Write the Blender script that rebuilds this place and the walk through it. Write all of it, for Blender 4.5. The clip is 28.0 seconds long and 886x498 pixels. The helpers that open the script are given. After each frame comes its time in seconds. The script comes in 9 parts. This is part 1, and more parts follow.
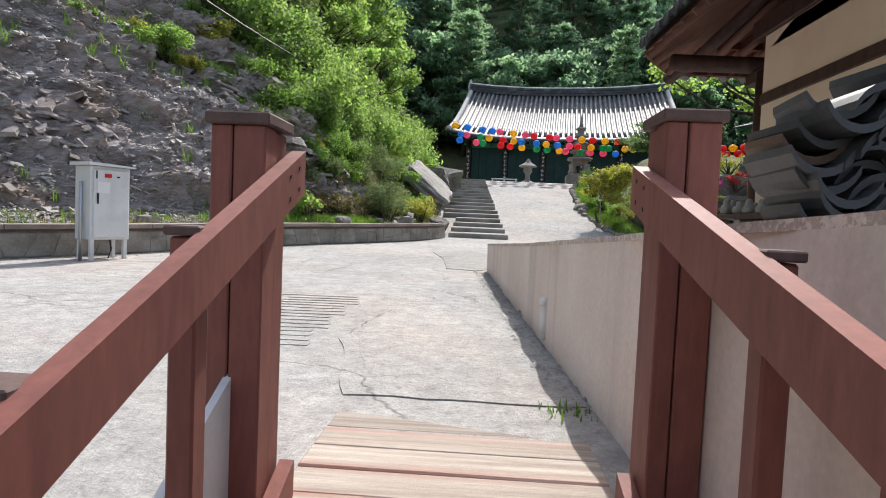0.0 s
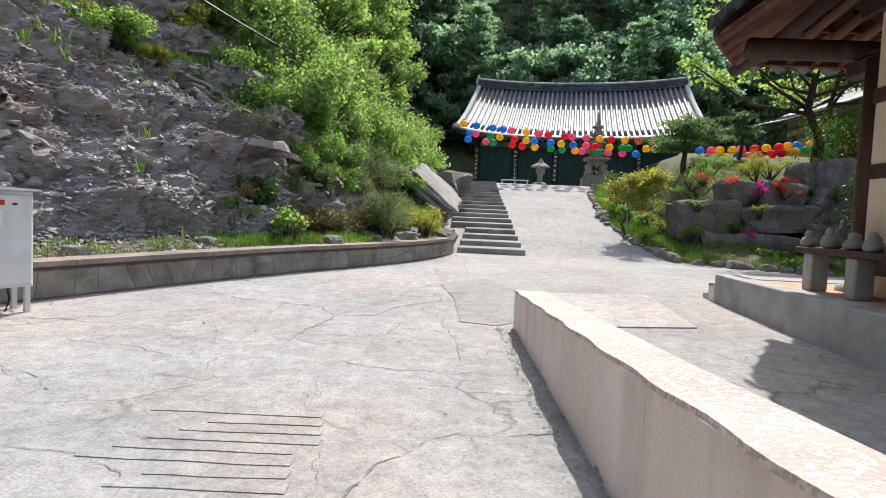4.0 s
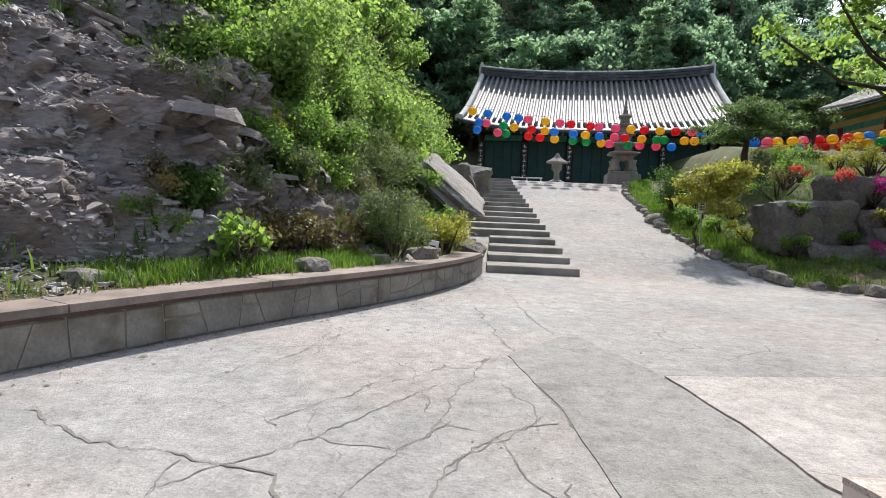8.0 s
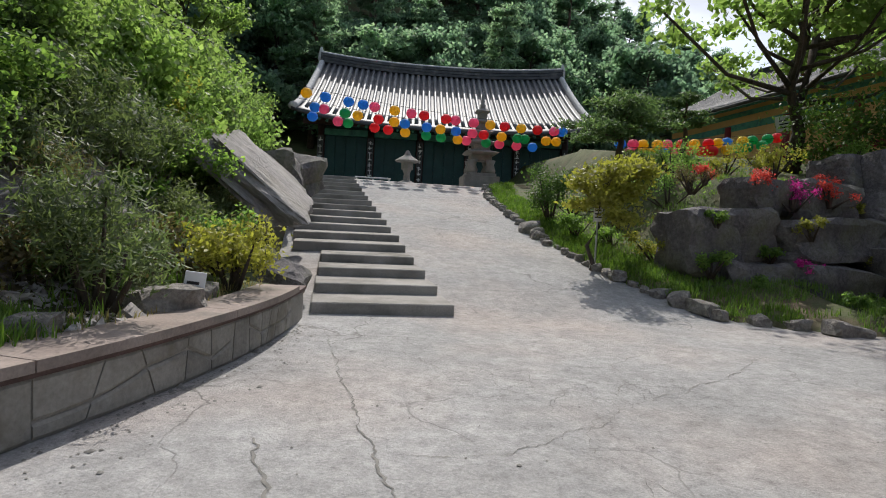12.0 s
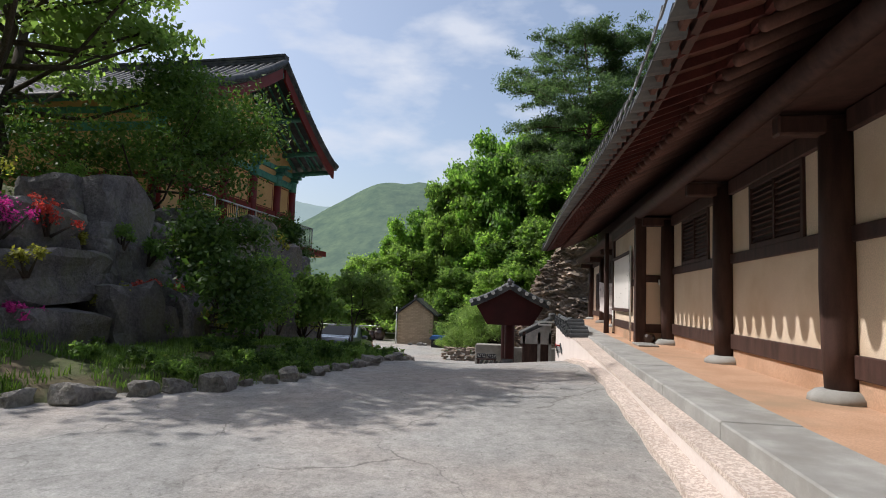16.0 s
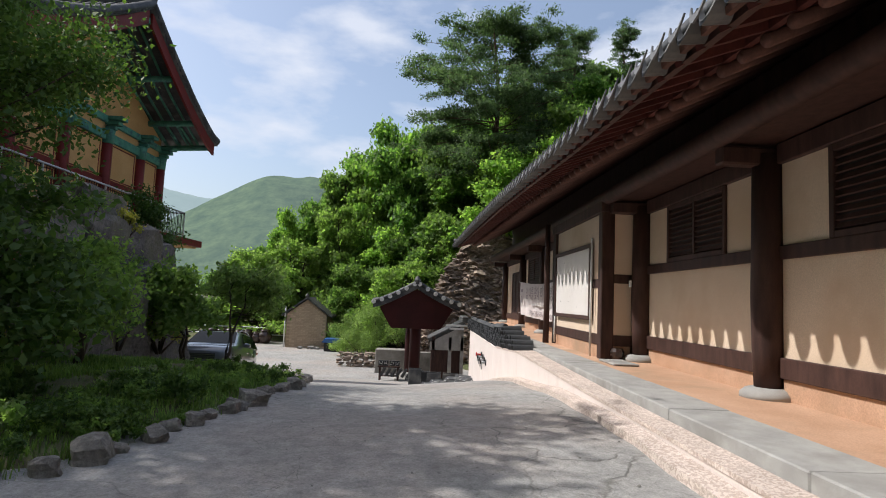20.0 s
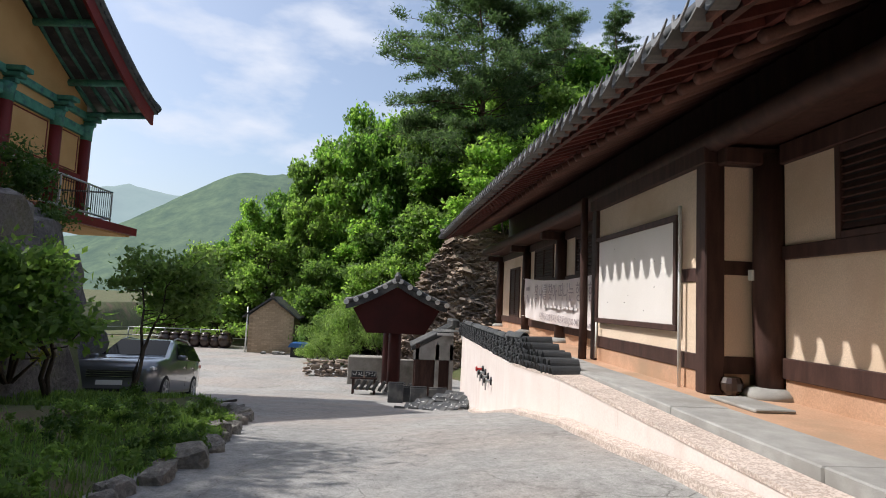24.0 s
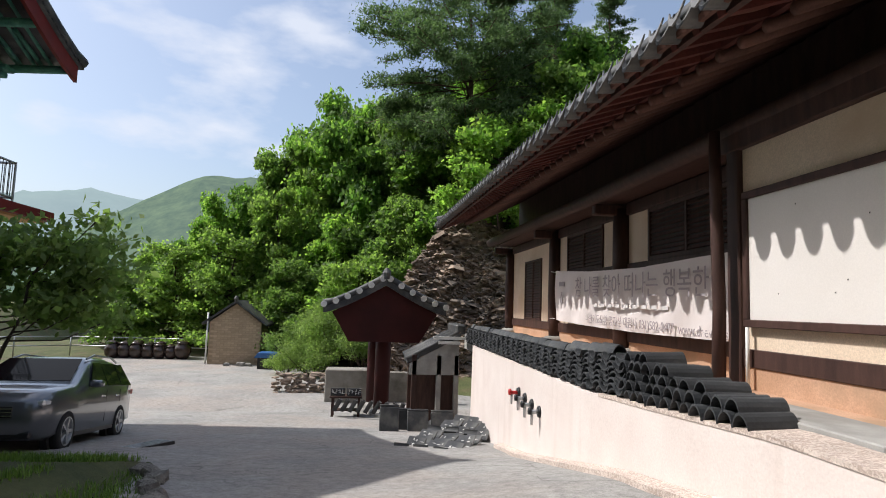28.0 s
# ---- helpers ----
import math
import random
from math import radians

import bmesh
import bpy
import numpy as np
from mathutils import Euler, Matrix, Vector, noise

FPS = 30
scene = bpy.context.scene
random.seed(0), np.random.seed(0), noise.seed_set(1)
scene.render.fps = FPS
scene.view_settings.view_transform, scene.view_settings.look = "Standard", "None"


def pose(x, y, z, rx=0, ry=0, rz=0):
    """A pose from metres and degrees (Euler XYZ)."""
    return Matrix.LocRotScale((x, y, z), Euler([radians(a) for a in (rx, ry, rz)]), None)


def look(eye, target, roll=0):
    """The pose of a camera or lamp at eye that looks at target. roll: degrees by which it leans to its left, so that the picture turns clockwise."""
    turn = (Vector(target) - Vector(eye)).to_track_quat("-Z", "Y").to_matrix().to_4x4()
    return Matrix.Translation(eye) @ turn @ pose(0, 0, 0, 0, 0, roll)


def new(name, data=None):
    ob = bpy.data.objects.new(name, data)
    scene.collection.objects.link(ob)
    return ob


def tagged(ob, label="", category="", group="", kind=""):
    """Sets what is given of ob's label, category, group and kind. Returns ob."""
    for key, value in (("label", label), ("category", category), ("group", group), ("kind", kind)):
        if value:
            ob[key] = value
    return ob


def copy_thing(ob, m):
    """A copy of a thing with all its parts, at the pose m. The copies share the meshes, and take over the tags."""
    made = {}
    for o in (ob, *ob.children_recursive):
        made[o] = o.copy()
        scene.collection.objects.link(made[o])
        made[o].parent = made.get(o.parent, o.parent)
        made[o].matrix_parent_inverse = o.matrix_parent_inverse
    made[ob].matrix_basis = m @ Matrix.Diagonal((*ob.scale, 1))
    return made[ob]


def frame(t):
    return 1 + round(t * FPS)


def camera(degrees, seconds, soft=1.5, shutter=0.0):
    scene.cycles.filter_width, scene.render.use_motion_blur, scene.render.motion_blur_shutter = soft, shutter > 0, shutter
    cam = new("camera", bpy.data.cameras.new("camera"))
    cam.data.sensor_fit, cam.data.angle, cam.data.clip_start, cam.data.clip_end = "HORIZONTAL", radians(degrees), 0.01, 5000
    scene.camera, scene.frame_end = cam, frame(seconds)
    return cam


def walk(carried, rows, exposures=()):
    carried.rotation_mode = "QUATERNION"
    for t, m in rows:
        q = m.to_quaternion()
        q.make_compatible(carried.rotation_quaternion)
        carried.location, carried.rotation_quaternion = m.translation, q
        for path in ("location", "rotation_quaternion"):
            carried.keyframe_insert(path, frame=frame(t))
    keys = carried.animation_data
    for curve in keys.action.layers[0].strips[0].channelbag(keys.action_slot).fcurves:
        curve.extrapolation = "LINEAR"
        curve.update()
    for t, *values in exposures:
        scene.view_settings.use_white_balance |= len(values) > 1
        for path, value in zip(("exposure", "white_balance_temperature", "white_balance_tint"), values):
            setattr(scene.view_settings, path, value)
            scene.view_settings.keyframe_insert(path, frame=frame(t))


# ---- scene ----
# the walk: seconds, eye, target, roll
PATH = [
    (0, (0.905, 0.559, 0.618), (0.792, 2.553, 0.518), 2.5),
    (0.5, (0.926, 0.809, 0.554), (0.81, 2.803, 0.45), 2.5),
    (1, (0.931, 1.099, 0.601), (0.814, 3.093, 0.501), 2.3),
    (1.5, (0.876, 1.335, 0.667), (0.758, 3.329, 0.567), 2.3),
    (2, (0.879, 1.566, 0.76), (0.76, 3.56, 0.659), 2.2),
    (2.5, (0.853, 1.819, 0.839), (0.729, 3.812, 0.736), 2.1),
    (4.5, (0.625, 3.07, 1.072), (0.487, 5.062, 0.951), 2.7),
    (5, (0.521, 3.63, 1.064), (0.374, 5.62, 0.937), 2.8),
    (5.5, (0.344, 4.206, 1.079), (0.191, 6.197, 0.955), 2.7),
    (6, (0.17, 4.738, 1.124), (0.013, 6.728, 1.006), 2.7),
    (6.5, (0.081, 5.242, 1.155), (-0.079, 7.232, 1.04), 2.4),
    (7, (-0.068, 5.715, 1.183), (-0.225, 7.706, 1.071), 2.4),
    (7.5, (-0.197, 6.183, 1.113), (-0.338, 8.175, 1.001), 2.5),
    (8, (-0.248, 6.684, 1.143), (-0.345, 8.679, 1.03), 2.5),
    (8.5, (-0.28, 7.233, 1.137), (-0.295, 9.23, 1.027), 2.6),
    (9, (-0.224, 7.795, 1.13), (-0.152, 9.791, 1.02), 2.7),
    (9.5, (-0.172, 8.354, 1.111), (-0.032, 10.346, 1.004), 2.8),
    (10, (-0.093, 8.889, 1.117), (0.126, 10.875, 1.013), 2.9),
    (10.5, (-0.026, 9.45, 1.125), (0.246, 11.429, 1.026), 3.0),
    (11, (-0.047, 9.93, 1.146), (0.275, 11.902, 1.054), 3.0),
    (11.5, (0.017, 10.365, 1.182), (0.387, 12.328, 1.1), 3.0),
    (13.5, (0.429, 11.623, 1.252), (1.259, 13.442, 1.264), 2.9),
    (14, (0.604, 11.805, 1.269), (1.738, 13.451, 1.323), 2.8),
    (14.5, (0.745, 11.926, 1.255), (2.251, 13.239, 1.346), 2.6),
    (15, (1.033, 12.306, 1.19), (2.828, 13.177, 1.322), 1.9),
    (15.5, (1.241, 12.515, 1.204), (3.174, 13.006, 1.356), 1.9),
    (16, (1.539, 12.654, 1.227), (3.509, 12.961, 1.39), 1.9),
    (16.5, (1.849, 12.756, 1.257), (3.829, 12.978, 1.425), 2.1),
    (17, (2.155, 12.905, 1.298), (4.143, 13.057, 1.466), 2.2),
    (18, (2.99, 13.146, 1.259), (4.982, 13.194, 1.426), 2.4),
    (19, (3.811, 13.401, 1.266), (5.803, 13.371, 1.438), 2.5),
    (20, (4.736, 13.559, 1.284), (6.727, 13.499, 1.456), 2.4),
    (20.5, (5.183, 13.552, 1.296), (7.174, 13.475, 1.469), 2.4),
    (21, (5.677, 13.555, 1.318), (7.668, 13.463, 1.49), 2.2),
    (21.5, (6.234, 13.491, 1.297), (8.224, 13.392, 1.47), 2.3),
    (23.5, (8.193, 13.775, 1.271), (10.18, 13.638, 1.448), 2.5),
    (24, (8.667, 13.861, 1.267), (10.654, 13.713, 1.443), 2.5),
    (25, (9.671, 14.071, 1.253), (11.656, 13.903, 1.431), 2.3),
    (26, (10.708, 14.229, 1.234), (12.69, 14.036, 1.416), 2.1),
    (27, (11.725, 14.341, 1.185), (13.704, 14.121, 1.373), 2.0),
    (27.5, (12.22, 14.389, 1.167), (14.197, 14.154, 1.358), 2.0),
    (28, (12.734, 14.409, 1.136), (14.71, 14.166, 1.329), 1.9),
]
cam = camera(74.0, 28.0, soft=1.0)
walk(cam, [(t, look(eye, target, roll)) for t, eye, target, roll in PATH],
     exposures=[(0, 0.74), (2.5, 0.8), (5, 0.72), (8, 0.62), (11, 0.34), (11.5, 0.24), (13.5, -0.22), (14, -0.15), (14.5, 0.04), (15, 0.2), (15.5, 0.16), (16, 0.1), (17, 0.0), (18, 0.08), (20, 0.22), (24, 0.27), (28, 0.25)])

# ---- world and sun ----
SUN = Vector((0.17, 0.84, 1.0)).normalized()
world = bpy.data.worlds.new("world")
scene.world = world
world.use_nodes = True
wn, wl = world.node_tree.nodes, world.node_tree.links
wn.clear()
w_out = wn.new("ShaderNodeOutputWorld")
w_bg = wn.new("ShaderNodeBackground")
w_sky = wn.new("ShaderNodeTexSky")
w_sky.sky_type = "NISHITA"
w_sky.sun_disc = False
w_sky.sun_elevation = math.asin(SUN.z)
w_sky.sun_rotation = math.atan2(SUN.x, SUN.y)
w_sky.air_density, w_sky.dust_density, w_sky.ozone_density = 1.0, 3.0, 1.4
w_co = wn.new("ShaderNodeTexCoord")
w_map = wn.new("ShaderNodeMapping")
w_map.inputs["Scale"].default_value = (1.0, 1.0, 2.6)
w_noise = wn.new("ShaderNodeTexNoise")
w_noise.inputs["Scale"].default_value = 3.4
w_noise.inputs["Detail"].default_value = 7.0
w_noise.inputs["Roughness"].default_value = 0.52
w_ramp = wn.new("ShaderNodeValToRGB")
w_ramp.color_ramp.elements[0].position, w_ramp.color_ramp.elements[1].position = 0.49, 0.62
w_mix = wn.new("ShaderNodeMixRGB")
w_mix.inputs[2].default_value = (4.7, 4.95, 5.6, 1)
w_amt = wn.new("ShaderNodeMath")
w_amt.operation, w_amt.use_clamp = "MULTIPLY_ADD", True
w_amt.inputs[1].default_value, w_amt.inputs[2].default_value = 0.72, 0.10
wl.new(w_co.outputs["Generated"], w_map.inputs["Vector"])
wl.new(w_map.outputs[0], w_noise.inputs["Vector"])
wl.new(w_noise.outputs["Fac"], w_ramp.inputs[0])
wl.new(w_ramp.outputs[0], w_amt.inputs[0])
wl.new(w_amt.outputs[0], w_mix.inputs[0])
wl.new(w_sky.outputs[0], w_mix.inputs[1])
wl.new(w_mix.outputs[0], w_bg.inputs[0])
w_bg.inputs[1].default_value = 0.15
wl.new(w_bg.outputs[0], w_out.inputs[0])

sun = new("sun", bpy.data.lights.new("sun", "SUN"))
sun.data.energy, sun.data.angle, sun.data.color = 3.8, radians(0.6), (1.0, 0.965, 0.92)
sun.matrix_world = look(SUN * 60, (0, 0, 0))

# ---- materials ----
def nodes_of(name):
    m = bpy.data.materials.new(name)
    m.use_nodes = True
    n, l = m.node_tree.nodes, m.node_tree.links
    return m, n, l, n["Principled BSDF"]


def noise_tex(n, l, co, scale, detail=5.0, rough=0.55):
    t = n.new("ShaderNodeTexNoise")
    t.inputs["Scale"].default_value, t.inputs["Detail"].default_value, t.inputs["Roughness"].default_value = scale, detail, rough
    l.new(co, t.inputs["Vector"])
    return t.outputs["Fac"]


def ramp_of(n, l, fac, *stops):
    r = n.new("ShaderNodeValToRGB")
    while len(r.color_ramp.elements) < len(stops):
        r.color_ramp.elements.new(0.5)
    for e, (p, c) in zip(r.color_ramp.elements, stops):
        e.position, e.color = p, (*c, 1) if len(c) == 3 else c
    l.new(fac, r.inputs[0])
    return r.outputs[0]


def mixed(n, l, fac, a, b, blend="MIX"):
    m = n.new("ShaderNodeMixRGB")
    m.blend_type = blend
    for k, v in ((0, fac), (1, a), (2, b)):
        if isinstance(v, (int, float)):
            m.inputs[k].default_value = v
        elif isinstance(v, tuple):
            m.inputs[k].default_value = (*v, 1)
        else:
            l.new(v, m.inputs[k])
    return m.outputs[0]


def bumped(n, l, b, height, strength, dist):
    u = n.new("ShaderNodeBump")
    u.inputs["Strength"].default_value, u.inputs["Distance"].default_value = strength, dist
    l.new(height, u.inputs["Height"])
    l.new(u.outputs[0], b.inputs["Normal"])


def surf(name, dark, light, scale=3.0, fine=40.0, rough=0.8, bump=0.3, dist=0.01, metal=0.0, stretch=(1, 1, 1), stain=None, stain_scale=1.2, vary=0.0, spec=0.3):
    """A surface that varies at two scales: broad patches between two colours, fine grain, and stains."""
    m, n, l, b = nodes_of(name)
    co = n.new("ShaderNodeTexCoord").outputs["Object"]
    if stretch != (1, 1, 1):
        mp = n.new("ShaderNodeMapping")
        mp.inputs["Scale"].default_value = stretch
        l.new(co, mp.inputs["Vector"])
        co = mp.outputs[0]
    broad = noise_tex(n, l, co, scale)
    grain = noise_tex(n, l, co, fine, 6.0, 0.65)
    col = ramp_of(n, l, broad, (0.3, dark), (0.7, light))
    lo, hi = (0.72, 1.12) if bump > 0.1 else (0.93, 1.04)
    g = ramp_of(n, l, grain, (0.25, (lo,) * 3), (0.75, (hi,) * 3))
    col = mixed(n, l, 1.0, col, g, "MULTIPLY")
    if stain:
        s = ramp_of(n, l, noise_tex(n, l, co, stain_scale, 7.0, 0.6), (0.50, (0, 0, 0)), (0.68, (1, 1, 1)))
        col = mixed(n, l, s, col, stain)
    if vary:
        o = n.new("ShaderNodeObjectInfo").outputs["Random"]
        v = ramp_of(n, l, o, (0.0, (1 - vary,) * 3), (1.0, (1 + vary,) * 3))
        col = mixed(n, l, 1.0, col, v, "MULTIPLY")
    l.new(col, b.inputs["Base Color"])
    b.inputs["Roughness"].default_value, b.inputs["Metallic"].default_value = rough, metal
    b.inputs["Specular IOR Level"].default_value = spec
    if bump:
        bumped(n, l, b, mixed(n, l, 0.5, broad, grain), bump, dist)
    return m


def concrete(name, dark, light, crack=0.55, tint=(0.42, 0.33, 0.27)):
    """Weathered cast concrete: patches, aggregate specks, wandering cracks."""
    m, n, l, b = nodes_of(name)
    co = n.new("ShaderNodeTexCoord").outputs["Object"]
    broad = noise_tex(n, l, co, 0.55, 8.0, 0.62)
    fine = noise_tex(n, l, co, 55.0, 4.0, 0.7)
    mid = noise_tex(n, l, co, 6.0, 8.0, 0.7)
    col = ramp_of(n, l, broad, (0.3, dark), (0.68, light))
    col = mixed(n, l, ramp_of(n, l, noise_tex(n, l, co, 0.32, 4.0), (0.46, (0, 0, 0)), (0.66, (0.7,) * 3)), col, tint)
    col = mixed(n, l, 1.0, col, ramp_of(n, l, mid, (0.28, (0.70,) * 3), (0.7, (1.12,) * 3)), "MULTIPLY")
    col = mixed(n, l, 1.0, col, ramp_of(n, l, fine, (0.28, (0.72,) * 3), (0.72, (1.14,) * 3)), "MULTIPLY")
    col = mixed(n, l, 1.0, col, ramp_of(n, l, noise_tex(n, l, co, 17.0, 5.0, 0.75), (0.32, (0.74,) * 3), (0.48, (1.0,) * 3), (0.72, (1.1,) * 3)), "MULTIPLY")
    bend = n.new("ShaderNodeVectorMath")
    bend.operation = "MULTIPLY_ADD"
    tex = n.new("ShaderNodeTexNoise")
    tex.inputs["Scale"].default_value, tex.inputs["Detail"].default_value = 1.6, 6.0
    l.new(co, tex.inputs["Vector"])
    l.new(tex.outputs["Color"], bend.inputs[0])
    bend.inputs[1].default_value = (0.9, 0.9, 0.0)
    l.new(co, bend.inputs[2])
    vor = n.new("ShaderNodeTexVoronoi")
    vor.feature = "DISTANCE_TO_EDGE"
    vor.inputs["Scale"].default_value = crack
    l.new(bend.outputs[0], vor.inputs["Vector"])
    line = ramp_of(n, l, vor.outputs["Distance"], (0.0, (1, 1, 1)), (0.011, (0, 0, 0)))
    where = ramp_of(n, l, noise_tex(n, l, co, 0.45, 3.0), (0.46, (0, 0, 0)), (0.60, (0.7,) * 3))
    cr = mixed(n, l, 1.0, line, where, "MULTIPLY")
    vor2 = n.new("ShaderNodeTexVoronoi")
    vor2.feature = "DISTANCE_TO_EDGE"
    vor2.inputs["Scale"].default_value = crack * 3.1
    l.new(bend.outputs[0], vor2.inputs["Vector"])
    line2 = ramp_of(n, l, vor2.outputs["Distance"], (0.0, (0.75,) * 3), (0.013, (0, 0, 0)))
    where2 = ramp_of(n, l, noise_tex(n, l, co, 0.38, 4.0), (0.54, (0, 0, 0)), (0.64, (0.7,) * 3))
    cr = mixed(n, l, 1.0, cr, mixed(n, l, 1.0, line2, where2, "MULTIPLY"), "LIGHTEN")
    col = mixed(n, l, cr, col, (0.11, 0.105, 0.095))
    l.new(col, b.inputs["Base Color"])
    b.inputs["Roughness"].default_value = 0.92
    b.inputs["Specular IOR Level"].default_value = 0.2
    hgt = mixed(n, l, 0.5, mid, fine)
    hgt = mixed(n, l, cr, hgt, (0.0, 0.0, 0.0))
    bumped(n, l, b, hgt, 0.7, 0.025)
    return m


def rock(name, dark, light, moss=None, scale=1.4, strata=None, amount=0.35):
    """Broken rock: mottled grey, darker joints, moss or rust in patches; strata: bands along z."""
    m, n, l, b = nodes_of(name)
    co = n.new("ShaderNodeTexCoord").outputs["Object"]
    src = co
    if strata:
        mp = n.new("ShaderNodeMapping")
        mp.inputs["Rotation"].default_value = (radians(12), radians(-18), 0)
        mp.inputs["Scale"].default_value = strata
        l.new(co, mp.inputs["Vector"])
        src = mp.outputs[0]
    a = noise_tex(n, l, src, scale, 10.0, 0.68)
    f = noise_tex(n, l, src, scale * 9, 6.0, 0.7)
    col = ramp_of(n, l, a, (0.30, dark), (0.52, tuple((p + q) / 2 for p, q in zip(dark, light))), (0.70, light))
    col = mixed(n, l, 1.0, col, ramp_of(n, l, f, (0.3, (0.55,) * 3), (0.7, (1.2,) * 3)), "MULTIPLY")
    if moss:
        k = ramp_of(n, l, noise_tex(n, l, co, 0.9, 8.0, 0.7), (0.5, (0, 0, 0)), (0.66, (amount,) * 3))
        col = mixed(n, l, k, col, moss)
    l.new(col, b.inputs["Base Color"])
    b.inputs["Roughness"].default_value = 0.88
    b.inputs["Specular IOR Level"].default_value = 0.25
    bumped(n, l, b, mixed(n, l, 0.45, a, f), 0.9, 0.08)
    return m


def leafy(name, dark, light, through_it=0.42, vary=0.0, glow_tint=(1.4, 1.55, 0.82)):
    """Foliage: green that varies leaf by leaf and lets light through."""
    m, n, l, b = nodes_of(name)
    r = n.new("ShaderNodeNewGeometry").outputs["Random Per Island"]
    co = n.new("ShaderNodeTexCoord").outputs["Object"]
    col = ramp_of(n, l, r, (0.0, dark), (1.0, light))
    col = mixed(n, l, 1.0, col, ramp_of(n, l, noise_tex(n, l, co, 0.7, 3.0), (0.3, (0.7,) * 3), (0.7, (1.25,) * 3)), "MULTIPLY")
    if vary:
        o = n.new("ShaderNodeObjectInfo").outputs["Random"]
        col = mixed(n, l, 1.0, col, ramp_of(n, l, o, (0.0, (1 - vary, 1 - vary * 0.8, 1 - vary)), (1.0, (1 + vary, 1 + vary * 0.8, 1))), "MULTIPLY")
    l.new(col, b.inputs["Base Color"])
    b.inputs["Roughness"].default_value = 0.55
    b.inputs["Specular IOR Level"].default_value = 0.3
    t = n.new("ShaderNodeBsdfTranslucent")
    l.new(mixed(n, l, 1.0, col, glow_tint, "MULTIPLY"), t.inputs["Color"])
    x = n.new("ShaderNodeMixShader")
    x.inputs[0].default_value = through_it
    l.new(b.outputs[0], x.inputs[1])
    l.new(t.outputs[0], x.inputs[2])
    l.new(x.outputs[0], n["Material Output"].inputs[0])
    return m


def plain(name, col, rough=0.5, metal=0.0, spec=0.5, coat=0.0):
    m, n, l, b = nodes_of(name)
    b.inputs["Base Color"].default_value = (*col, 1)
    b.inputs["Roughness"].default_value, b.inputs["Metallic"].default_value = rough, metal
    b.inputs["Specular IOR Level"].default_value, b.inputs["Coat Weight"].default_value = spec, coat
    return m


CONC = concrete("weathered_concrete", (0.29, 0.285, 0.275), (0.42, 0.41, 0.395), 0.7, (0.44, 0.38, 0.34))
CONCSMOOTH = concrete("smooth_grey_concrete", (0.27, 0.265, 0.252), (0.34, 0.333, 0.318), 0.3, (0.31, 0.30, 0.28))
CONCROUGH = concrete("rough_old_concrete", (0.38, 0.35, 0.325), (0.52, 0.49, 0.46), 1.1, (0.50, 0.40, 0.35))
STEPC = surf("step_concrete", (0.24, 0.225, 0.20), (0.36, 0.34, 0.31), 2.0, 60, 0.92, 0.3, 0.01, stain=(0.15, 0.14, 0.12))
EARTH = surf("earth_and_grass", (0.06, 0.075, 0.03), (0.12, 0.13, 0.055), 1.5, 20, 0.95, 0.8, 0.05, stain=(0.13, 0.095, 0.06), stain_scale=0.8)
CLIFF = rock("cliff_rock", (0.165, 0.143, 0.138), (0.45, 0.405, 0.385), (0.25, 0.185, 0.14), 1.6, (0.55, 0.55, 1.9), 0.6)
FLAKE = surf("rock_flake", (0.20, 0.182, 0.178), (0.47, 0.445, 0.425), 1.3, 30, 0.75, 0.4, 0.01, stain=(0.20, 0.145, 0.10), stain_scale=0.9, spec=0.5)
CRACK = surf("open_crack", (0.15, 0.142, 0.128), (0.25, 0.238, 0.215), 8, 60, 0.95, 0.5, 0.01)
GATERED = surf("dark_maroon_paint", (0.04, 0.0055, 0.0055), (0.065, 0.009, 0.0085), 1.5, 40, 0.6, 0.15, 0.004)
BROWNCLIFF = rock("layered_brown_cliff", (0.10, 0.078, 0.062), (0.55, 0.42, 0.31), (0.14, 0.13, 0.08), 0.55, (0.35, 0.35, 3.0), 0.5)
BROWNPLATE = surf("brown_rock_plate", (0.16, 0.12, 0.095), (0.52, 0.41, 0.32), 0.9, 20, 0.85, 0.4, 0.02, stain=(0.10, 0.09, 0.08), stain_scale=0.7)
BOULDER = rock("boulder_rock", (0.085, 0.08, 0.08), (0.30, 0.275, 0.265), (0.13, 0.135, 0.06), 2.0, None, 0.6)
SLAB = rock("pale_rock_slab", (0.20, 0.185, 0.175), (0.46, 0.43, 0.40), (0.20, 0.18, 0.12), 1.1, (0.6, 2.2, 2.2), 0.35)
EDGE = rock("edging_stone", (0.17, 0.155, 0.14), (0.44, 0.405, 0.36), (0.09, 0.10, 0.05), 2.6, None, 0.5)
WALLSTONE = surf("wall_stone", (0.21, 0.195, 0.17), (0.36, 0.335, 0.295), 2.5, 30, 0.9, 0.6, 0.012, stain=(0.16, 0.135, 0.10), stain_scale=2.3, vary=0.12)
MORTAR = surf("mortar", (0.23, 0.215, 0.19), (0.33, 0.31, 0.275), 3, 50, 0.95, 0.3)
COPING = surf("coping", (0.22, 0.175, 0.15), (0.37, 0.305, 0.265), 2.0, 40, 0.9, 0.3, stain=(0.13, 0.12, 0.10))
DECKWOOD = surf("worn_red_deck", (0.25, 0.20, 0.165), (0.46, 0.405, 0.345), 2.4, 40, 0.85, 0.5, 0.008, stretch=(0.5, 12, 6), stain=(0.31, 0.16, 0.125), stain_scale=0.7, vary=0.16)
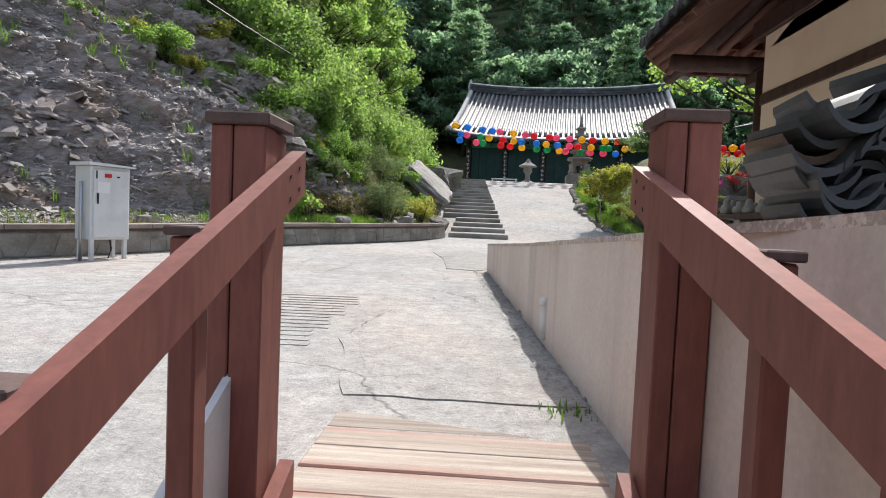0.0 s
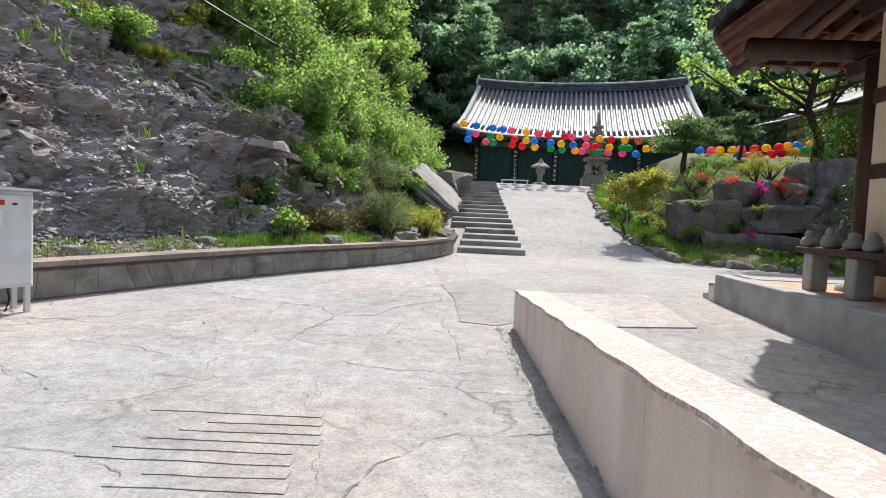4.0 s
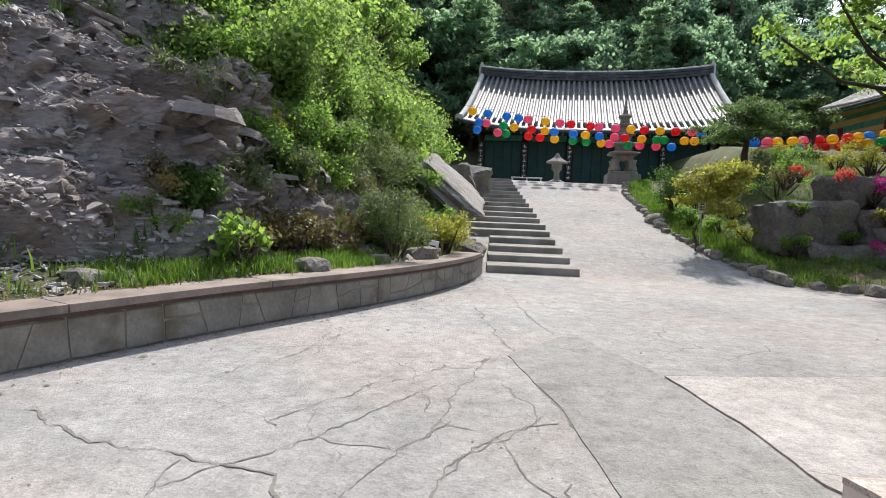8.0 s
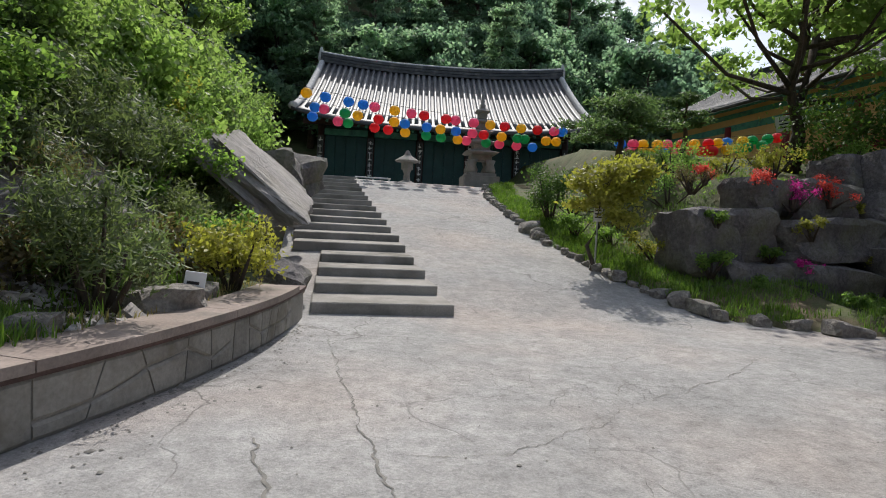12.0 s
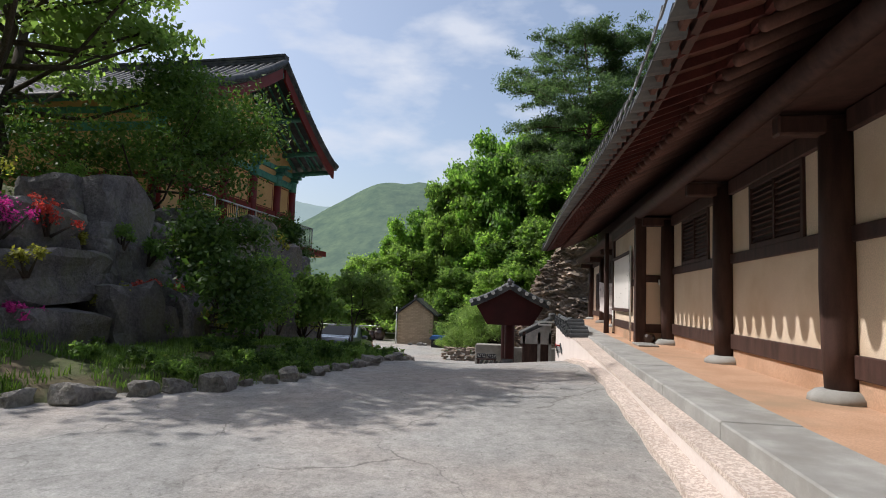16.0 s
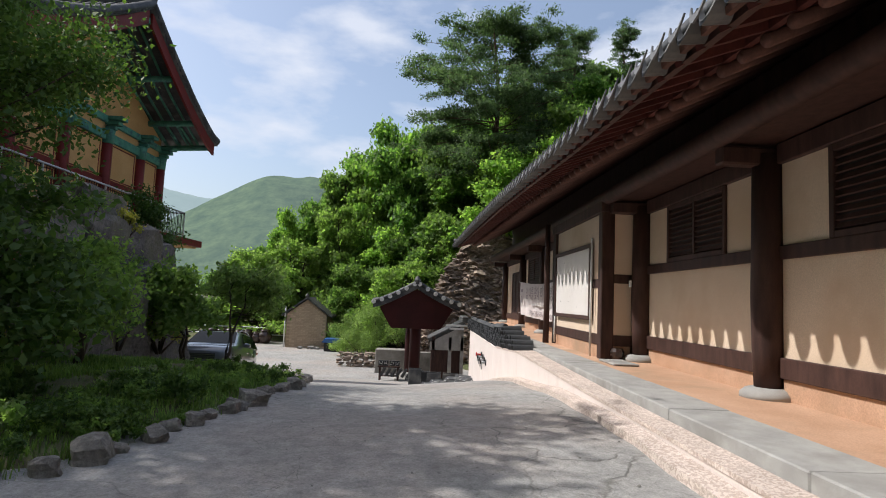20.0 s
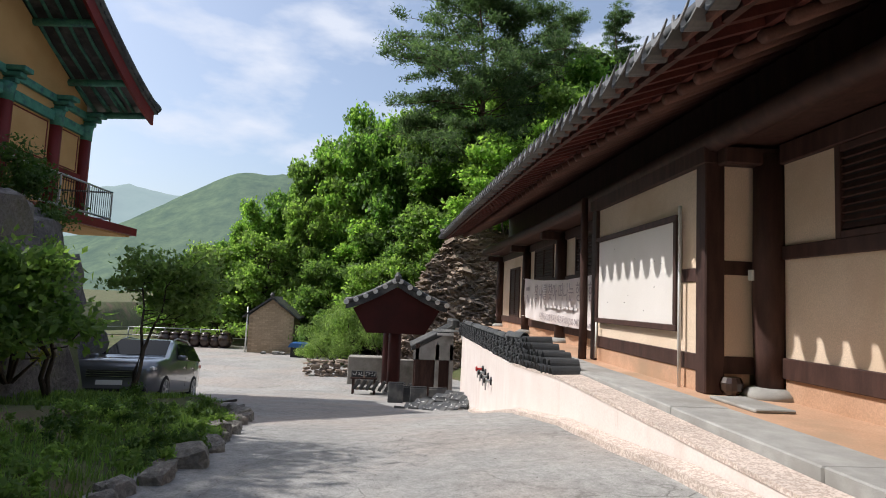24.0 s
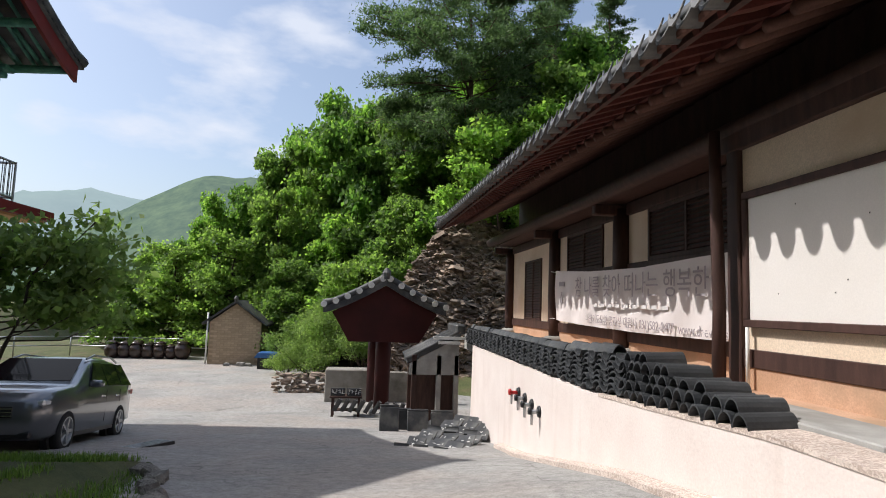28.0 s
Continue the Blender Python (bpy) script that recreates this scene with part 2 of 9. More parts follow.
REDWOOD = surf("red_brown_painted_wood", (0.19, 0.066, 0.052), (0.28, 0.105, 0.083), 2.6, 18, 0.62, 0.12, 0.003, stretch=(2.2, 2.2, 0.5), stain=(0.15, 0.055, 0.045), stain_scale=2.6, vary=0.08)
CAPWOOD_AND_SHADE = surf("dark_worn_cap_wood_and_shade", (0.085, 0.055, 0.05), (0.15, 0.095, 0.085), 6, 60, 0.75, 0.4, 0.004)
def flaking(name, bare, paint, scale=9.0, at=0.5):
    """Old paint flaking off rough cement: ragged islands of paint over the bare ground."""
    m, n, l, b = nodes_of(name)
    co = n.new("ShaderNodeTexCoord").outputs["Object"]
    fine = noise_tex(n, l, co, 60.0, 5.0, 0.7)
    k = ramp_of(n, l, noise_tex(n, l, co, scale, 9.0, 0.68), (at - 0.02, (0, 0, 0)), (at + 0.03, (1, 1, 1)))
    tone = ramp_of(n, l, noise_tex(n, l, co, 2.2, 6.0, 0.6), (0.3, (0.82,) * 3), (0.7, (1.08,) * 3))
    col = mixed(n, l, 1.0, mixed(n, l, k, bare, paint), tone, "MULTIPLY")
    col = mixed(n, l, 1.0, col, ramp_of(n, l, fine, (0.3, (0.78,) * 3), (0.7, (1.1,) * 3)), "MULTIPLY")
    l.new(col, b.inputs["Base Color"])
    b.inputs["Roughness"].default_value, b.inputs["Specular IOR Level"].default_value = 0.92, 0.2
    bumped(n, l, b, mixed(n, l, 0.35, k, fine), 0.5, 0.01)
    return m


def streaked(name, dark, light, drip, chip):
    """Painted render with rain streaks running down it, and small chips."""
    m, n, l, b = nodes_of(name)
    co = n.new("ShaderNodeTexCoord").outputs["Object"]
    mp = n.new("ShaderNodeMapping")
    mp.inputs["Scale"].default_value = (1.0, 1.0, 0.09)
    l.new(co, mp.inputs["Vector"])
    fine = noise_tex(n, l, co, 45.0, 5.0, 0.65)
    col = ramp_of(n, l, noise_tex(n, l, co, 1.3, 6.0, 0.6), (0.3, dark), (0.7, light))
    wide = ramp_of(n, l, noise_tex(n, l, mp.outputs[0], 2.6, 4.0, 0.5), (0.54, (0, 0, 0)), (0.72, (0.5,) * 3))
    thin = ramp_of(n, l, noise_tex(n, l, mp.outputs[0], 9.0, 3.0, 0.5), (0.70, (0, 0, 0)), (0.76, (0.7,) * 3))
    col = mixed(n, l, mixed(n, l, 1.0, wide, thin, "LIGHTEN"), col, drip)
    col = mixed(n, l, ramp_of(n, l, noise_tex(n, l, co, 5.0, 7.0, 0.7), (0.70, (0, 0, 0)), (0.73, (0.8,) * 3)), col, chip)
    col = mixed(n, l, 1.0, col, ramp_of(n, l, fine, (0.3, (0.9,) * 3), (0.7, (1.05,) * 3)), "MULTIPLY")
    l.new(col, b.inputs["Base Color"])
    b.inputs["Roughness"].default_value, b.inputs["Specular IOR Level"].default_value = 0.92, 0.2
    bumped(n, l, b, fine, 0.2, 0.006)
    return m


PINKWALL = streaked("stained_pink_render", (0.66, 0.55, 0.485), (0.77, 0.67, 0.61), (0.40, 0.335, 0.29), (0.36, 0.31, 0.28))
WORNTOP = flaking("flaking_wall_top", (0.53, 0.43, 0.375), (0.69, 0.59, 0.53), 30.0, 0.5)
WHITEWALL = streaked("pinkish_white_render", (0.69, 0.60, 0.565), (0.76, 0.685, 0.65), (0.58, 0.49, 0.445), (0.56, 0.48, 0.44))
OCHRE = surf("ochre_plaster", (0.72, 0.57, 0.44), (0.79, 0.645, 0.51), 1.3, 70, 0.92, 0.2, 0.005, stain=(0.62, 0.47, 0.34), stain_scale=0.7)
OCHRE2 = surf("deep_ochre_plaster", (0.50, 0.30, 0.12), (0.60, 0.38, 0.17), 1.0, 60, 0.9, 0.15, 0.005)
PODIUM = surf("salmon_terrace_floor", (0.46, 0.275, 0.175), (0.58, 0.37, 0.255), 1.4, 60, 0.92, 0.25, 0.006, stain=(0.36, 0.25, 0.17), stain_scale=0.9)
GRANITE = surf("grey_granite", (0.30, 0.295, 0.285), (0.42, 0.415, 0.40), 4, 160, 0.85, 0.2, 0.004, stain=(0.24, 0.23, 0.215))
PALESTONE = surf("pale_carved_stone", (0.22, 0.215, 0.20), (0.33, 0.32, 0.295), 3, 60, 0.9, 0.3, 0.01, stain=(0.2, 0.19, 0.17), stain_scale=2.5)
DARKWOOD = surf("dark_stained_timber", (0.040, 0.020, 0.0165), (0.085, 0.043, 0.035), 2.0, 40, 0.62, 0.35, 0.006, stretch=(5, 5, 1), vary=0.12)
EAVEWOOD = surf("brown_eave_timber", (0.085, 0.038, 0.028), (0.155, 0.075, 0.055), 2.0, 40, 0.7, 0.3, 0.005, vary=0.2)
REDEAVE = surf("faded_red_eave_timber", (0.075, 0.021, 0.018), (0.135, 0.04, 0.032), 2.4, 40, 0.7, 0.3, 0.005, vary=0.25)
TILE = surf("dark_clay_roof_tile", (0.028, 0.031, 0.035), (0.065, 0.068, 0.074), 3.0, 50, 0.6, 0.3, 0.006, stain=(0.12, 0.12, 0.115), stain_scale=2.0, vary=0.25, spec=0.5)
RUSTTILE = surf("rusty_brown_roof_tile", (0.09, 0.055, 0.04), (0.17, 0.10, 0.07), 3.0, 50, 0.6, 0.3, 0.006, vary=0.2)
TILEPALE = surf("weathered_grey_roof_tile", (0.12, 0.12, 0.12), (0.22, 0.22, 0.215), 1.5, 30, 0.5, 0.3, 0.01, stain=(0.09, 0.09, 0.095), stain_scale=1.0, vary=0.2, spec=0.6)
TILEEND = surf("pale_tile_end", (0.42, 0.42, 0.41), (0.62, 0.62, 0.60), 6, 60, 0.85, 0.2)
TEMPLERED = surf("temple_red_paint", (0.13, 0.014, 0.013), (0.19, 0.022, 0.02), 1.5, 40, 0.55, 0.15, 0.004)
TEMPLEGREEN = surf("temple_green_paint", (0.05, 0.20, 0.15), (0.10, 0.30, 0.22), 5.0, 40, 0.6, 0.15, 0.004, stain=(0.04, 0.10, 0.12), stain_scale=4.0)
DOORGREEN = surf("dark_green_door", (0.012, 0.05, 0.048), (0.02, 0.075, 0.07), 2.0, 40, 0.5, 0.2, 0.004)
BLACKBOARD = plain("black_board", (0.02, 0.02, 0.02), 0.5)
WHITEPAINT = surf("white_paint", (0.68, 0.68, 0.66), (0.78, 0.78, 0.76), 2, 60, 0.5, 0.1, 0.003)
BOARDWHITE = surf("board_white", (0.70, 0.66, 0.63), (0.76, 0.72, 0.70), 1.0, 60, 0.55, 0.05, 0.002)
CABINET = surf("grey_white_cabinet_paint", (0.60, 0.61, 0.60), (0.70, 0.71, 0.70), 1.5, 60, 0.45, 0.1, 0.002, stain=(0.50, 0.50, 0.48))
STEEL = plain("galvanised_steel", (0.45, 0.46, 0.47), 0.42, 0.9)
DARKMETAL = plain("dark_metal", (0.03, 0.03, 0.033), 0.4, 0.6)
REDPLASTIC = plain("red_plastic", (0.45, 0.02, 0.02), 0.4)
CARPAINT = plain("grey_metallic_car_paint", (0.15, 0.16, 0.175), 0.28, 0.65, 0.5, 1.0)
CARGLASS = plain("dark_car_glass", (0.008, 0.009, 0.010), 0.06, 0.0, 0.08)
RUBBER = plain("tyre_rubber", (0.012, 0.012, 0.012), 0.85)
ALLOY = plain("alloy_rim", (0.42, 0.43, 0.44), 0.3, 0.9)
CHROME = plain("chrome", (0.7, 0.7, 0.72), 0.12, 1.0)
LAMPGLASS = plain("headlight_glass", (0.55, 0.57, 0.60), 0.08, 0.2, 0.8)
JAR = surf("glazed_brown_jar", (0.022, 0.014, 0.011), (0.05, 0.03, 0.024), 4, 30, 0.25, 0.1, 0.003, spec=0.6)
BLUE = plain("blue_plastic_roof", (0.03, 0.12, 0.35), 0.4)
HUTBRICK = surf("sand_brick", (0.47, 0.35, 0.235), (0.57, 0.44, 0.31), 3, 60, 0.92, 0.3, 0.005, vary=0.12)
HUTJOINT = surf("brick_joint", (0.36, 0.27, 0.18), (0.42, 0.32, 0.225), 4, 60, 0.95, 0.2)
BARK = surf("bark", (0.045, 0.034, 0.026), (0.11, 0.088, 0.07), 5, 30, 0.95, 0.9, 0.03, stretch=(3, 3, 0.6))
PINEBARK = surf("pine_bark", (0.06, 0.04, 0.03), (0.16, 0.10, 0.075), 4, 30, 0.95, 0.9, 0.03, stretch=(2, 2, 0.8))
LEAF_BRIGHT = leafy("bright_spring_leaf", (0.155, 0.245, 0.08), (0.27, 0.365, 0.145), 0.62, 0.1, (1.4, 1.5, 0.9))
LEAF_MID = leafy("green_leaf", (0.13, 0.22, 0.075), (0.24, 0.34, 0.12), 0.66, 0.2)
LEAF_DARK = leafy("dark_green_leaf", (0.05, 0.105, 0.03), (0.11, 0.18, 0.05), 0.42, 0.2)
LEAF_FOREST = leafy("forest_leaf", (0.11, 0.22, 0.065), (0.27, 0.40, 0.13), 0.66, 0.3)
# paler and bluer than the other leaves: distance haze put into the colour
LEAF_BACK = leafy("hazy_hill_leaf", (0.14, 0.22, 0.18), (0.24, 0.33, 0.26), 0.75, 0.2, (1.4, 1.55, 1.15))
NEEDLE = leafy("pine_needle", (0.07, 0.125, 0.065), (0.14, 0.21, 0.105), 0.5, 0.2, (1.3, 1.4, 0.9))
LEAF_YELLOW = leafy("yellow_green_maple_leaf", (0.25, 0.24, 0.05), (0.38, 0.36, 0.09), 0.5)
LEAF_GREY = leafy("grey_green_leaf", (0.10, 0.135, 0.075), (0.19, 0.225, 0.12), 0.5, 0.2)
LEAF_RUST = leafy("rusty_young_leaf", (0.12, 0.10, 0.05), (0.19, 0.15, 0.075), 0.4)
GRASS = leafy("grass_blade", (0.07, 0.14, 0.022), (0.17, 0.26, 0.05), 0.4)
GRASSDARK = leafy("shade_grass_blade", (0.08, 0.155, 0.035), (0.20, 0.29, 0.075), 0.45)
DRYGRASS = leafy("dry_grass", (0.20, 0.16, 0.08), (0.34, 0.27, 0.14), 0.3)
PINKFLOWER = leafy("magenta_azalea", (0.62, 0.04, 0.30), (0.82, 0.10, 0.46), 0.45, 0.0, (1.2, 1.0, 1.2))
REDFLOWER = leafy("red_azalea", (0.58, 0.06, 0.05), (0.78, 0.16, 0.11), 0.45, 0.0, (1.2, 1.0, 1.0))
def paper(name, col):
    """Thin coloured paper, half of the light going through."""
    m, n, l, b = nodes_of(name)
    b.inputs["Base Color"].default_value = (*col, 1)
    b.inputs["Roughness"].default_value = 0.6
    t = n.new("ShaderNodeBsdfTranslucent")
    t.inputs["Color"].default_value = (*(min(1.0, c * 1.25) for c in col), 1)
    x = n.new("ShaderNodeMixShader")
    x.inputs[0].default_value = 0.55
    l.new(b.outputs[0], x.inputs[1])
    l.new(t.outputs[0], x.inputs[2])
    l.new(x.outputs[0], n["Material Output"].inputs[0])
    return m


LANTERNS = [paper("lantern_" + k, c) for k, c in (("red", (0.72, 0.05, 0.07)), ("yellow", (0.80, 0.55, 0.05)), ("green", (0.03, 0.42, 0.18)), ("blue", (0.06, 0.33, 0.72)), ("pink", (0.80, 0.20, 0.34)))]
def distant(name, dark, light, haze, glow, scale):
    """Wooded slopes far across the valley; the haze is put in as a glow of their own."""
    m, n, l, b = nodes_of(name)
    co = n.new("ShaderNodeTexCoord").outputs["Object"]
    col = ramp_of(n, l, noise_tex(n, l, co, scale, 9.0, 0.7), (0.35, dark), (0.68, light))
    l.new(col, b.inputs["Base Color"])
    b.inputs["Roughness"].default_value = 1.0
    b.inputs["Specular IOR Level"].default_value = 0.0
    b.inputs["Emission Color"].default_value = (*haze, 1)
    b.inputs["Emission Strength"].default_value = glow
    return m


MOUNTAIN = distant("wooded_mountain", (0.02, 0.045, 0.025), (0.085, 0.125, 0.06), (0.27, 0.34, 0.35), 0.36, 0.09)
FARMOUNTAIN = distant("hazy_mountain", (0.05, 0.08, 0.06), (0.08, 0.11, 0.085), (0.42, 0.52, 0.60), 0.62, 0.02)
CLOTH = surf("banner_cloth", (0.62, 0.56, 0.555), (0.70, 0.645, 0.64), 0.8, 60, 0.85, 0.1)
INK = plain("banner_ink", (0.33, 0.29, 0.31), 0.8)
INKPALE = plain("pale_banner_ink", (0.60, 0.57, 0.57), 0.8)
CABLE = plain("black_cable", (0.015, 0.015, 0.015), 0.6)

# ---- mesh helpers ----
RNG = np.random.default_rng(7)


def empty(name, loc=(0, 0, 0), rz=0.0):
    ob = new(name)
    ob.matrix_world = pose(*loc, 0, 0, rz)
    return ob


def mesh_of(name, bm, material, smooth=False):
    me = bpy.data.meshes.new(name)
    bm.to_mesh(me)
    bm.free()
    me.materials.append(material)
    if smooth:
        me.shade_smooth()
    return me


def part(name, bm, material, parent=None, label="", smooth=False):
    """One mesh object out of a bmesh, under a thing or a part."""
    ob = new(name, mesh_of(name, bm, material, smooth))
    if parent:
        ob.parent = parent
    return tagged(ob, label) if label else ob


def piece(name, me, parent, m):
    """An object on shared mesh data."""
    ob = new(name, me)
    ob.parent = parent
    ob.matrix_basis = m
    return ob


def np_mesh(name, verts, faces, material, smooth=False):
    """A mesh from arrays: verts (n, 3), faces (m, 4) or (m, 3)."""
    verts, faces = np.asarray(verts, np.float32), np.asarray(faces, np.int32)
    me = bpy.data.meshes.new(name)
    k = faces.shape[1]
    me.vertices.add(len(verts))
    me.vertices.foreach_set("co", verts.ravel())
    me.loops.add(faces.size)
    me.loops.foreach_set("vertex_index", faces.ravel())
    me.polygons.add(len(faces))
    me.polygons.foreach_set("loop_start", np.arange(0, faces.size, k, dtype=np.int32))
    me.update(calc_edges=True)
    me.materials.append(material)
    if smooth:
        me.shade_smooth()
    return me


def grid_faces(nu, nv):
    a = (np.arange(nu - 1)[:, None] * nv + np.arange(nv - 1)[None]).ravel()
    return np.stack([a, a + nv, a + nv + 1, a + 1], 1)


def box(bm, x0, x1, y0, y1, z0, z1, bevel=0.0, m=None):
    r = bmesh.ops.create_cube(bm, size=1.0)["verts"]
    for v in r:
        v.co = Vector((x0 + (v.co.x + 0.5) * (x1 - x0), y0 + (v.co.y + 0.5) * (y1 - y0), z0 + (v.co.z + 0.5) * (z1 - z0)))
        if m:
            v.co = m @ v.co
    if bevel:
        es = list({e for v in r for e in v.link_edges})
        bmesh.ops.bevel(bm, geom=es, offset=bevel, segments=1, affect="EDGES")
    return bm


def boxed(x0, x1, y0, y1, z0, z1, bevel=0.0, m=None):
    return box(bmesh.new(), x0, x1, y0, y1, z0, z1, bevel, m)


def tube(bm, pts, radii, sides=8, cap=True):
    """A tapered tube through points."""
    pts = [Vector(p) for p in pts]
    if isinstance(radii, (int, float)):
        radii = [radii] * len(pts)
    rings, up = [], Vector((0, 0, 1))
    for i, p in enumerate(pts):
        d = (pts[min(i + 1, len(pts) - 1)] - pts[max(i - 1, 0)]).normalized()
        a = d.cross(up if abs(d.z) < 0.95 else Vector((1, 0, 0))).normalized()
        b = d.cross(a)
        rings.append([bm.verts.new(p + radii[i] * (math.cos(t) * a + math.sin(t) * b)) for t in (2 * math.pi * k / sides for k in range(sides))])
    for r, s in zip(rings, rings[1:]):
        for k in range(sides):
            bm.faces.new((r[k], r[(k + 1) % sides], s[(k + 1) % sides], s[k]))
    if cap:
        bm.faces.new(rings[0][::-1])
        bm.faces.new(rings[-1])
    return bm


def lathe(bm, profile, sides=16, at=(0, 0, 0)):
    """A turned shape from (radius, height) pairs."""
    at = Vector(at)
    rings = [[bm.verts.new(at + Vector((r * math.cos(t), r * math.sin(t), z))) for t in (2 * math.pi * k / sides for k in range(sides))] for r, z in profile]
    for r, s in zip(rings, rings[1:]):
        for k in range(sides):
            bm.faces.new((r[k], r[(k + 1) % sides], s[(k + 1) % sides], s[k]))
    bm.faces.new(rings[0][::-1])
    bm.faces.new(rings[-1])
    return bm


def prism(bm, pts, depth, m=None):
    """A flat outline in x and z, drawn out along y by depth."""
    m = m or Matrix()
    a = [bm.verts.new(m @ Vector((x, 0, z))) for x, z in pts]
    b = [bm.verts.new(m @ Vector((x, depth, z))) for x, z in pts]
    n = len(pts)
    bm.faces.new(a)
    bm.faces.new(b[::-1])
    for i in range(n):
        bm.faces.new((a[(i + 1) % n], a[i], b[i], b[(i + 1) % n]))
    bmesh.ops.recalc_face_normals(bm, faces=bm.faces[:])
    return bm


def lump(seed, sx, sy, sz, rough=0.22, cuts=3, sharp=0.8):
    """A rock: a squarish lump with uneven flat faces."""
    bm = bmesh.new()
    bmesh.ops.create_icosphere(bm, subdivisions=cuts, radius=1.0)
    for v in bm.verts:
        p = v.co.copy()
        q = Vector((math.copysign(abs(p.x) ** sharp, p.x), math.copysign(abs(p.y) ** sharp, p.y), math.copysign(abs(p.z) ** sharp, p.z)))
        q *= 1.0 / max(abs(q.x), abs(q.y), abs(q.z), 0.72) * 0.86
        k = noise.noise(p * 1.3 + Vector((seed * 7.1, seed * 3.3, 0))) * rough + noise.noise(p * 3.4 + Vector((0, seed * 5.7, 0))) * rough * 0.45
        q *= 1 + k
        v.co = Vector((q.x * sx, q.y * sy, q.z * sz))
    return bm


def interp(v, xs, ys):
    return float(np.interp(v, xs, ys))


def fbm(x, y, z=0.0, octaves=4):
    """Layered value noise over arrays, in about -1 to 1."""
    x, y, z = np.broadcast_arrays(np.asarray(x, float), np.asarray(y, float), np.asarray(z, float))
    out, amp, f = np.zeros(x.shape), 0.5, 1.0

    def h(i, j, k):
        n = (i * 374761393 + j * 668265263 + k * 2147483647 // 7) & 0x7FFFFFFF
        n = ((n ^ (n >> 13)) * 1274126177) & 0x7FFFFFFF
        return ((n ^ (n >> 16)) & 0xFFFF) / 32767.5 - 1.0

    for o in range(octaves):
        i, j, k = (np.floor(c * f).astype(np.int64) for c in (x, y, z))
        u, v, w = x * f - i, y * f - j, z * f - k
        u, v, w = (c * c * (3 - 2 * c) for c in (u, v, w))
        s = 0
        for di, cu in ((0, 1 - u), (1, u)):
            for dj, cv in ((0, 1 - v), (1, v)):
                for dk, cw in ((0, 1 - w), (1, w)):
                    s = s + cu * cv * cw * h(i + di + 57 * o, j + dj, k + dk + 31 * o)
        out, amp, f = out + amp * s, amp * 0.5, f * 2.03
    return out


# ---- the lie of the land ----
X_PROFILE = ([-40, 10, 13, 16, 20, 24, 28, 34, 60, 75, 140], [0, 0, -0.12, -0.45, -1.0, -1.55, -2.1, -2.75, -2.75, -3.5, -40])
Y_PROFILE = ([-10, 2, 4.2, 8.7, 12, 17.9, 31, 34], [-0.22, -0.2, -0.17, -0.08, 0.0, 0.09, 2.72, 2.85])


def paved(x, y):
    """Height of the concrete: a yard that falls away to the east, and a ramp up to the hall."""
    x, y = np.asarray(x, float), np.asarray(y, float)
    crown = np.interp(x, [5, 9, 11, 14, 16, 18.6, 20.4, 22.75], [0, 0.10, 0.15, 0.18, 0.25, 0.26, 0.15, 0]) * np.interp(y, [12.0, 14.2], [1, 0.12])
    return np.interp(x, *X_PROFILE) + np.interp(np.where(x > 8, np.minimum(y, 17.9), y), *Y_PROFILE) + crown


def pave(x, y):
    return float(paved(x, y))


WALL_Y = [1.0, 5.5, 8.0, 10.3, 11.9, 13.0, 13.9, 15.5, 17.0, 17.75]
WALL_X = [-9.5, -6.3, -4.55, -3.35, -2.5, -1.8, -1.25, -0.52, -0.1, 0.0]
RAMP_Y = [16.6, 17.2, 18, 19, 20, 22, 24, 28, 31, 34]
RAMP_X = [7.6, 6.6, 5.7, 5.25, 5.0, 4.8, 4.85, 5.15, 5.9, 7.0]
BED_X = [7.0, 8.0, 9.0, 11.0, 14.0, 16.0, 18.0, 20.0, 21.2]
BED_Y = [17.0, 16.2, 15.75, 15.5, 15.45, 15.7, 16.1, 16.8, 17.6]


def hill(x, y, cx, cy, rx, ry, h):
    return h * np.exp(-((x - cx) / rx) ** 2 - ((y - cy) / ry) ** 2)


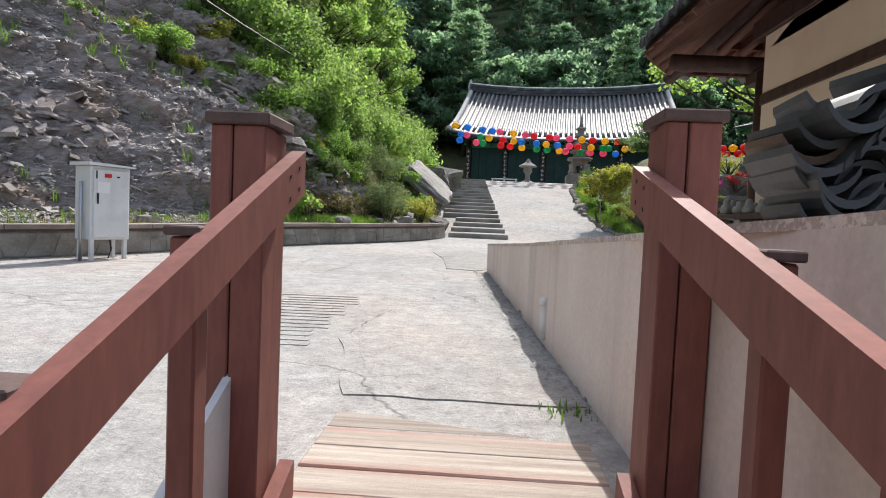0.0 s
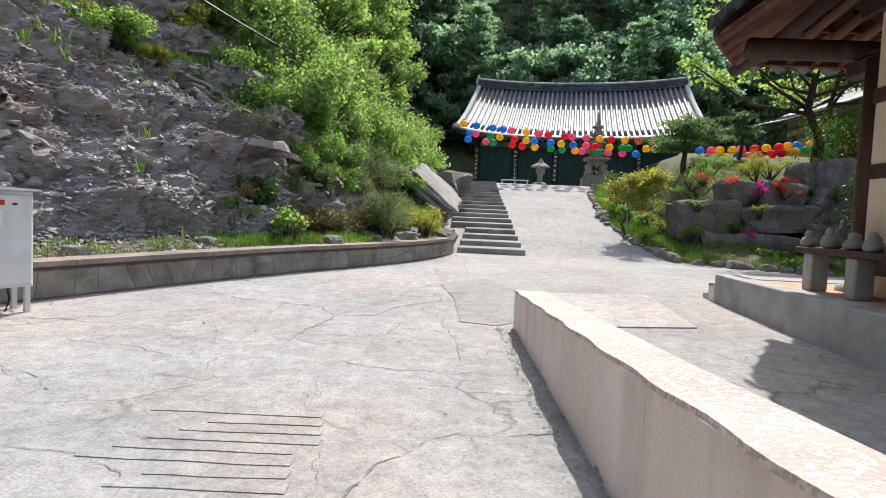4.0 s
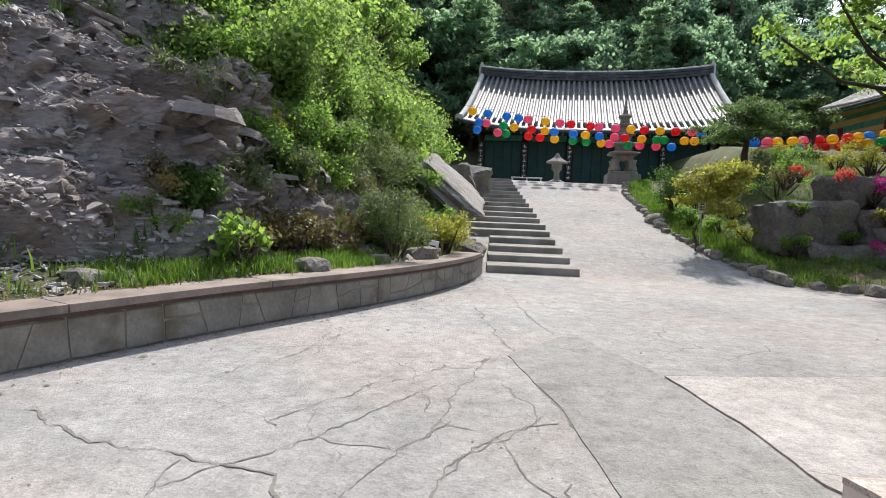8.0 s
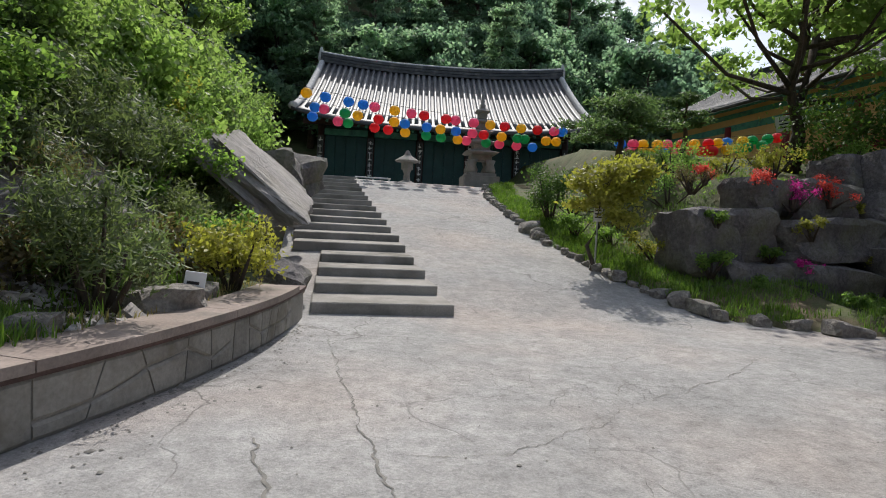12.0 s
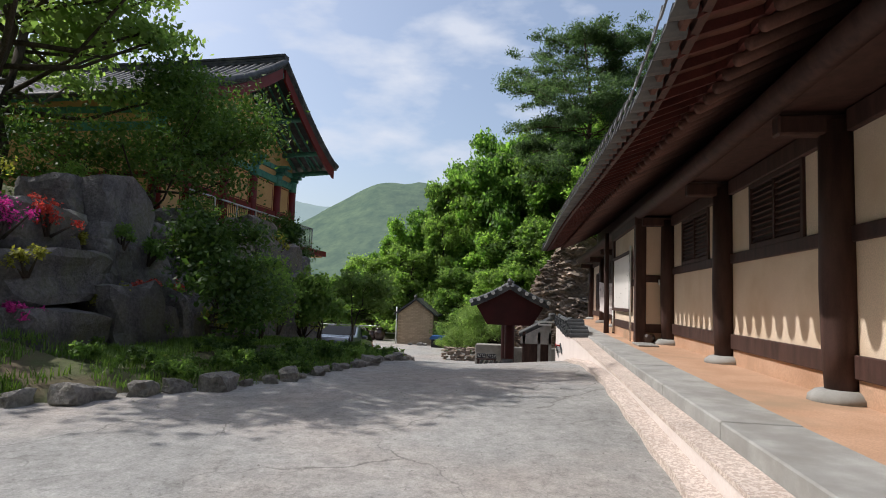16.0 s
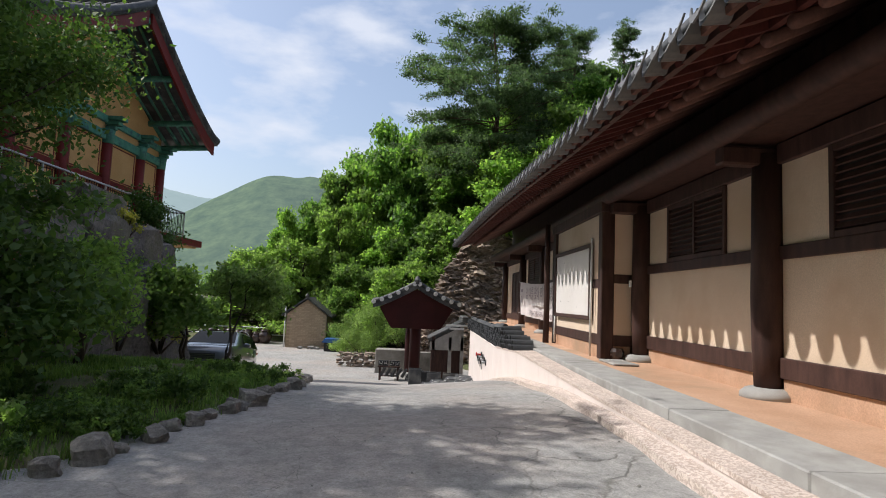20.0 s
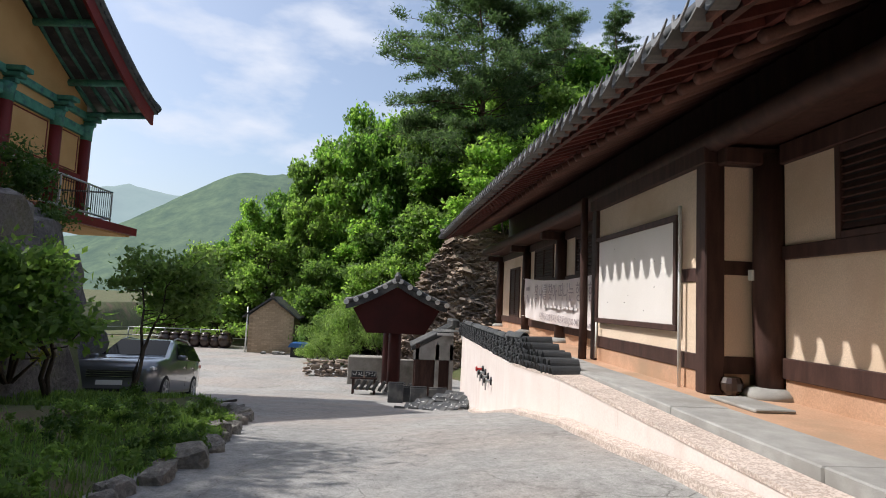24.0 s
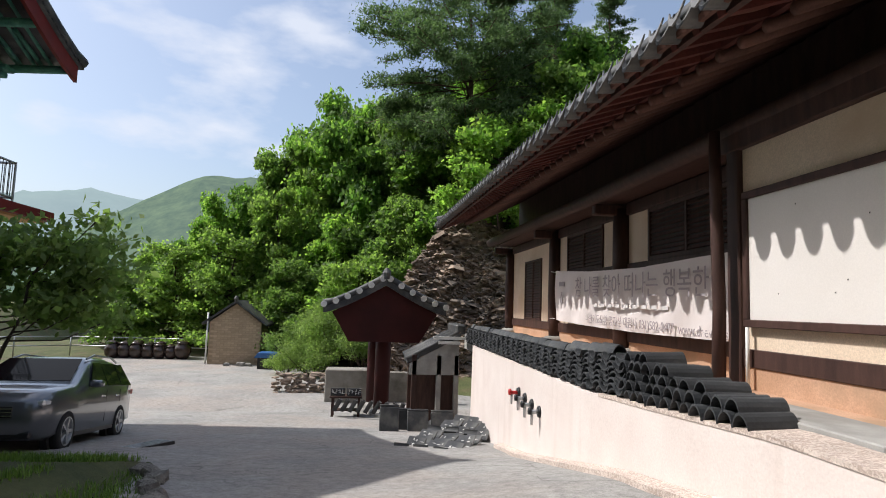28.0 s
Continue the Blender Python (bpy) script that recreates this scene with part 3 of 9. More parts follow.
def land(x, y):
    """Height of the open ground: banks, the raised garden, the wooded hills."""
    x, y = np.asarray(x, float), np.asarray(y, float)
    z = paved(x, y) - 0.2
    n = fbm(x * 0.5, y * 0.5) * 0.3
    # slope above the curved wall, which goes on behind the hall's west side
    edge = np.where(y < 17.75, np.interp(y, WALL_Y, WALL_X), np.interp(y, [17.75, 19, 31, 40], [0.0, -0.05, -0.2, -3.0]))
    d = edge - 0.42 - x
    bank = np.where(d > 0, np.minimum(0.28 + 0.1 * d, 0.36), 0) + 1.05 * np.maximum(d - 1.0, 0) * np.interp(d, [0, 18, 60], [1, 0.9, 0.55])
    base = np.where(y > 17.75, np.minimum(paved(x * 0, y), 2.85), paved(x * 0, y))
    z = np.where(d > 0, base + bank + n * np.clip(d, 0, 1), z)
    # raised garden north of the yard
    ramp = np.interp(y, RAMP_Y, RAMP_X)
    bed = np.interp(x, BED_X, BED_Y)
    inside = np.where(y > 17.2, x - ramp, y - bed)
    inside = np.minimum(np.where((x > 6.9) & (y < 17.2), y - bed, np.where(y < 17.0, -1, x - ramp)), 21.6 - x)
    low = np.interp(inside, [0, 0.15, 0.5, 2.5], [-0.05, 0.06, 0.14, 0.35])
    front = np.interp(x, [4.5, 7.5, 10, 14, 19, 22], [23.5, 20.1, 19.6, 19.2, 19.6, 20.5])
    back = np.interp(y - front, [0, 0.8, 3, 7, 14], [0, 1.9, 2.4, 3.4, 4.4])
    back = back * np.where(y > 20.5, np.clip((x - ramp - 0.5) / 3.2, 0, 1), 1.0)
    floor = np.where(x > 8, np.interp(x, *X_PROFILE), paved(x, y))
    garden = np.maximum(floor + low + n * 0.15 * np.clip(inside, 0, 1), np.where(y > front, np.maximum(np.minimum(paved(x * 0 + 5, y), 2.85) * (y > 23), 0) * 0 + back + 0.35, -50))
    z = np.where(inside > 0, np.maximum(garden, z), z)
    # platform ground under the east hall
    under = (x > 18.6) & (x < 24.6) & (y > 21.5) & (y < 50)
    z = np.where(under, np.maximum(z, np.interp(y, [21.5, 22.4, 26], [-1.6, 2.2, 2.9])), z)
    # the site levels out behind the halls
    k = np.clip((y - 47) / 6, 0, 1)
    z = z * (1 - k) + k * (4.0 + 0.6 * np.maximum(d, 0) + np.interp(x, [30, 60], [0, -5]))
    # wooded hills
    z = z + np.interp(y, [50, 60, 75, 100, 220], [0, 4.0, 17.0, 40, 90]) * np.interp(x, [-30, 10, 40, 60, 110], [1.25, 1.05, 0.75, 0.1, 0.0])
    away = np.maximum(np.clip((12.0 - y) / 5, 0, 1) * np.clip((x - 38) / 6, 0, 1), np.clip((x - 54) / 10, 0, 1))
    z = z + away * (hill(x, y, 64, -6, 22, 24, 16) + hill(x, y, 74, 18, 16, 11, 3.5))
    z = np.where((x < 36) & (y < -6), z + np.interp(y, [-40, -6], [8, 0]), z)
    return z


def lay(x, y):
    return float(land(x, y))


# ---- ground, paving, banks ----
def stretched(lo, hi, step, far):
    core = np.arange(lo, hi + step / 2, step)
    out = np.cumsum(np.geomspace(step, far / 6, 26))
    return np.concatenate([lo - out[::-1], core, hi + out])


gx, gy = stretched(-14, 36, 0.4, 2600), stretched(-8, 46, 0.4, 2600)
GX, GY = np.meshgrid(gx, gy, indexing="ij")
GZ = land(np.clip(GX, -160, 160), np.clip(GY, -160, 220)) - 0.00
gf = grid_faces(len(gx), len(gy))
mx, my = GX.ravel()[gf].mean(1), GY.ravel()[gf].mean(1)
gf = gf[~((mx > -0.3) & (mx < 2.0) & (my > -3.4) & (my < 2.5))]   # the stair pit
ground = new("ground", np_mesh("ground", np.stack([GX, GY, GZ], -1).reshape(-1, 3), gf, EARTH, True))
tagged(ground, "earth and grass slopes with wooded hills round the temple", "ground", kind="structure")

px_ = np.unique(np.concatenate([np.arange(-9, 0.2, 0.5), [0.26, 1.44], np.arange(1.9, 61, 0.5)]))
py_ = np.unique(np.concatenate([np.arange(-6, 2, 0.5), [2.02], np.arange(2.4, 44.2, 0.4)]))
PX, PY = np.meshgrid(px_, py_, indexing="ij")
PZ = paved(PX, PY) + 0.012 * fbm(PX * 0.4, PY * 0.4)
pf = grid_faces(len(px_), len(py_))
cx, cy = PX.ravel()[pf].mean(1), PY.ravel()[pf].mean(1)
keep = ~((cx > 0.26) & (cx < 1.44) & (cy < 2.02)) & ~((cx > 22) & (cy > 31)) & ~((cx > 9) & (cy > 30)) & ((cx > -0.6) | (cy < 18.5)) & (cx < 60)
pavement = new("pavement", np_mesh("pavement", np.stack([PX, PY, PZ], -1).reshape(-1, 3), pf[keep], CONC, True))
tagged(pavement, "cracked pale grey concrete yard and ramp", "pavement", kind="structure")

# far mountains
def mountain(name, label, material, cx, cy, ridge, width, seed, rough):
    """A mountain along a line of (offset, height) points, seen across the valley."""
    us = np.linspace(ridge[0][0], ridge[-1][0], 130)
    vs = np.linspace(-1, 1, 40)
    hs = np.interp(us, [r[0] for r in ridge], [r[1] for r in ridge])
    hs = np.convolve(np.pad(hs, 4, mode="edge"), np.ones(9) / 9, mode="valid")
    U, V = np.meshgrid(us, vs, indexing="ij")
    Z = hs[:, None] * (1 - np.abs(V)) ** 0.9 + fbm(U * 0.02 + seed, V * 6) * rough * (1 - np.abs(V)) ** 0.4 - 30
    a = math.atan2(cy, cx)
    X = cx - U * math.sin(a) + V * width * math.cos(a)
    Y = cy + U * math.cos(a) + V * width * math.sin(a)
    ob = new(name, np_mesh(name, np.stack([X, Y, Z], -1).reshape(-1, 3), grid_faces(130, 40), material, True))
    return tagged(ob, label, "mountain", kind="structure")


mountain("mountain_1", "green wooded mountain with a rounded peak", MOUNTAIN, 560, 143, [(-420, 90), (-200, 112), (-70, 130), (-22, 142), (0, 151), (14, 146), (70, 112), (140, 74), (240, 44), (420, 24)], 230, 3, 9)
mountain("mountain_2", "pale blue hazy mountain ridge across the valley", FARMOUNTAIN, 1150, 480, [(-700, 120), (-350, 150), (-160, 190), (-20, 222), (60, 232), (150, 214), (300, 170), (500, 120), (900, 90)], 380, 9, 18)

# ---- curved retaining wall on the west side ----
stone_wall = empty("retaining_wall")
tagged(stone_wall, "low curved retaining wall of grey stone blocks with a flat coping", "wall", kind="structure")
wy = np.concatenate([np.linspace(1.0, 17.2, 60), np.linspace(17.3, 17.75, 4)])
wx = np.interp(wy, WALL_Y, WALL_X)
wx = np.convolve(np.pad(wx, 3, mode="edge"), np.ones(7) / 7, mode="valid")
WX = lambda y: interp(y, wy, wx)


def ribbon(y0, y1, off0, off1, z0, z1, n=48):
    """A band along the curved wall: offsets to the east of its line, heights over the paving."""
    bm, prev = bmesh.new(), None
    for y in np.linspace(y0, y1, n):
        dx = (WX(y + 0.05) - WX(y - 0.05)) / 0.1
        nrm = Vector((1, -dx, 0)).normalized()
        g = pave(-2, y)
        c = Vector((WX(y), y, 0))
        ring = [bm.verts.new(c + nrm * o + Vector((0, 0, g + z))) for o, z in ((off0, z0), (off1, z0), (off1, z1), (off0, z1))]
        if prev:
            for k in range(4):
                bm.faces.new((prev[k], prev[(k + 1) % 4], ring[(k + 1) % 4], ring[k]))
        else:
            bm.faces.new(ring[::-1])
        prev = ring
    bm.faces.new(prev)
    return bm


part("core", ribbon(1.0, 17.7, -0.36, -0.009, -0.3, 0.36), MORTAR, stone_wall)
for a, b in zip(np.arange(1.0, 17.2, 1.62), np.arange(1.0, 17.2, 1.62) + 1.61):
    part("coping", ribbon(a, min(b, 17.7), -0.40, 0.055, 0.37, 0.43, 8), COPING, stone_wall, smooth=False)
# dark band that paints in the shade below the coping
part("lip", ribbon(1.0, 17.7, -0.3, 0.02, 0.335, 0.372), CAPWOOD_AND_SHADE, stone_wall, "dark strip standing in for the shade under the coping")

# ---- stairs beside the ramp ----
stairs = empty("stairs")
tagged(stairs, "long flight of low concrete steps up beside the ramp", "stairs", kind="structure")
N_STEP, RISE, TREAD = 17, 0.155, 0.775
for i in range(N_STEP):
    y0 = 17.9 + i * TREAD
    z1 = 0.085 + (i + 1) * RISE
    r = interp(i, [0, 1, 16], [1.82, 1.74, 1.2]) + RNG.uniform(-0.02, 0.02)
    l = interp(i, [0, 4, 16], [0.06, 0.2, -0.15])
    bm = boxed(l - 0.5 * (i > 3), r, y0, y0 + TREAD + 0.25, z1 - 0.36, z1, 0.014)
    for v in bm.verts:
        v.co.z += 0.016 * noise.noise(v.co * 1.7) + (0.035 * (v.co.y - y0) if v.co.z > z1 - 0.1 else 0)
        v.co.y += 0.03 * noise.noise(Vector((v.co.x * 2, i * 3.1, 0)))
    part("step", bm, STEPC, stairs)

# ---- pink wall at the deck ----
pink = empty("wall_pink")
tagged(pink, "low pale pink rendered wall with a flaking top beside the path", "wall", kind="structure")


def pink_line(y):
    return interp(y, [-3, 1.5, 2.8, 5.2, 8.72], [1.52, 1.52, 1.47, 1.31, 1.06]), interp(y, [-3, 1.5, 2.8, 5.2, 8.72], [0.85, 0.65, 0.58, 0.45, 0.30])


def pink_band(ys, o0, o1, z0, z1):
    bm, prev = bmesh.new(), None
    for y in ys:
        x, t = pink_line(y)
        b = pave(1, y) - 0.12 if z0 is None else t + z0
        w = 0.012 * math.sin(y * 9) * (z0 is not None)
        ring = [bm.verts.new(p) for p in ((x + o0 + w, y, b), (x + o1, y, b), (x + o1, y, t + z1), (x + o0 + w, y, t + z1))]
        if prev:
            for k in range(4):
                bm.faces.new((prev[k], prev[(k + 1) % 4], ring[(k + 1) % 4], ring[k]))
        else:
            bm.faces.new(ring[::-1])
        prev = ring
    bm.faces.new(prev)
    bmesh.ops.recalc_face_normals(bm, faces=bm.faces[:])
    return bm


part("wall_body", pink_band(np.linspace(-3, 8.72, 40), 0, 0.30, None, -0.012), PINKWALL, pink)
part("wall_top", pink_band(np.linspace(-3, 8.72, 90), -0.004, 0.304, -0.012, 0.012), WORNTOP, pink, "flaking painted wall top")
bm = bmesh.new()
tube(bm, [(1.36, 4.34, -0.12), (1.355, 4.34, 0.10)], 0.022, 10)
lathe(bm, [(0.028, 0.1), (0.03, 0.13), (0.02, 0.15)], 10, (1.355, 4.34, 0))
part("drain_pipe", bm, WHITEPAINT, pink, "short white plastic pipe", True)


# ---- slabs and patches of other concrete in the paving ----
def slab(outline, height, material, label, name="slab_patch", wob=0.02):
    """A thin cast slab lying on the paving: outline in x and y, with a slightly uneven edge."""
    pts = []
    for (x0, y0), (x1, y1) in zip(outline, outline[1:] + outline[:1]):
        n = max(2, int(math.hypot(x1 - x0, y1 - y0) / 0.12))
        for k in range(n):
            x, y = x0 + (x1 - x0) * k / n, y0 + (y1 - y0) * k / n
            pts.append((x + wob * noise.noise(Vector((x * 4, y * 4, 1))), y + wob * noise.noise(Vector((x * 4, y * 4, 7)))))
    bm = bmesh.new()
    top = [bm.verts.new((x, y, pave(x, y) + 0.012 * float(fbm(x * 0.4, y * 0.4)) + height)) for x, y in pts]
    f = bm.faces.new(top)
    low = [bm.verts.new(v.co - Vector((0.0, 0.0, height + 0.04))) for v in top]
    for k in range(len(top)):
        j = (k + 1) % len(top)
        bm.faces.new((top[j], top[k], low[k], low[j]))
    bmesh.ops.triangulate(bm, faces=[f])
    bmesh.ops.recalc_face_normals(bm, faces=bm.faces[:])
    return part(name, bm, material, pavement, label)


slab([(0.10, 11.6), (0.77, 12.6), (1.23, 11.35), (1.40, 10.3), (1.44, 9.4), (0.90, 8.75), (0.50, 8.85), (0.36, 10.4)], 0.007, CONCSMOOTH, "smooth darker repair strip in the concrete")
slab([(1.27, 11.2), (3.2, 11.55), (3.1, 9.2), (1.75, 8.9), (1.48, 9.5), (1.44, 10.3)], 0.014, CONCROUGH, "pale pinkish rough concrete slab")
slab([(0.33, 3.13), (0.08, 4.2), (0.15, 4.75), (0.24, 5.3), (0.55, 5.7), (1.22, 5.85), (1.36, 4.4), (1.42, 3.13)], 0.007, CONC, "raised rough concrete slab before the deck", wob=0.05)
for k in range(16):
    y = 3.95 + k * 0.125
    slab([(-1.15 + 0.1 * (k % 5), y), (-0.08 - 0.03 * (k % 4), y + 0.05), (-0.08 - 0.03 * (k % 4), y + 0.125), (-1.15 + 0.1 * (k % 5), y + 0.08)], 0.005, CONC, "", "grooved_ridge", 0.012)


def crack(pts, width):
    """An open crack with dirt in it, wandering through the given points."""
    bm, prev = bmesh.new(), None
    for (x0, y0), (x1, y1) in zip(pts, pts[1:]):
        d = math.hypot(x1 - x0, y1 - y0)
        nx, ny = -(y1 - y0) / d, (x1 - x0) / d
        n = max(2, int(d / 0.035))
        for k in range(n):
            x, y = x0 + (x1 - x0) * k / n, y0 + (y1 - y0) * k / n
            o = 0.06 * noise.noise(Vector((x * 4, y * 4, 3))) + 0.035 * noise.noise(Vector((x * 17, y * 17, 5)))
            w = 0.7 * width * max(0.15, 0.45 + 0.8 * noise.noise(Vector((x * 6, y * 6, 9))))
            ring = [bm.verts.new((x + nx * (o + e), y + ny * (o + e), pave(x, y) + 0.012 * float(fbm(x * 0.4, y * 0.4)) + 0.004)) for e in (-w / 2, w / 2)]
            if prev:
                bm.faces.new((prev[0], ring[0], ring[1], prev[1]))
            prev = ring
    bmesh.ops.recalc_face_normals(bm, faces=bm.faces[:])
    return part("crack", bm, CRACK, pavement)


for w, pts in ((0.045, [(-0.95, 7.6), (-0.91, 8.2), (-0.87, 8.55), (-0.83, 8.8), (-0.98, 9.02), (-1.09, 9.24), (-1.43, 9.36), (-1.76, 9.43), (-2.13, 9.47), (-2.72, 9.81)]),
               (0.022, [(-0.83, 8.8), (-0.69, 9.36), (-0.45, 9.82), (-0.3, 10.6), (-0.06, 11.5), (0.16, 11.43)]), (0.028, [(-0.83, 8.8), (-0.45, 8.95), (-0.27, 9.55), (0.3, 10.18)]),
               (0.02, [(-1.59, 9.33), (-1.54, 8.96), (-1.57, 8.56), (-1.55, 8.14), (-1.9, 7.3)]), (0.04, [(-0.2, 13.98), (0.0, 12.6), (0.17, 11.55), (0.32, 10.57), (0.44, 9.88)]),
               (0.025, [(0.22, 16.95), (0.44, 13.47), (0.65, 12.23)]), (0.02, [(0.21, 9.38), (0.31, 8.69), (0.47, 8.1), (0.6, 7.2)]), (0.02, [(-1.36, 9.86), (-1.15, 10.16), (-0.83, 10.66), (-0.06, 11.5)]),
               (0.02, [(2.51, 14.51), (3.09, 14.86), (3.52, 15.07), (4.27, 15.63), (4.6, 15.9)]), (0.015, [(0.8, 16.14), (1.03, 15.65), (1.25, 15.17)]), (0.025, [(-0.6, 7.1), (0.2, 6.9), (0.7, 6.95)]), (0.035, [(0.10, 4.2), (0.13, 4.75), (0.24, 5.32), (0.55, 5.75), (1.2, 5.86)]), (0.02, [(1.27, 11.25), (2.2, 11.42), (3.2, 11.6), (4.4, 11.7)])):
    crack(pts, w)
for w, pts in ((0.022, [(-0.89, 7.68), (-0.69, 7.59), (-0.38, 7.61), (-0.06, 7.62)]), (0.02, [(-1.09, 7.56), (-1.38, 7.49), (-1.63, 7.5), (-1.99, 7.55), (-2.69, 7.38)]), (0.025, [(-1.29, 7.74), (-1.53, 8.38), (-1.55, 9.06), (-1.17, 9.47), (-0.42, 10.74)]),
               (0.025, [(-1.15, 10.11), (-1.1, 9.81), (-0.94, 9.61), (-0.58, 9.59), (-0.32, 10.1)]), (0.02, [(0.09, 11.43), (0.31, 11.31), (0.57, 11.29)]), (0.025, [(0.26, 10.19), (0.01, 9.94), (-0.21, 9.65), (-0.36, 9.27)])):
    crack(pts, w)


def crack_web(seeds, rng, step, turn, width, fork, length):
    """Fine cracks that wander and fork from the given starts, each heading its own way."""
    todo = [(x, y, a, length, width) for x, y, a in seeds]
    while todo:
        x, y, a, n, w = todo.pop()
        pts = [(x, y)]
        for _ in range(n):
            a += rng.normal() * turn
            x, y = x + step * math.cos(a), y + step * math.sin(a)
            if not (-0.4 < x - interp(y, WALL_Y, WALL_X)) or (x > 0.9 and y < 8.9) or y < 2.2:
                break
            pts.append((x, y))
            if rng.random() < fork and w > 0.008:
                todo.append((x, y, a + rng.choice([-1, 1]) * rng.uniform(0.7, 1.3), max(2, n // 2), w * 0.7))
        if len(pts) > 1:
            crack(pts, w)


wr = np.random.default_rng(58)
crack_web([(wr.uniform(-2.6, 0.6), wr.uniform(6.2, 11.5), wr.uniform(0, 6.28)) for _ in range(13)], wr, 0.22, 0.35, 0.016, 0.16, 7)
crack_web([(wr.uniform(0.2, 4.2), wr.uniform(11.5, 17.5), wr.uniform(0, 6.28)) for _ in range(8)], wr, 0.3, 0.3, 0.012, 0.12, 6)
crack_web([(wr.uniform(5, 16), wr.uniform(12.2, 15.0), wr.uniform(0, 6.28)) for _ in range(10)], wr, 0.3, 0.3, 0.010, 0.1, 7)
crack_web([(wr.uniform(-4.5, 0.2), wr.uniform(3.5, 8.0), wr.uniform(0, 6.28)) for _ in range(7)], wr, 0.25, 0.3, 0.013, 0.12, 6)


def grit(name, label, spots, size, material, rng):
    """Loose bits too many to count: small angular lumps lying on the paving."""
    n = len(spots)
    base = np.array([(1, 0, 0), (0.2, 0.9, 0), (-0.9, 0.3, 0), (-0.3, -0.8, 0), (0.1, 0.0, 0.75)])
    a = rng.uniform(0, 2 * np.pi, n)
    sc = (size * rng.lognormal(0, 0.45, n))[:, None]
    c, d = np.cos(a)[:, None], np.sin(a)[:, None]
    x = (base[:, 0] * c - base[:, 1] * d) * sc + spots[:, :1]
    y = (base[:, 0] * d + base[:, 1] * c) * sc + spots[:, 1:2]
    z = base[:, 2] * sc * rng.uniform(0.5, 1.1, (n, 1)) + (paved(spots[:, 0], spots[:, 1]) + 0.012 * fbm(spots[:, 0] * 0.4, spots[:, 1] * 0.4))[:, None] + 0.003
    f = np.concatenate([np.array([[0, 1, 4], [1, 2, 4], [2, 3, 4], [3, 0, 4]])[None] + 5 * np.arange(n)[:, None, None]]).reshape(-1, 3)
    return tagged(new(name, np_mesh(name, np.stack([x, y, z], -1).reshape(-1, 3), f, material)), label, "gravel", kind="stuff")


gy_ = wr.uniform(3.1, 8.6, 900)
grit("gravel", "grey gravel gathered along the foot of the pink wall", np.c_[np.interp(gy_, [-3, 1.5, 2.8, 5.2, 8.72], [1.52, 1.52, 1.47, 1.31, 1.06]) - wr.random(900) ** 2 * 0.17 - 0.01, gy_], 0.014, CONCSMOOTH, wr)
gy_ = wr.uniform(2.0, 17.2, 1100)
grit("litter", "dark grit and dry litter along the foot of the curved wall", np.c_[np.interp(gy_, WALL_Y, WALL_X) + 0.03 + wr.random(1100) ** 3 * 0.6, gy_], 0.009, CRACK, wr)
grit("litter", "scattered grit and small stones on the concrete yard", np.c_[wr.uniform(-3.2, 16, 1500), wr.uniform(6.0, 15.2, 1500)][:1500], 0.006, CRACK, wr)

# ---- tiled roofs ----
def roof_shape(L, W, zr, ze, lift_e, lift_r, flare=0.03, out=0.0, short=1.0):
    """A sagging Korean roof: place on it for u along the ridge (-1..1), v down the slope (0..1), side -1 or 1."""

    def at(u, v, side):
        e, r = ze + lift_e * abs(u) ** 3.2, zr + lift_r * abs(u) ** 2.4
        return Vector((u * L / 2 * (short + (1 - short) * v + flare * v), side * (W * v + out * v * abs(u) ** 3), r - (r - e) * (1 - (1 - v) ** 1.3)))

    return at


def sheet(at, side, lower, material, name, parent, nu=40, nv=10, v0=0.0, v1=1.0):
    """One slope as a slab: its top, its underside and its edges."""
    us, vs = np.linspace(-1, 1, nu), np.linspace(v0, v1, nv)
    top = np.array([[at(u, v, side) for v in vs] for u in us]).reshape(-1, 3)
    bot = top - [0, 0, lower]
    f = grid_faces(nu, nv)
    n = nu * nv
    rim = np.concatenate([np.arange(nv), np.arange(1, nu) * nv + nv - 1, (nu - 1) * nv + np.arange(nv - 2, -1, -1), np.arange(nu - 2, 0, -1) * nv])
    r2 = np.roll(rim, -1)
    walls = np.stack([rim, r2, r2 + n, rim + n], 1)
    ob = new(name, np_mesh(name, np.concatenate([top, bot]), np.concatenate([f, f[:, ::-1] + n, walls]), material))
    ob.parent = parent
    return ob


def tile_rows(at, side, count, r, material, parent, end_mesh=None, steps=9, joints=0):
    """Convex tile rows running down a slope, each a part, with a disc at its foot."""
    for k in range(count):
        u = -1 + 2 * (k + 0.5) / count
        pts = [at(u, v, side) + Vector((0, 0, 0.012)) for v in np.linspace(0.0, 1.006, steps)]
        vs, fs = [], []
        for i, p in enumerate(pts):
            d = (pts[min(i + 1, steps - 1)] - pts[max(i - 1, 0)]).normalized()
            nrm = Vector((1, 0, 0)).cross(d) * (1 if side < 0 else -1)
            nrm = nrm if nrm.z > 0 else -nrm
            for j in range(6):
                t = math.pi * j / 5
                vs.append(p + Vector((1, 0, 0)) * r * math.cos(t) + nrm * r * 0.95 * math.sin(t))
        fs = grid_faces(steps, 6)
        me = np_mesh("tile_row", np.array(vs), fs if side < 0 else fs[:, ::-1], material, True)
        piece("tile_row", me, parent, Matrix())
        if end_mesh:
            d = (pts[-1] - pts[-2]).normalized()
            piece("tile_end", end_mesh, parent, Matrix.Translation(pts[-1] + Vector((0, 0, r * 0.35))) @ d.to_track_quat("Z", "Y").to_matrix().to_4x4())


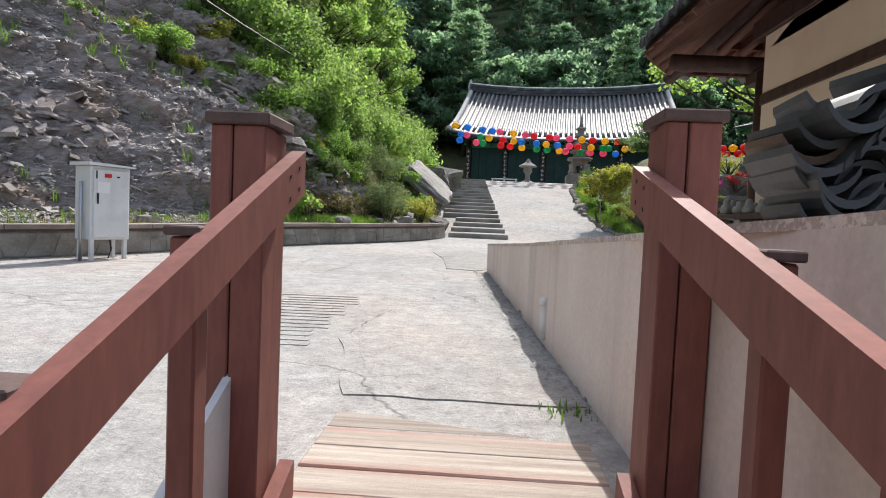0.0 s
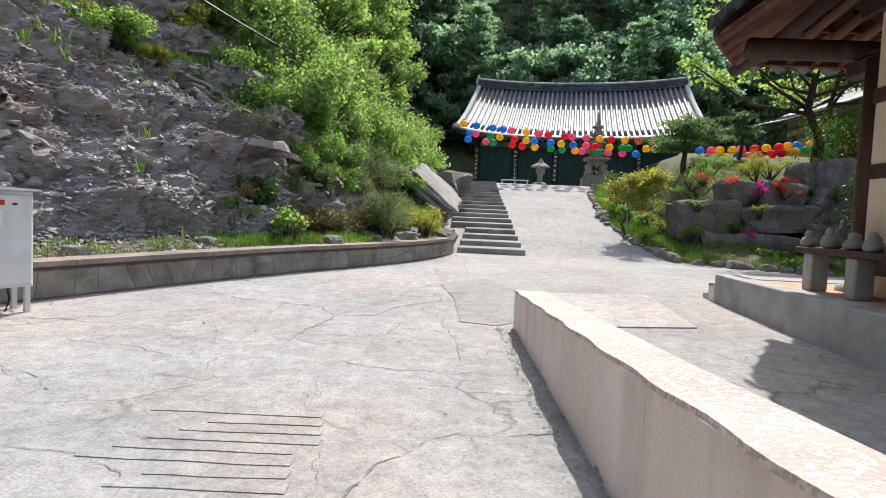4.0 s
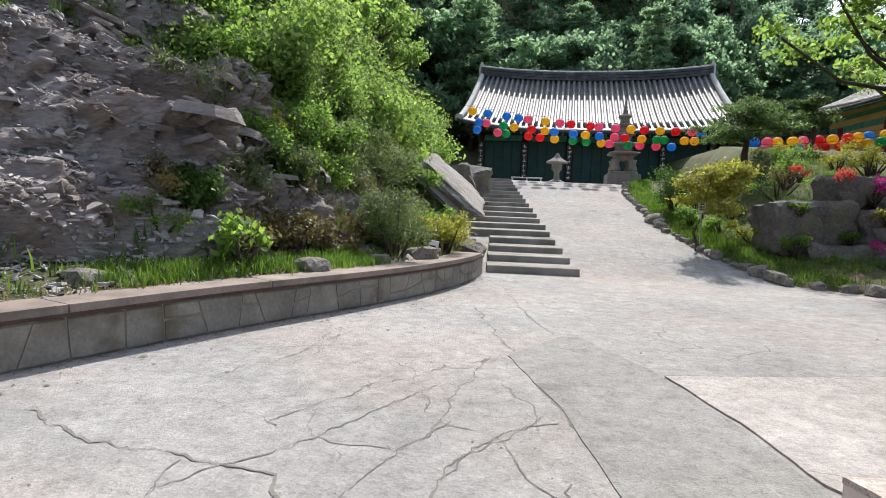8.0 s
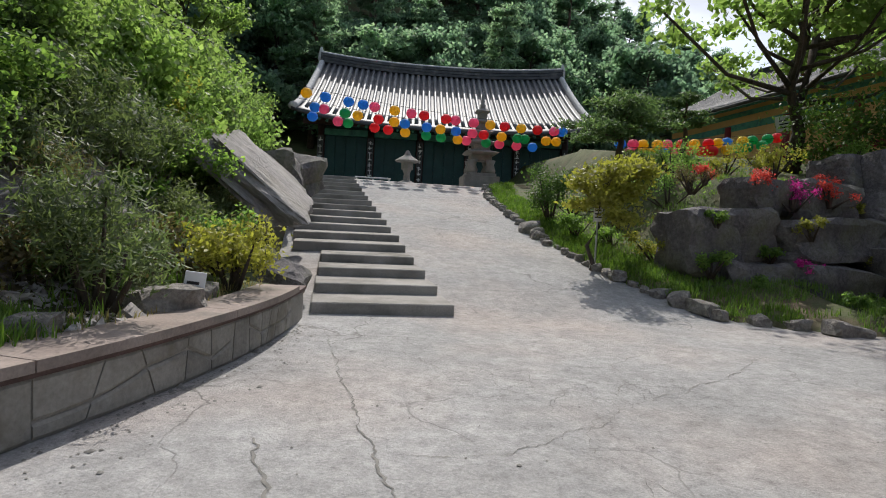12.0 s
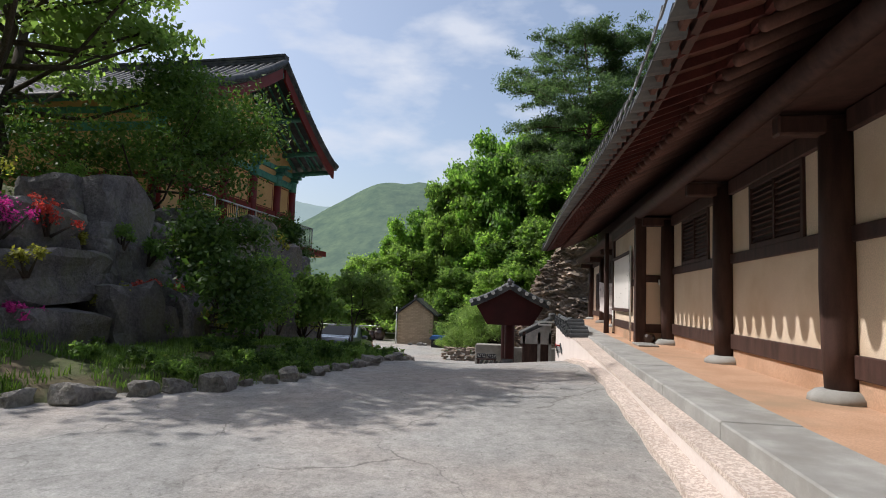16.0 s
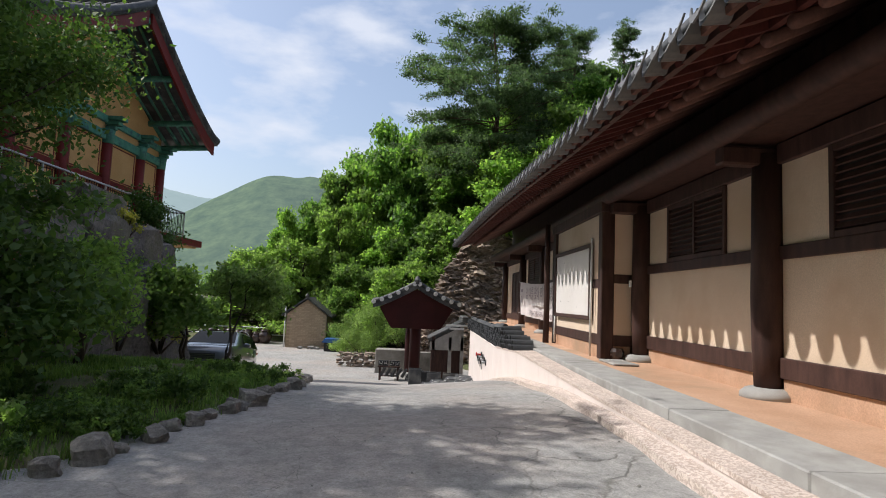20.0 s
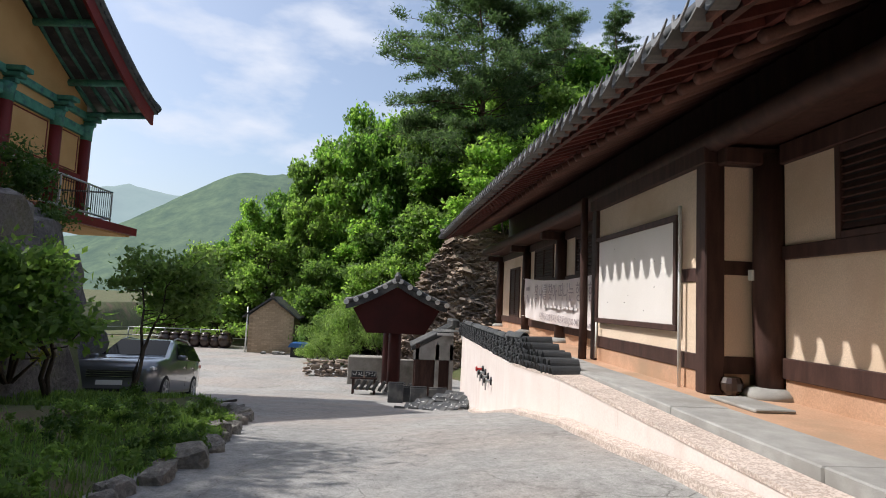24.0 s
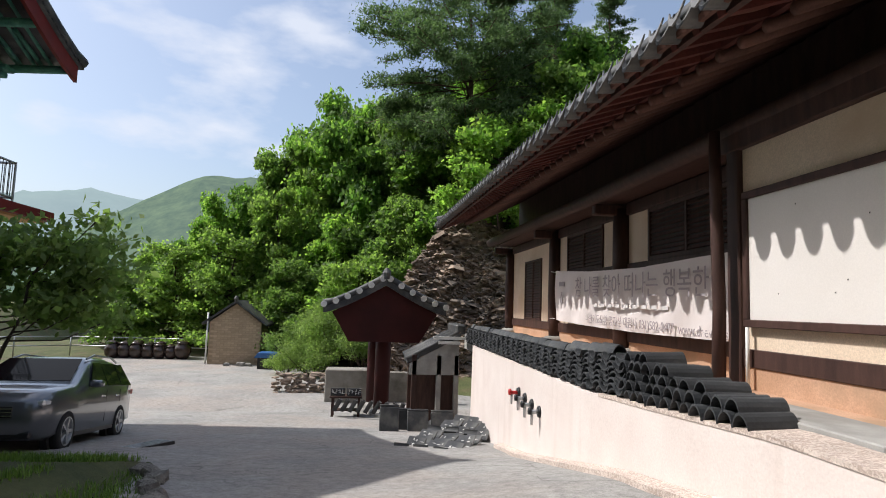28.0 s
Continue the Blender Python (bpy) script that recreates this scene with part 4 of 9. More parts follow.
def disc_mesh(name, r, material):
    return mesh_of(name, lathe(bmesh.new(), [(r * 0.8, -0.03), (r, 0.0), (r, 0.015), (r * 0.7, 0.022), (r * 0.6, 0.014)], 10), material)


def ridge_band(at, half, height, material, parent, name="ridge", n=40, layers=3):
    """The built-up ridge: courses of flat tiles under a round cap."""
    for q in range(layers):
        z0, z1, w = height * q / layers, height * (q + 0.86) / layers, half * (1.0 if q < layers - 1 else 1.12)
        bm, prev = bmesh.new(), None
        for u in np.linspace(-1, 1, n):
            p = at(u, 0, 1)
            ring = [bm.verts.new(p + Vector((0, y, z))) for y, z in ((-w, z0), (w, z0), (w, z1), (-w, z1))]
            if prev:
                for k in range(4):
                    bm.faces.new((prev[k], prev[(k + 1) % 4], ring[(k + 1) % 4], ring[k]))
            else:
                bm.faces.new(ring[::-1])
            prev = ring
        bm.faces.new(prev)
        part(name, bm, material, parent)


def rake(at, u, side, r, material, parent, name="gable_ridge", lift=0.06, n=14):
    pts = [at(u, v, side) + Vector((0, 0, lift)) for v in np.linspace(0, 1, n)]
    return part(name, tube(bmesh.new(), pts, [r * (1 + 0.25 * (i == n - 1)) for i in range(n)], 8), material, parent, smooth=True)


DISC = disc_mesh("tile_end", 0.075, TILEEND)
DISCDARK = disc_mesh("tile_end_dark", 0.095, TILE)

# ---- the long house on the south side of the yard ----
house = empty("house")
tagged(house, "long old timber-framed house with ochre plaster walls and a tiled roof", "house")
HY, HX0, HX1, FLOOR = 9.70, 5.05, 31.95, 0.37

# terrace in front
terrace = empty("terrace")
tagged(terrace, "salmon coloured cement terrace with a grey granite edge in front of the house", "terrace", kind="structure")
part("terrace_floor", boxed(4.35, 31.6, 3.0, 10.70, -2.6, FLOOR), PODIUM, terrace)
for k in range(14):
    x0 = 4.25 + k * 1.96
    part("edge_stone", boxed(x0, x0 + 1.952, 10.704, 11.28, -0.2, FLOOR + 0.012 + 0.004 * (k % 2), 0.012), GRANITE, terrace)
part("west_edge", boxed(4.05, 4.346, 2.6, 11.28, -0.3, FLOOR + 0.012, 0.012), GRANITE, terrace)


def along(bm, xs, sect):
    """A band along x whose cross-section (y, z pairs) is a function of x."""
    prev = None
    for x in xs:
        ring = [bm.verts.new((x, y, z)) for y, z in sect(x)]
        if prev:
            n = len(ring)
            for k in range(n):
                bm.faces.new((prev[k], prev[(k + 1) % n], ring[(k + 1) % n], ring[k]))
        else:
            bm.faces.new(ring[::-1])
        prev = ring
    bm.faces.new(prev)
    bmesh.ops.recalc_face_normals(bm, faces=bm.faces[:])
    return bm


def wall_top(x):
    return interp(x, [4, 12, 16.5, 20, 29.6], [0.22, 0.26, 0.32, 0.14, 0.13])


def wall_y(x):
    return interp(x, [4, 10, 14, 18, 24, 29], [11.52, 11.55, 11.62, 11.72, 11.66, 11.66])


yard_wall = empty("wall_white")
tagged(yard_wall, "pinkish white rendered retaining wall that grows taller down the slope", "wall", kind="structure")
part("wall_body", along(bmesh.new(), np.linspace(4.05, 28.2, 60), lambda x: [(11.284, -3.0), (wall_y(x), -3.0), (wall_y(x) - 0.03, wall_top(x) - 0.01), (11.284, wall_top(x) + 0.02)]), WHITEWALL, yard_wall)
part("wall_top", along(bmesh.new(), np.linspace(4.05, 19.5, 70), lambda x: [(11.288, wall_top(x)), (wall_y(x) - 0.022, wall_top(x) - 0.025), (wall_y(x) - 0.024 + 0.006 * math.sin(x * 17), wall_top(x) + 0.012), (11.288, wall_top(x) + 0.028)]), WORNTOP, yard_wall, "flaking painted upper edge")
part("foot_kerb", along(bmesh.new(), np.linspace(4.05, 24.5, 90), lambda x: [(wall_y(x) - 0.02, pave(x, 12) - 0.2), (wall_y(x) + 0.17 + 0.012 * math.sin(x * 5), pave(x, 12) - 0.2), (wall_y(x) + 0.16 + 0.012 * math.sin(x * 5), pave(x, 12) + 0.06), (wall_y(x) - 0.02, pave(x, 12) + 0.085)]), WORNTOP, yard_wall, "worn pink kerb at the foot of the wall")

# timber frame and panels
COLS = [5.15, 7.68, 11.12, 14.88, 23.18, 27.12, 31.85]


def column(x, y, parent, z1=3.05, r=0.17, stone=True):
    prof = [(r * 0.86, FLOOR + 0.10), (r * 0.97, FLOOR + 0.5), (r * 1.05, FLOOR + 1.1), (r, 1.9), (r * 0.94, z1)]
    c = part("column", lathe(bmesh.new(), prof, 14, (x, y, 0)), DARKWOOD, parent, smooth=True)
    if stone:
        bm = lathe(bmesh.new(), [(r * 1.75, FLOOR - 0.02), (r * 1.7, FLOOR + 0.05), (r * 1.35, FLOOR + 0.10), (r * 1.05, FLOOR + 0.115)], 14, (x, y, 0))
        part("base_stone", bm, GRANITE, c, "round grey base stone", True)
    return c


for x in COLS:
    column(x, HY + 0.06, house)
    # bracket arm under the eave beam
    part("bracket", boxed(x - 0.09, x + 0.09, HY - 0.3, HY + 0.62, 2.92, 3.12, 0.02), DARKWOOD, house)


def lattice(x0, x1, z0, z1, y, parent, name="window"):
    """A dark louvred window: frame and slats."""
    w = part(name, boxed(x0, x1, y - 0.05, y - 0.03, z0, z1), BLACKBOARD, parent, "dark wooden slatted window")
    for a, b, c, d in ((x0, x0 + 0.07, z0, z1), (x1 - 0.07, x1, z0, z1), (x0 + 0.07, x1 - 0.07, z0, z0 + 0.07), (x0 + 0.07, x1 - 0.07, z1 - 0.07, z1)):
        part("window_frame", boxed(a, b, y - 0.03, y + 0.025, c, d, 0.006), DARKWOOD, w)
    mid = (x0 + x1) / 2
    part("window_frame", boxed(mid - 0.03, mid + 0.03, y - 0.028, y + 0.02, z0 + 0.07, z1 - 0.07), DARKWOOD, w)
    n = int((z1 - z0 - 0.14) / 0.075)
    me = mesh_of("slat", boxed(0, mid - 0.03 - x0 - 0.07, -0.012, 0.012, -0.028, 0.028, 0.0, pose(0, 0, 0, 28)), DARKWOOD)
    for k in range(n):
        for xa in (x0 + 0.07, mid + 0.03):
            piece("slat", me, w, Matrix.Translation((xa, y - 0.012, z0 + 0.11 + k * 0.075)))


def bay(x0, x1, y, win=True, w0=0.66, w1=0.66):
    """One wall bay: plinth, sill beam, lower panel, middle beam, two upper panels and a window, top beam."""
    part("plinth", boxed(x0, x1, y - 0.12, y - 0.01, FLOOR, 0.60), PODIUM, house, "salmon rendered plinth")
    part("sill_beam", boxed(x0, x1, y - 0.12, y + 0.03, 0.60, 0.82, 0.008), DARKWOOD, house)
    part("wall_panel", boxed(x0, x1, y - 0.12, y - 0.012, 0.82, 1.87), OCHRE, house)
    part("middle_beam", boxed(x0, x1, y - 0.12, y + 0.03, 1.87, 2.02, 0.008), DARKWOOD, house)
    part("wall_panel", boxed(x0, x0 + w0, y - 0.12, y - 0.012, 2.02, 2.92), OCHRE, house)
    part("wall_panel", boxed(x1 - w1, x1, y - 0.12, y - 0.012, 2.02, 2.92), OCHRE, house)
    lattice(x0 + w0, x1 - w1, 2.02, 2.92, y, house)
    part("top_beam", boxed(x0, x1, y - 0.14, y + 0.05, 2.92, 3.14, 0.01), DARKWOOD, house)


bay(5.3, 7.52, HY, True, 0.5, 0.6)
bay(7.84, 10.96, HY, True, 0.68, 0.78)
bay(11.28, 14.72, HY, True, 0.85, 0.78)
bay(18.9, 23.02, HY, True, 0.9, 0.8)
bay(23.34, 26.96, HY, True, 0.85, 0.6)
# door bay at the east end
part("plinth", boxed(27.28, 31.7, HY - 0.12, HY - 0.01, FLOOR, 0.60), PODIUM, house)
part("sill_beam", boxed(27.28, 31.7, HY - 0.12, HY + 0.03, 0.60, 0.82, 0.008), DARKWOOD, house)
part("wall_panel", boxed(27.28, 28.5, HY - 0.12, HY - 0.012, 0.82, 2.92), OCHRE, house)
part("wall_panel", boxed(30.2, 31.7, HY - 0.12, HY - 0.012, 0.82, 2.92), OCHRE, house)
part("wall_panel", boxed(28.5, 30.2, HY - 0.12, HY - 0.012, 2.55, 2.92), OCHRE, house)
part("top_beam", boxed(27.28, 31.7, HY - 0.14, HY + 0.05, 2.92, 3.14, 0.01), DARKWOOD, house)
lattice(28.5, 30.2, 0.82, 2.55, HY, house, "lattice_door")
# projecting room with the board
PY, PX0, PX1 = 10.41, 15.08, 18.74
for x in (PX0, PX1):
    part("post", boxed(x - 0.09, x + 0.13, PY - 0.2, PY + 0.03, FLOOR, 3.12, 0.015), DARKWOOD, house, "square dark corner post")
part("plinth", boxed(PX0 + 0.13, PX1 - 0.09, PY - 0.14, PY - 0.02, FLOOR, 0.60), PODIUM, house)
part("sill_beam", boxed(PX0 + 0.13, PX1 - 0.09, PY - 0.14, PY + 0.0, 0.60, 0.79, 0.008), DARKWOOD, house)
part("wall_panel", boxed(PX0 + 0.13, PX1 - 0.09, PY - 0.14, PY - 0.03, 0.79, 1.62), OCHRE, house)
part("middle_beam", boxed(PX0 + 0.13, PX1 - 0.09, PY - 0.14, PY - 0.01, 1.62, 1.78, 0.008), DARKWOOD, house)
part("wall_panel", boxed(PX0 + 0.13, PX1 - 0.09, PY - 0.14, PY - 0.03, 1.78, 2.96), OCHRE, house)
part("top_beam", boxed(PX0 - 0.1, PX1 + 0.2, PY - 0.2, PY + 0.05, 2.96, 3.16, 0.01), DARKWOOD, house)
for x in (PX0 - 0.05, PX1 - 0.02):
    part("plinth", boxed(x, x + 0.1, HY + 0.2, PY - 0.2, FLOOR, 0.60), PODIUM, house)
    part("sill_beam", boxed(x - 0.01, x + 0.11, HY + 0.1, PY - 0.2, 0.60, 0.79), DARKWOOD, house)
    part("wall_panel", boxed(x, x + 0.1, HY + 0.1, PY - 0.2, 0.79, 1.70), OCHRE, house)
    part("middle_beam", boxed(x - 0.01, x + 0.11, HY + 0.1, PY - 0.2, 1.70, 1.86), DARKWOOD, house)
    part("wall_panel", boxed(x, x + 0.1, HY + 0.1, PY - 0.2, 1.86, 2.96), OCHRE, house)
part("end_post", tube(bmesh.new(), [(18.80, 10.60, FLOOR), (18.77, 10.60, 1.2), (18.79, 10.61, 2.2), (18.83, 10.6, 3.2)], [0.075, 0.07, 0.068, 0.06], 10), DARKWOOD, house, "slender round log post", True)
# back and end walls
part("west_wall", boxed(5.0, 5.14, 3.2, HY - 0.12, FLOOR, 3.5), OCHRE, house)
part("wall_plate", boxed(4.94, 5.2, 3.1, HY + 0.2, 3.504, 3.80, 0.02), DARKWOOD, house)
part("upper_west_wall", boxed(5.04, 5.12, 3.2, HY - 0.3, 3.8, 4.4), DARKWOOD, house)
for z0, z1 in ((0.6, 0.8), (1.66, 1.82), (2.5, 2.66)):
    part("wall_beam", boxed(4.97, 5.17, 3.2, HY - 0.1, z0, z1, 0.008), DARKWOOD, house)
for y in (3.4, 6.6):
    column(5.05, y, house, 3.4, 0.15)
part("east_wall", boxed(31.75, 31.9, 3.2, HY - 0.12, -2.5, 3.5), OCHRE, house)
part("back_wall", boxed(5.14, 31.75, 3.2, 3.4, FLOOR, 3.5), OCHRE, house)
for xg in (5.0, 31.76):
    part("gable", prism(bmesh.new(), [(3.4, 3.3), (HY - 0.3, 3.3), (6.3, 4.4)], 0.13, Matrix.Translation((xg, 0, 0)) @ Matrix(((0, 1, 0, 0), (1, 0, 0, 0), (0, 0, 1, 0), (0, 0, 0, 1)))), OCHRE, house)
part("upper_wall", boxed(5.14, 31.75, HY - 0.24, HY - 0.16, 3.0, 4.72), DARKWOOD, house)
# eave beam, ceiling boards
part("eave_beam", tube(bmesh.new(), [(3.9, 10.35, 3.30), (12, 10.35, 3.22), (24, 10.35, 3.22), (32.5, 10.35, 3.34)], 0.13, 10), DARKWOOD, house, smooth=True)
part("ceiling_board", boxed(5.14, 31.7, HY - 0.2, 10.3, 3.16, 3.19), DARKWOOD, house)

# roof
part("ridge_beam", boxed(7.0, 29.6, 6.0, 6.6, 6.1, 6.3), DARKWOOD, house)
RH0 = roof_shape(28.28, 5.50, 6.6, 3.85, 0.0, 0.4, 0.012, 0.13, 0.84)


def RH(u, v, side):
    # the eave climbs a little towards the east and turns up at the west corner
    dz = interp(u, [-1, -0.75, -0.4, 0, 0.27, 1], [0.85, 0.42, 0.10, -0.06, -0.18, -0.3])
    dy = interp(u, [-1, -0.75, -0.4, 0, 0.27, 1], [-0.25, -0.28, -0.06, 0.08, 0.17, 0.25])
    return RH0(u, v, side) + Vector((0, side * dy * v, (0.78 * u - 0.33 * u * u + dz) * v ** 1.5))


HM = sheet(RH, 1, 0.10, TILE, "roof", house, 60, 10)
HM.matrix_basis = Matrix.Translation((18.56, 6.3, 0))
sheet(RH, -1, 0.10, TILE, "back_slope", HM, 60, 10)
tile_rows(RH, 1, 84, 0.085, TILE, HM, DISCDARK)
# lips of the pan tiles hanging between the rows
LIP = bmesh.new()
rows_ = []
for a in np.linspace(-1, 1, 9):
    dz = 0.185 * (a * a - 1)
    rows_.append([LIP.verts.new(p) for p in ((0.150 * a, -0.12, dz + 0.035), (0.150 * a, 0.075 - 0.06 * a * a, dz + 0.012), (0.150 * a, 0.08 - 0.06 * a * a, dz - 0.022), (0.150 * a, -0.12, dz + 0.0))])
for r, s in zip(rows_, rows_[1:]):
    for k in range(4):
        LIP.faces.new((r[k], r[(k + 1) % 4], s[(k + 1) % 4], s[k]))
LIP.faces.new(rows_[0][::-1])
LIP.faces.new(rows_[-1])
bmesh.ops.recalc_face_normals(LIP, faces=LIP.faces[:])
LIPM = mesh_of("pan_tile", LIP, TILE)
FACE = prism(bmesh.new(), [(-0.125, -0.05), (-0.115, -0.11), (-0.065, -0.20), (0, -0.235), (0.065, -0.20), (0.115, -0.11), (0.125, -0.05), (0.065, -0.14), (0, -0.165), (-0.065, -0.14)], 0.016, Matrix.Translation((0, 0.078, 0.012)))
FACEM = mesh_of("drip_face", FACE, TILEPALE)
for k in range(1, 84):
    u = -1 + 2 * k / 84
    lip = piece("pan_tile", LIPM, HM, Matrix.Translation(RH(u, 1.0, 1) + Vector((0, 0, -0.02))))
    piece("drip_face", FACEM, lip, pose(0, 0, 0, 14, 0, 0))
ridge_band(RH, 0.17, 0.42, TILE, HM)
for u in (-1, 1):
    for side in (-1, 1):
        rake(RH, u * 0.985, side, 0.12, TILE, HM)


def low_roof(u, v, side):
    return RH(u, v, side) - Vector((0, 0, 0.125))


sheet(low_roof, 1, 0.03, EAVEWOOD, "eave_board", HM, 60, 6, 0.45, 0.985)
for k in range(80):
    u = -0.985 + 1.97 * k / 79
    # a round rafter, and a square flying rafter that carries on above its end
    pts = [low_roof(u, v, 1) - Vector((0, 0, 0.19)) for v in (0.5, 0.68, 0.85)]
    part("rafter", tube(bmesh.new(), pts, [0.07, 0.07, 0.062], 8), EAVEWOOD, HM, smooth=True)
    a, b = low_roof(u, 0.80, 1) - Vector((0, 0, 0.075)), low_roof(u, 0.975, 1) - Vector((0, 0, 0.07))
    d = b - a
    bm = boxed(-0.04, 0.04, 0, d.length, -0.045, 0.035, 0.0, Matrix.Translation(a) @ pose(0, 0, 0, math.degrees(math.atan2(d.z, math.hypot(d.x, d.y))), 0, -math.degrees(math.atan2(d.x, d.y))))
    part("flying_rafter", bm, REDEAVE, HM)
for v, lo, hi, m in ((0.845, 0.125, 0.015, REDEAVE), (0.965, 0.115, 0.0, DARKWOOD)):
    bm, prev = bmesh.new(), None
    for u in np.linspace(-0.99, 0.99, 40):
        p = low_roof(u, v, 1)
        ring = [bm.verts.new(p + Vector((0, y, z))) for y, z in ((-0.03, -lo), (0.035, -lo), (0.035, -hi), (-0.03, -hi))]
        if prev:
            for k in range(4):
                bm.faces.new((prev[k], prev[(k + 1) % 4], ring[(k + 1) % 4], ring[k]))
        else:
            bm.faces.new(ring[::-1])
        prev = ring
    bm.faces.new(prev)
    bmesh.ops.recalc_face_normals(bm, faces=bm.faces[:])
    part("eave_batten", bm, m, HM)


def hip(w, v, drop=0.0):
    """The short west slope between the two corner ridges: w from front to back, v down the slope."""
    a, b = RH(-1, v, 1), RH(-1, v, -1)
    return a.lerp(b, w) + Vector((-0.85 * v * v * min(1.0, 2.4 * math.sin(math.pi * w)), 0, -drop - 0.12 * v * math.sin(math.pi * w)))


for name, drop, m in (("west_slope", 0.0, TILE), ("west_eave_board", 0.115, EAVEWOOD)):
    vs_ = np.array([hip(w, v, drop + q) for q in (0.0, 0.05) for w in np.linspace(0, 1, 24) for v in np.linspace(0.02, 1, 10)])
    gf_ = grid_faces(24, 10)
    ob = new(name, np_mesh(name, vs_, np.concatenate([gf_[:, ::-1], gf_ + 240]), m))
    ob.parent = HM
for k in range(26):
    w = 0.02 + 0.96 * k / 25
    foot, head = hip(w, 0.985, 0.20), hip(0.5 + (w - 0.5) * 1.35 if abs(w - 0.5) < 0.36 else w, 0.5, 0.22)
    part("rafter", tube(bmesh.new(), [head, foot], [0.07, 0.06], 7), EAVEWOOD, HM, smooth=True)
    piece("tile_end", DISCDARK, HM, Matrix.Translation(hip(w, 1.0) + Vector((-0.03, 0, 0.02))) @ pose(0, 0, 0, 0, -90, 0))
    part("tile_row", tube(bmesh.new(), [hip(w, v) + Vector((0, 0, 0.03)) for v in (max(0.03, 1.0 - 1.9 * min(w, 1 - w) - 0.06), 1.0)], 0.08, 7), TILE, HM, smooth=True)
part("corner_rafter", tube(bmesh.new(), [hip(0.0, v, 0.24) for v in (0.45, 0.7, 0.9, 1.0)], [0.12, 0.13, 0.13, 0.10], 8), DARKWOOD, HM, "heavy dark corner rafter", True)
part("eave_edge", tube(bmesh.new(), [low_roof(u, 0.985, 1) - Vector((0, 0, 0.03)) for u in np.linspace(-1, 1, 40)], 0.045, 6), EAVEWOOD, HM)

# ---- main hall up the ramp ----
hall = empty("main_hall", (7.15, 46.2, 0), -8.0)
tagged(hall, "large temple hall with green doors and a sweeping grey tiled roof", "temple hall")
RM = roof_shape(14.7, 6.6, 10.35, 6.15, 0.55, 0.40, 0.045, 0.4)
mroof = sheet(RM, -1, 0.16, TILE, "roof", hall, 40, 10)
sheet(RM, 1, 0.16, TILE, "back_slope", mroof, 40, 10)
tile_rows(RM, -1, 44, 0.105, TILEPALE, mroof, disc_mesh("hall_tile_end", 0.1, TILEEND))
ridge_band(RM, 0.22, 0.55, TILE, mroof)
part("ridge_cap", tube(bmesh.new(), [RM(u, 0, 1) + Vector((0, 0, 0.58)) for u in np.linspace(-1.01, 1.01, 30)], 0.09, 8), TILEEND, hall, "pale mortar ridge line", True)
for u in (-1, 1):
    rake(RM, u * 0.99, -1, 0.17, TILEEND, hall)
    part("ridge_ornament", lathe(bmesh.new(), [(0.16, 0), (0.2, 0.3), (0.12, 0.7), (0.04, 0.9)], 8, RM(u, 0, 1)), TILEEND, hall)
    part("gable_panel", prism(bmesh.new(), [(-5.4, 7.0), (5.4, 7.0), (0, 10.1)], 0.2, Matrix.Translation((u * 6.9, 0, 0)) @ Matrix(((0, 1, 0, 0), (1, 0, 0, 0), (0, 0, 1, 0), (0, 0, 0, 1)))), TEMPLERED, hall)
HF = -4.6
part("hall_floor", boxed(-7.0, 7.0, -5.6, 5.2, 2.6, 3.05, 0.02), GRANITE, hall)
part("wall_core", boxed(-6.5, 6.5, HF + 0.12, 4.8, 3.05, 7.0), DOORGREEN, hall)
for k in range(6):
    x = -6.5 + 13.0 * k / 5
    part("column", tube(bmesh.new(), [(x, HF, 3.05), (x, HF, 6.3)], 0.2, 12), DARKWOOD, hall, smooth=True)
    b = part("name_board", boxed(x - 0.15, x + 0.15, HF - 0.245, HF - 0.21, 3.5, 5.7), BLACKBOARD, hall, "black plank with white brushed characters")
    for q in range(7):
        z = 5.45 - q * 0.29
        bm = bmesh.new()
        for a in range(4):
            w, hh = 0.05 + 0.06 * RNG.random(), 0.016
            cx_, cz_ = RNG.uniform(-0.04, 0.04), RNG.uniform(-0.07, 0.07)
            box(bm, x + cx_ - w, x + cx_ + w, HF - 0.253, HF - 0.246, z + cz_ - hh, z + cz_ + hh) if a % 2 else box(bm, x + cx_ - hh, x + cx_ + hh, HF - 0.253, HF - 0.246, z + cz_ - w, z + cz_ + w)
        part("character", bm, WHITEPAINT, b)
    if k < 5:
        for q in range(4):
            xa = x + 0.2 + q * 0.55
            d = part("door", boxed(xa, xa + 0.54, HF + 0.02, HF + 0.1, 3.1, 5.75, 0.012), DOORGREEN, hall)
            part("door_panel", boxed(xa + 0.08, xa + 0.46, HF + 0.0, HF + 0.03, 3.9, 5.6), DARKWOOD if q < 0 else DOORGREEN, d)
part("lintel", boxed(-6.7, 6.7, HF - 0.1, HF + 0.12, 5.78, 6.1), TEMPLEGREEN, hall)
part("eave_beam", boxed(-7.4, 7.4, HF - 0.5, HF - 0.2, 6.25, 6.5), DARKWOOD, hall)
for k in range(40):
    u = -0.98 + 1.96 * k / 39
    pts = [RM(u, v, -1) - Vector((0, 0, 0.26)) for v in (0.6, 0.98)]
    part("rafter", tube(bmesh.new(), pts, 0.07, 6), TEMPLEGREEN, hall, smooth=True)

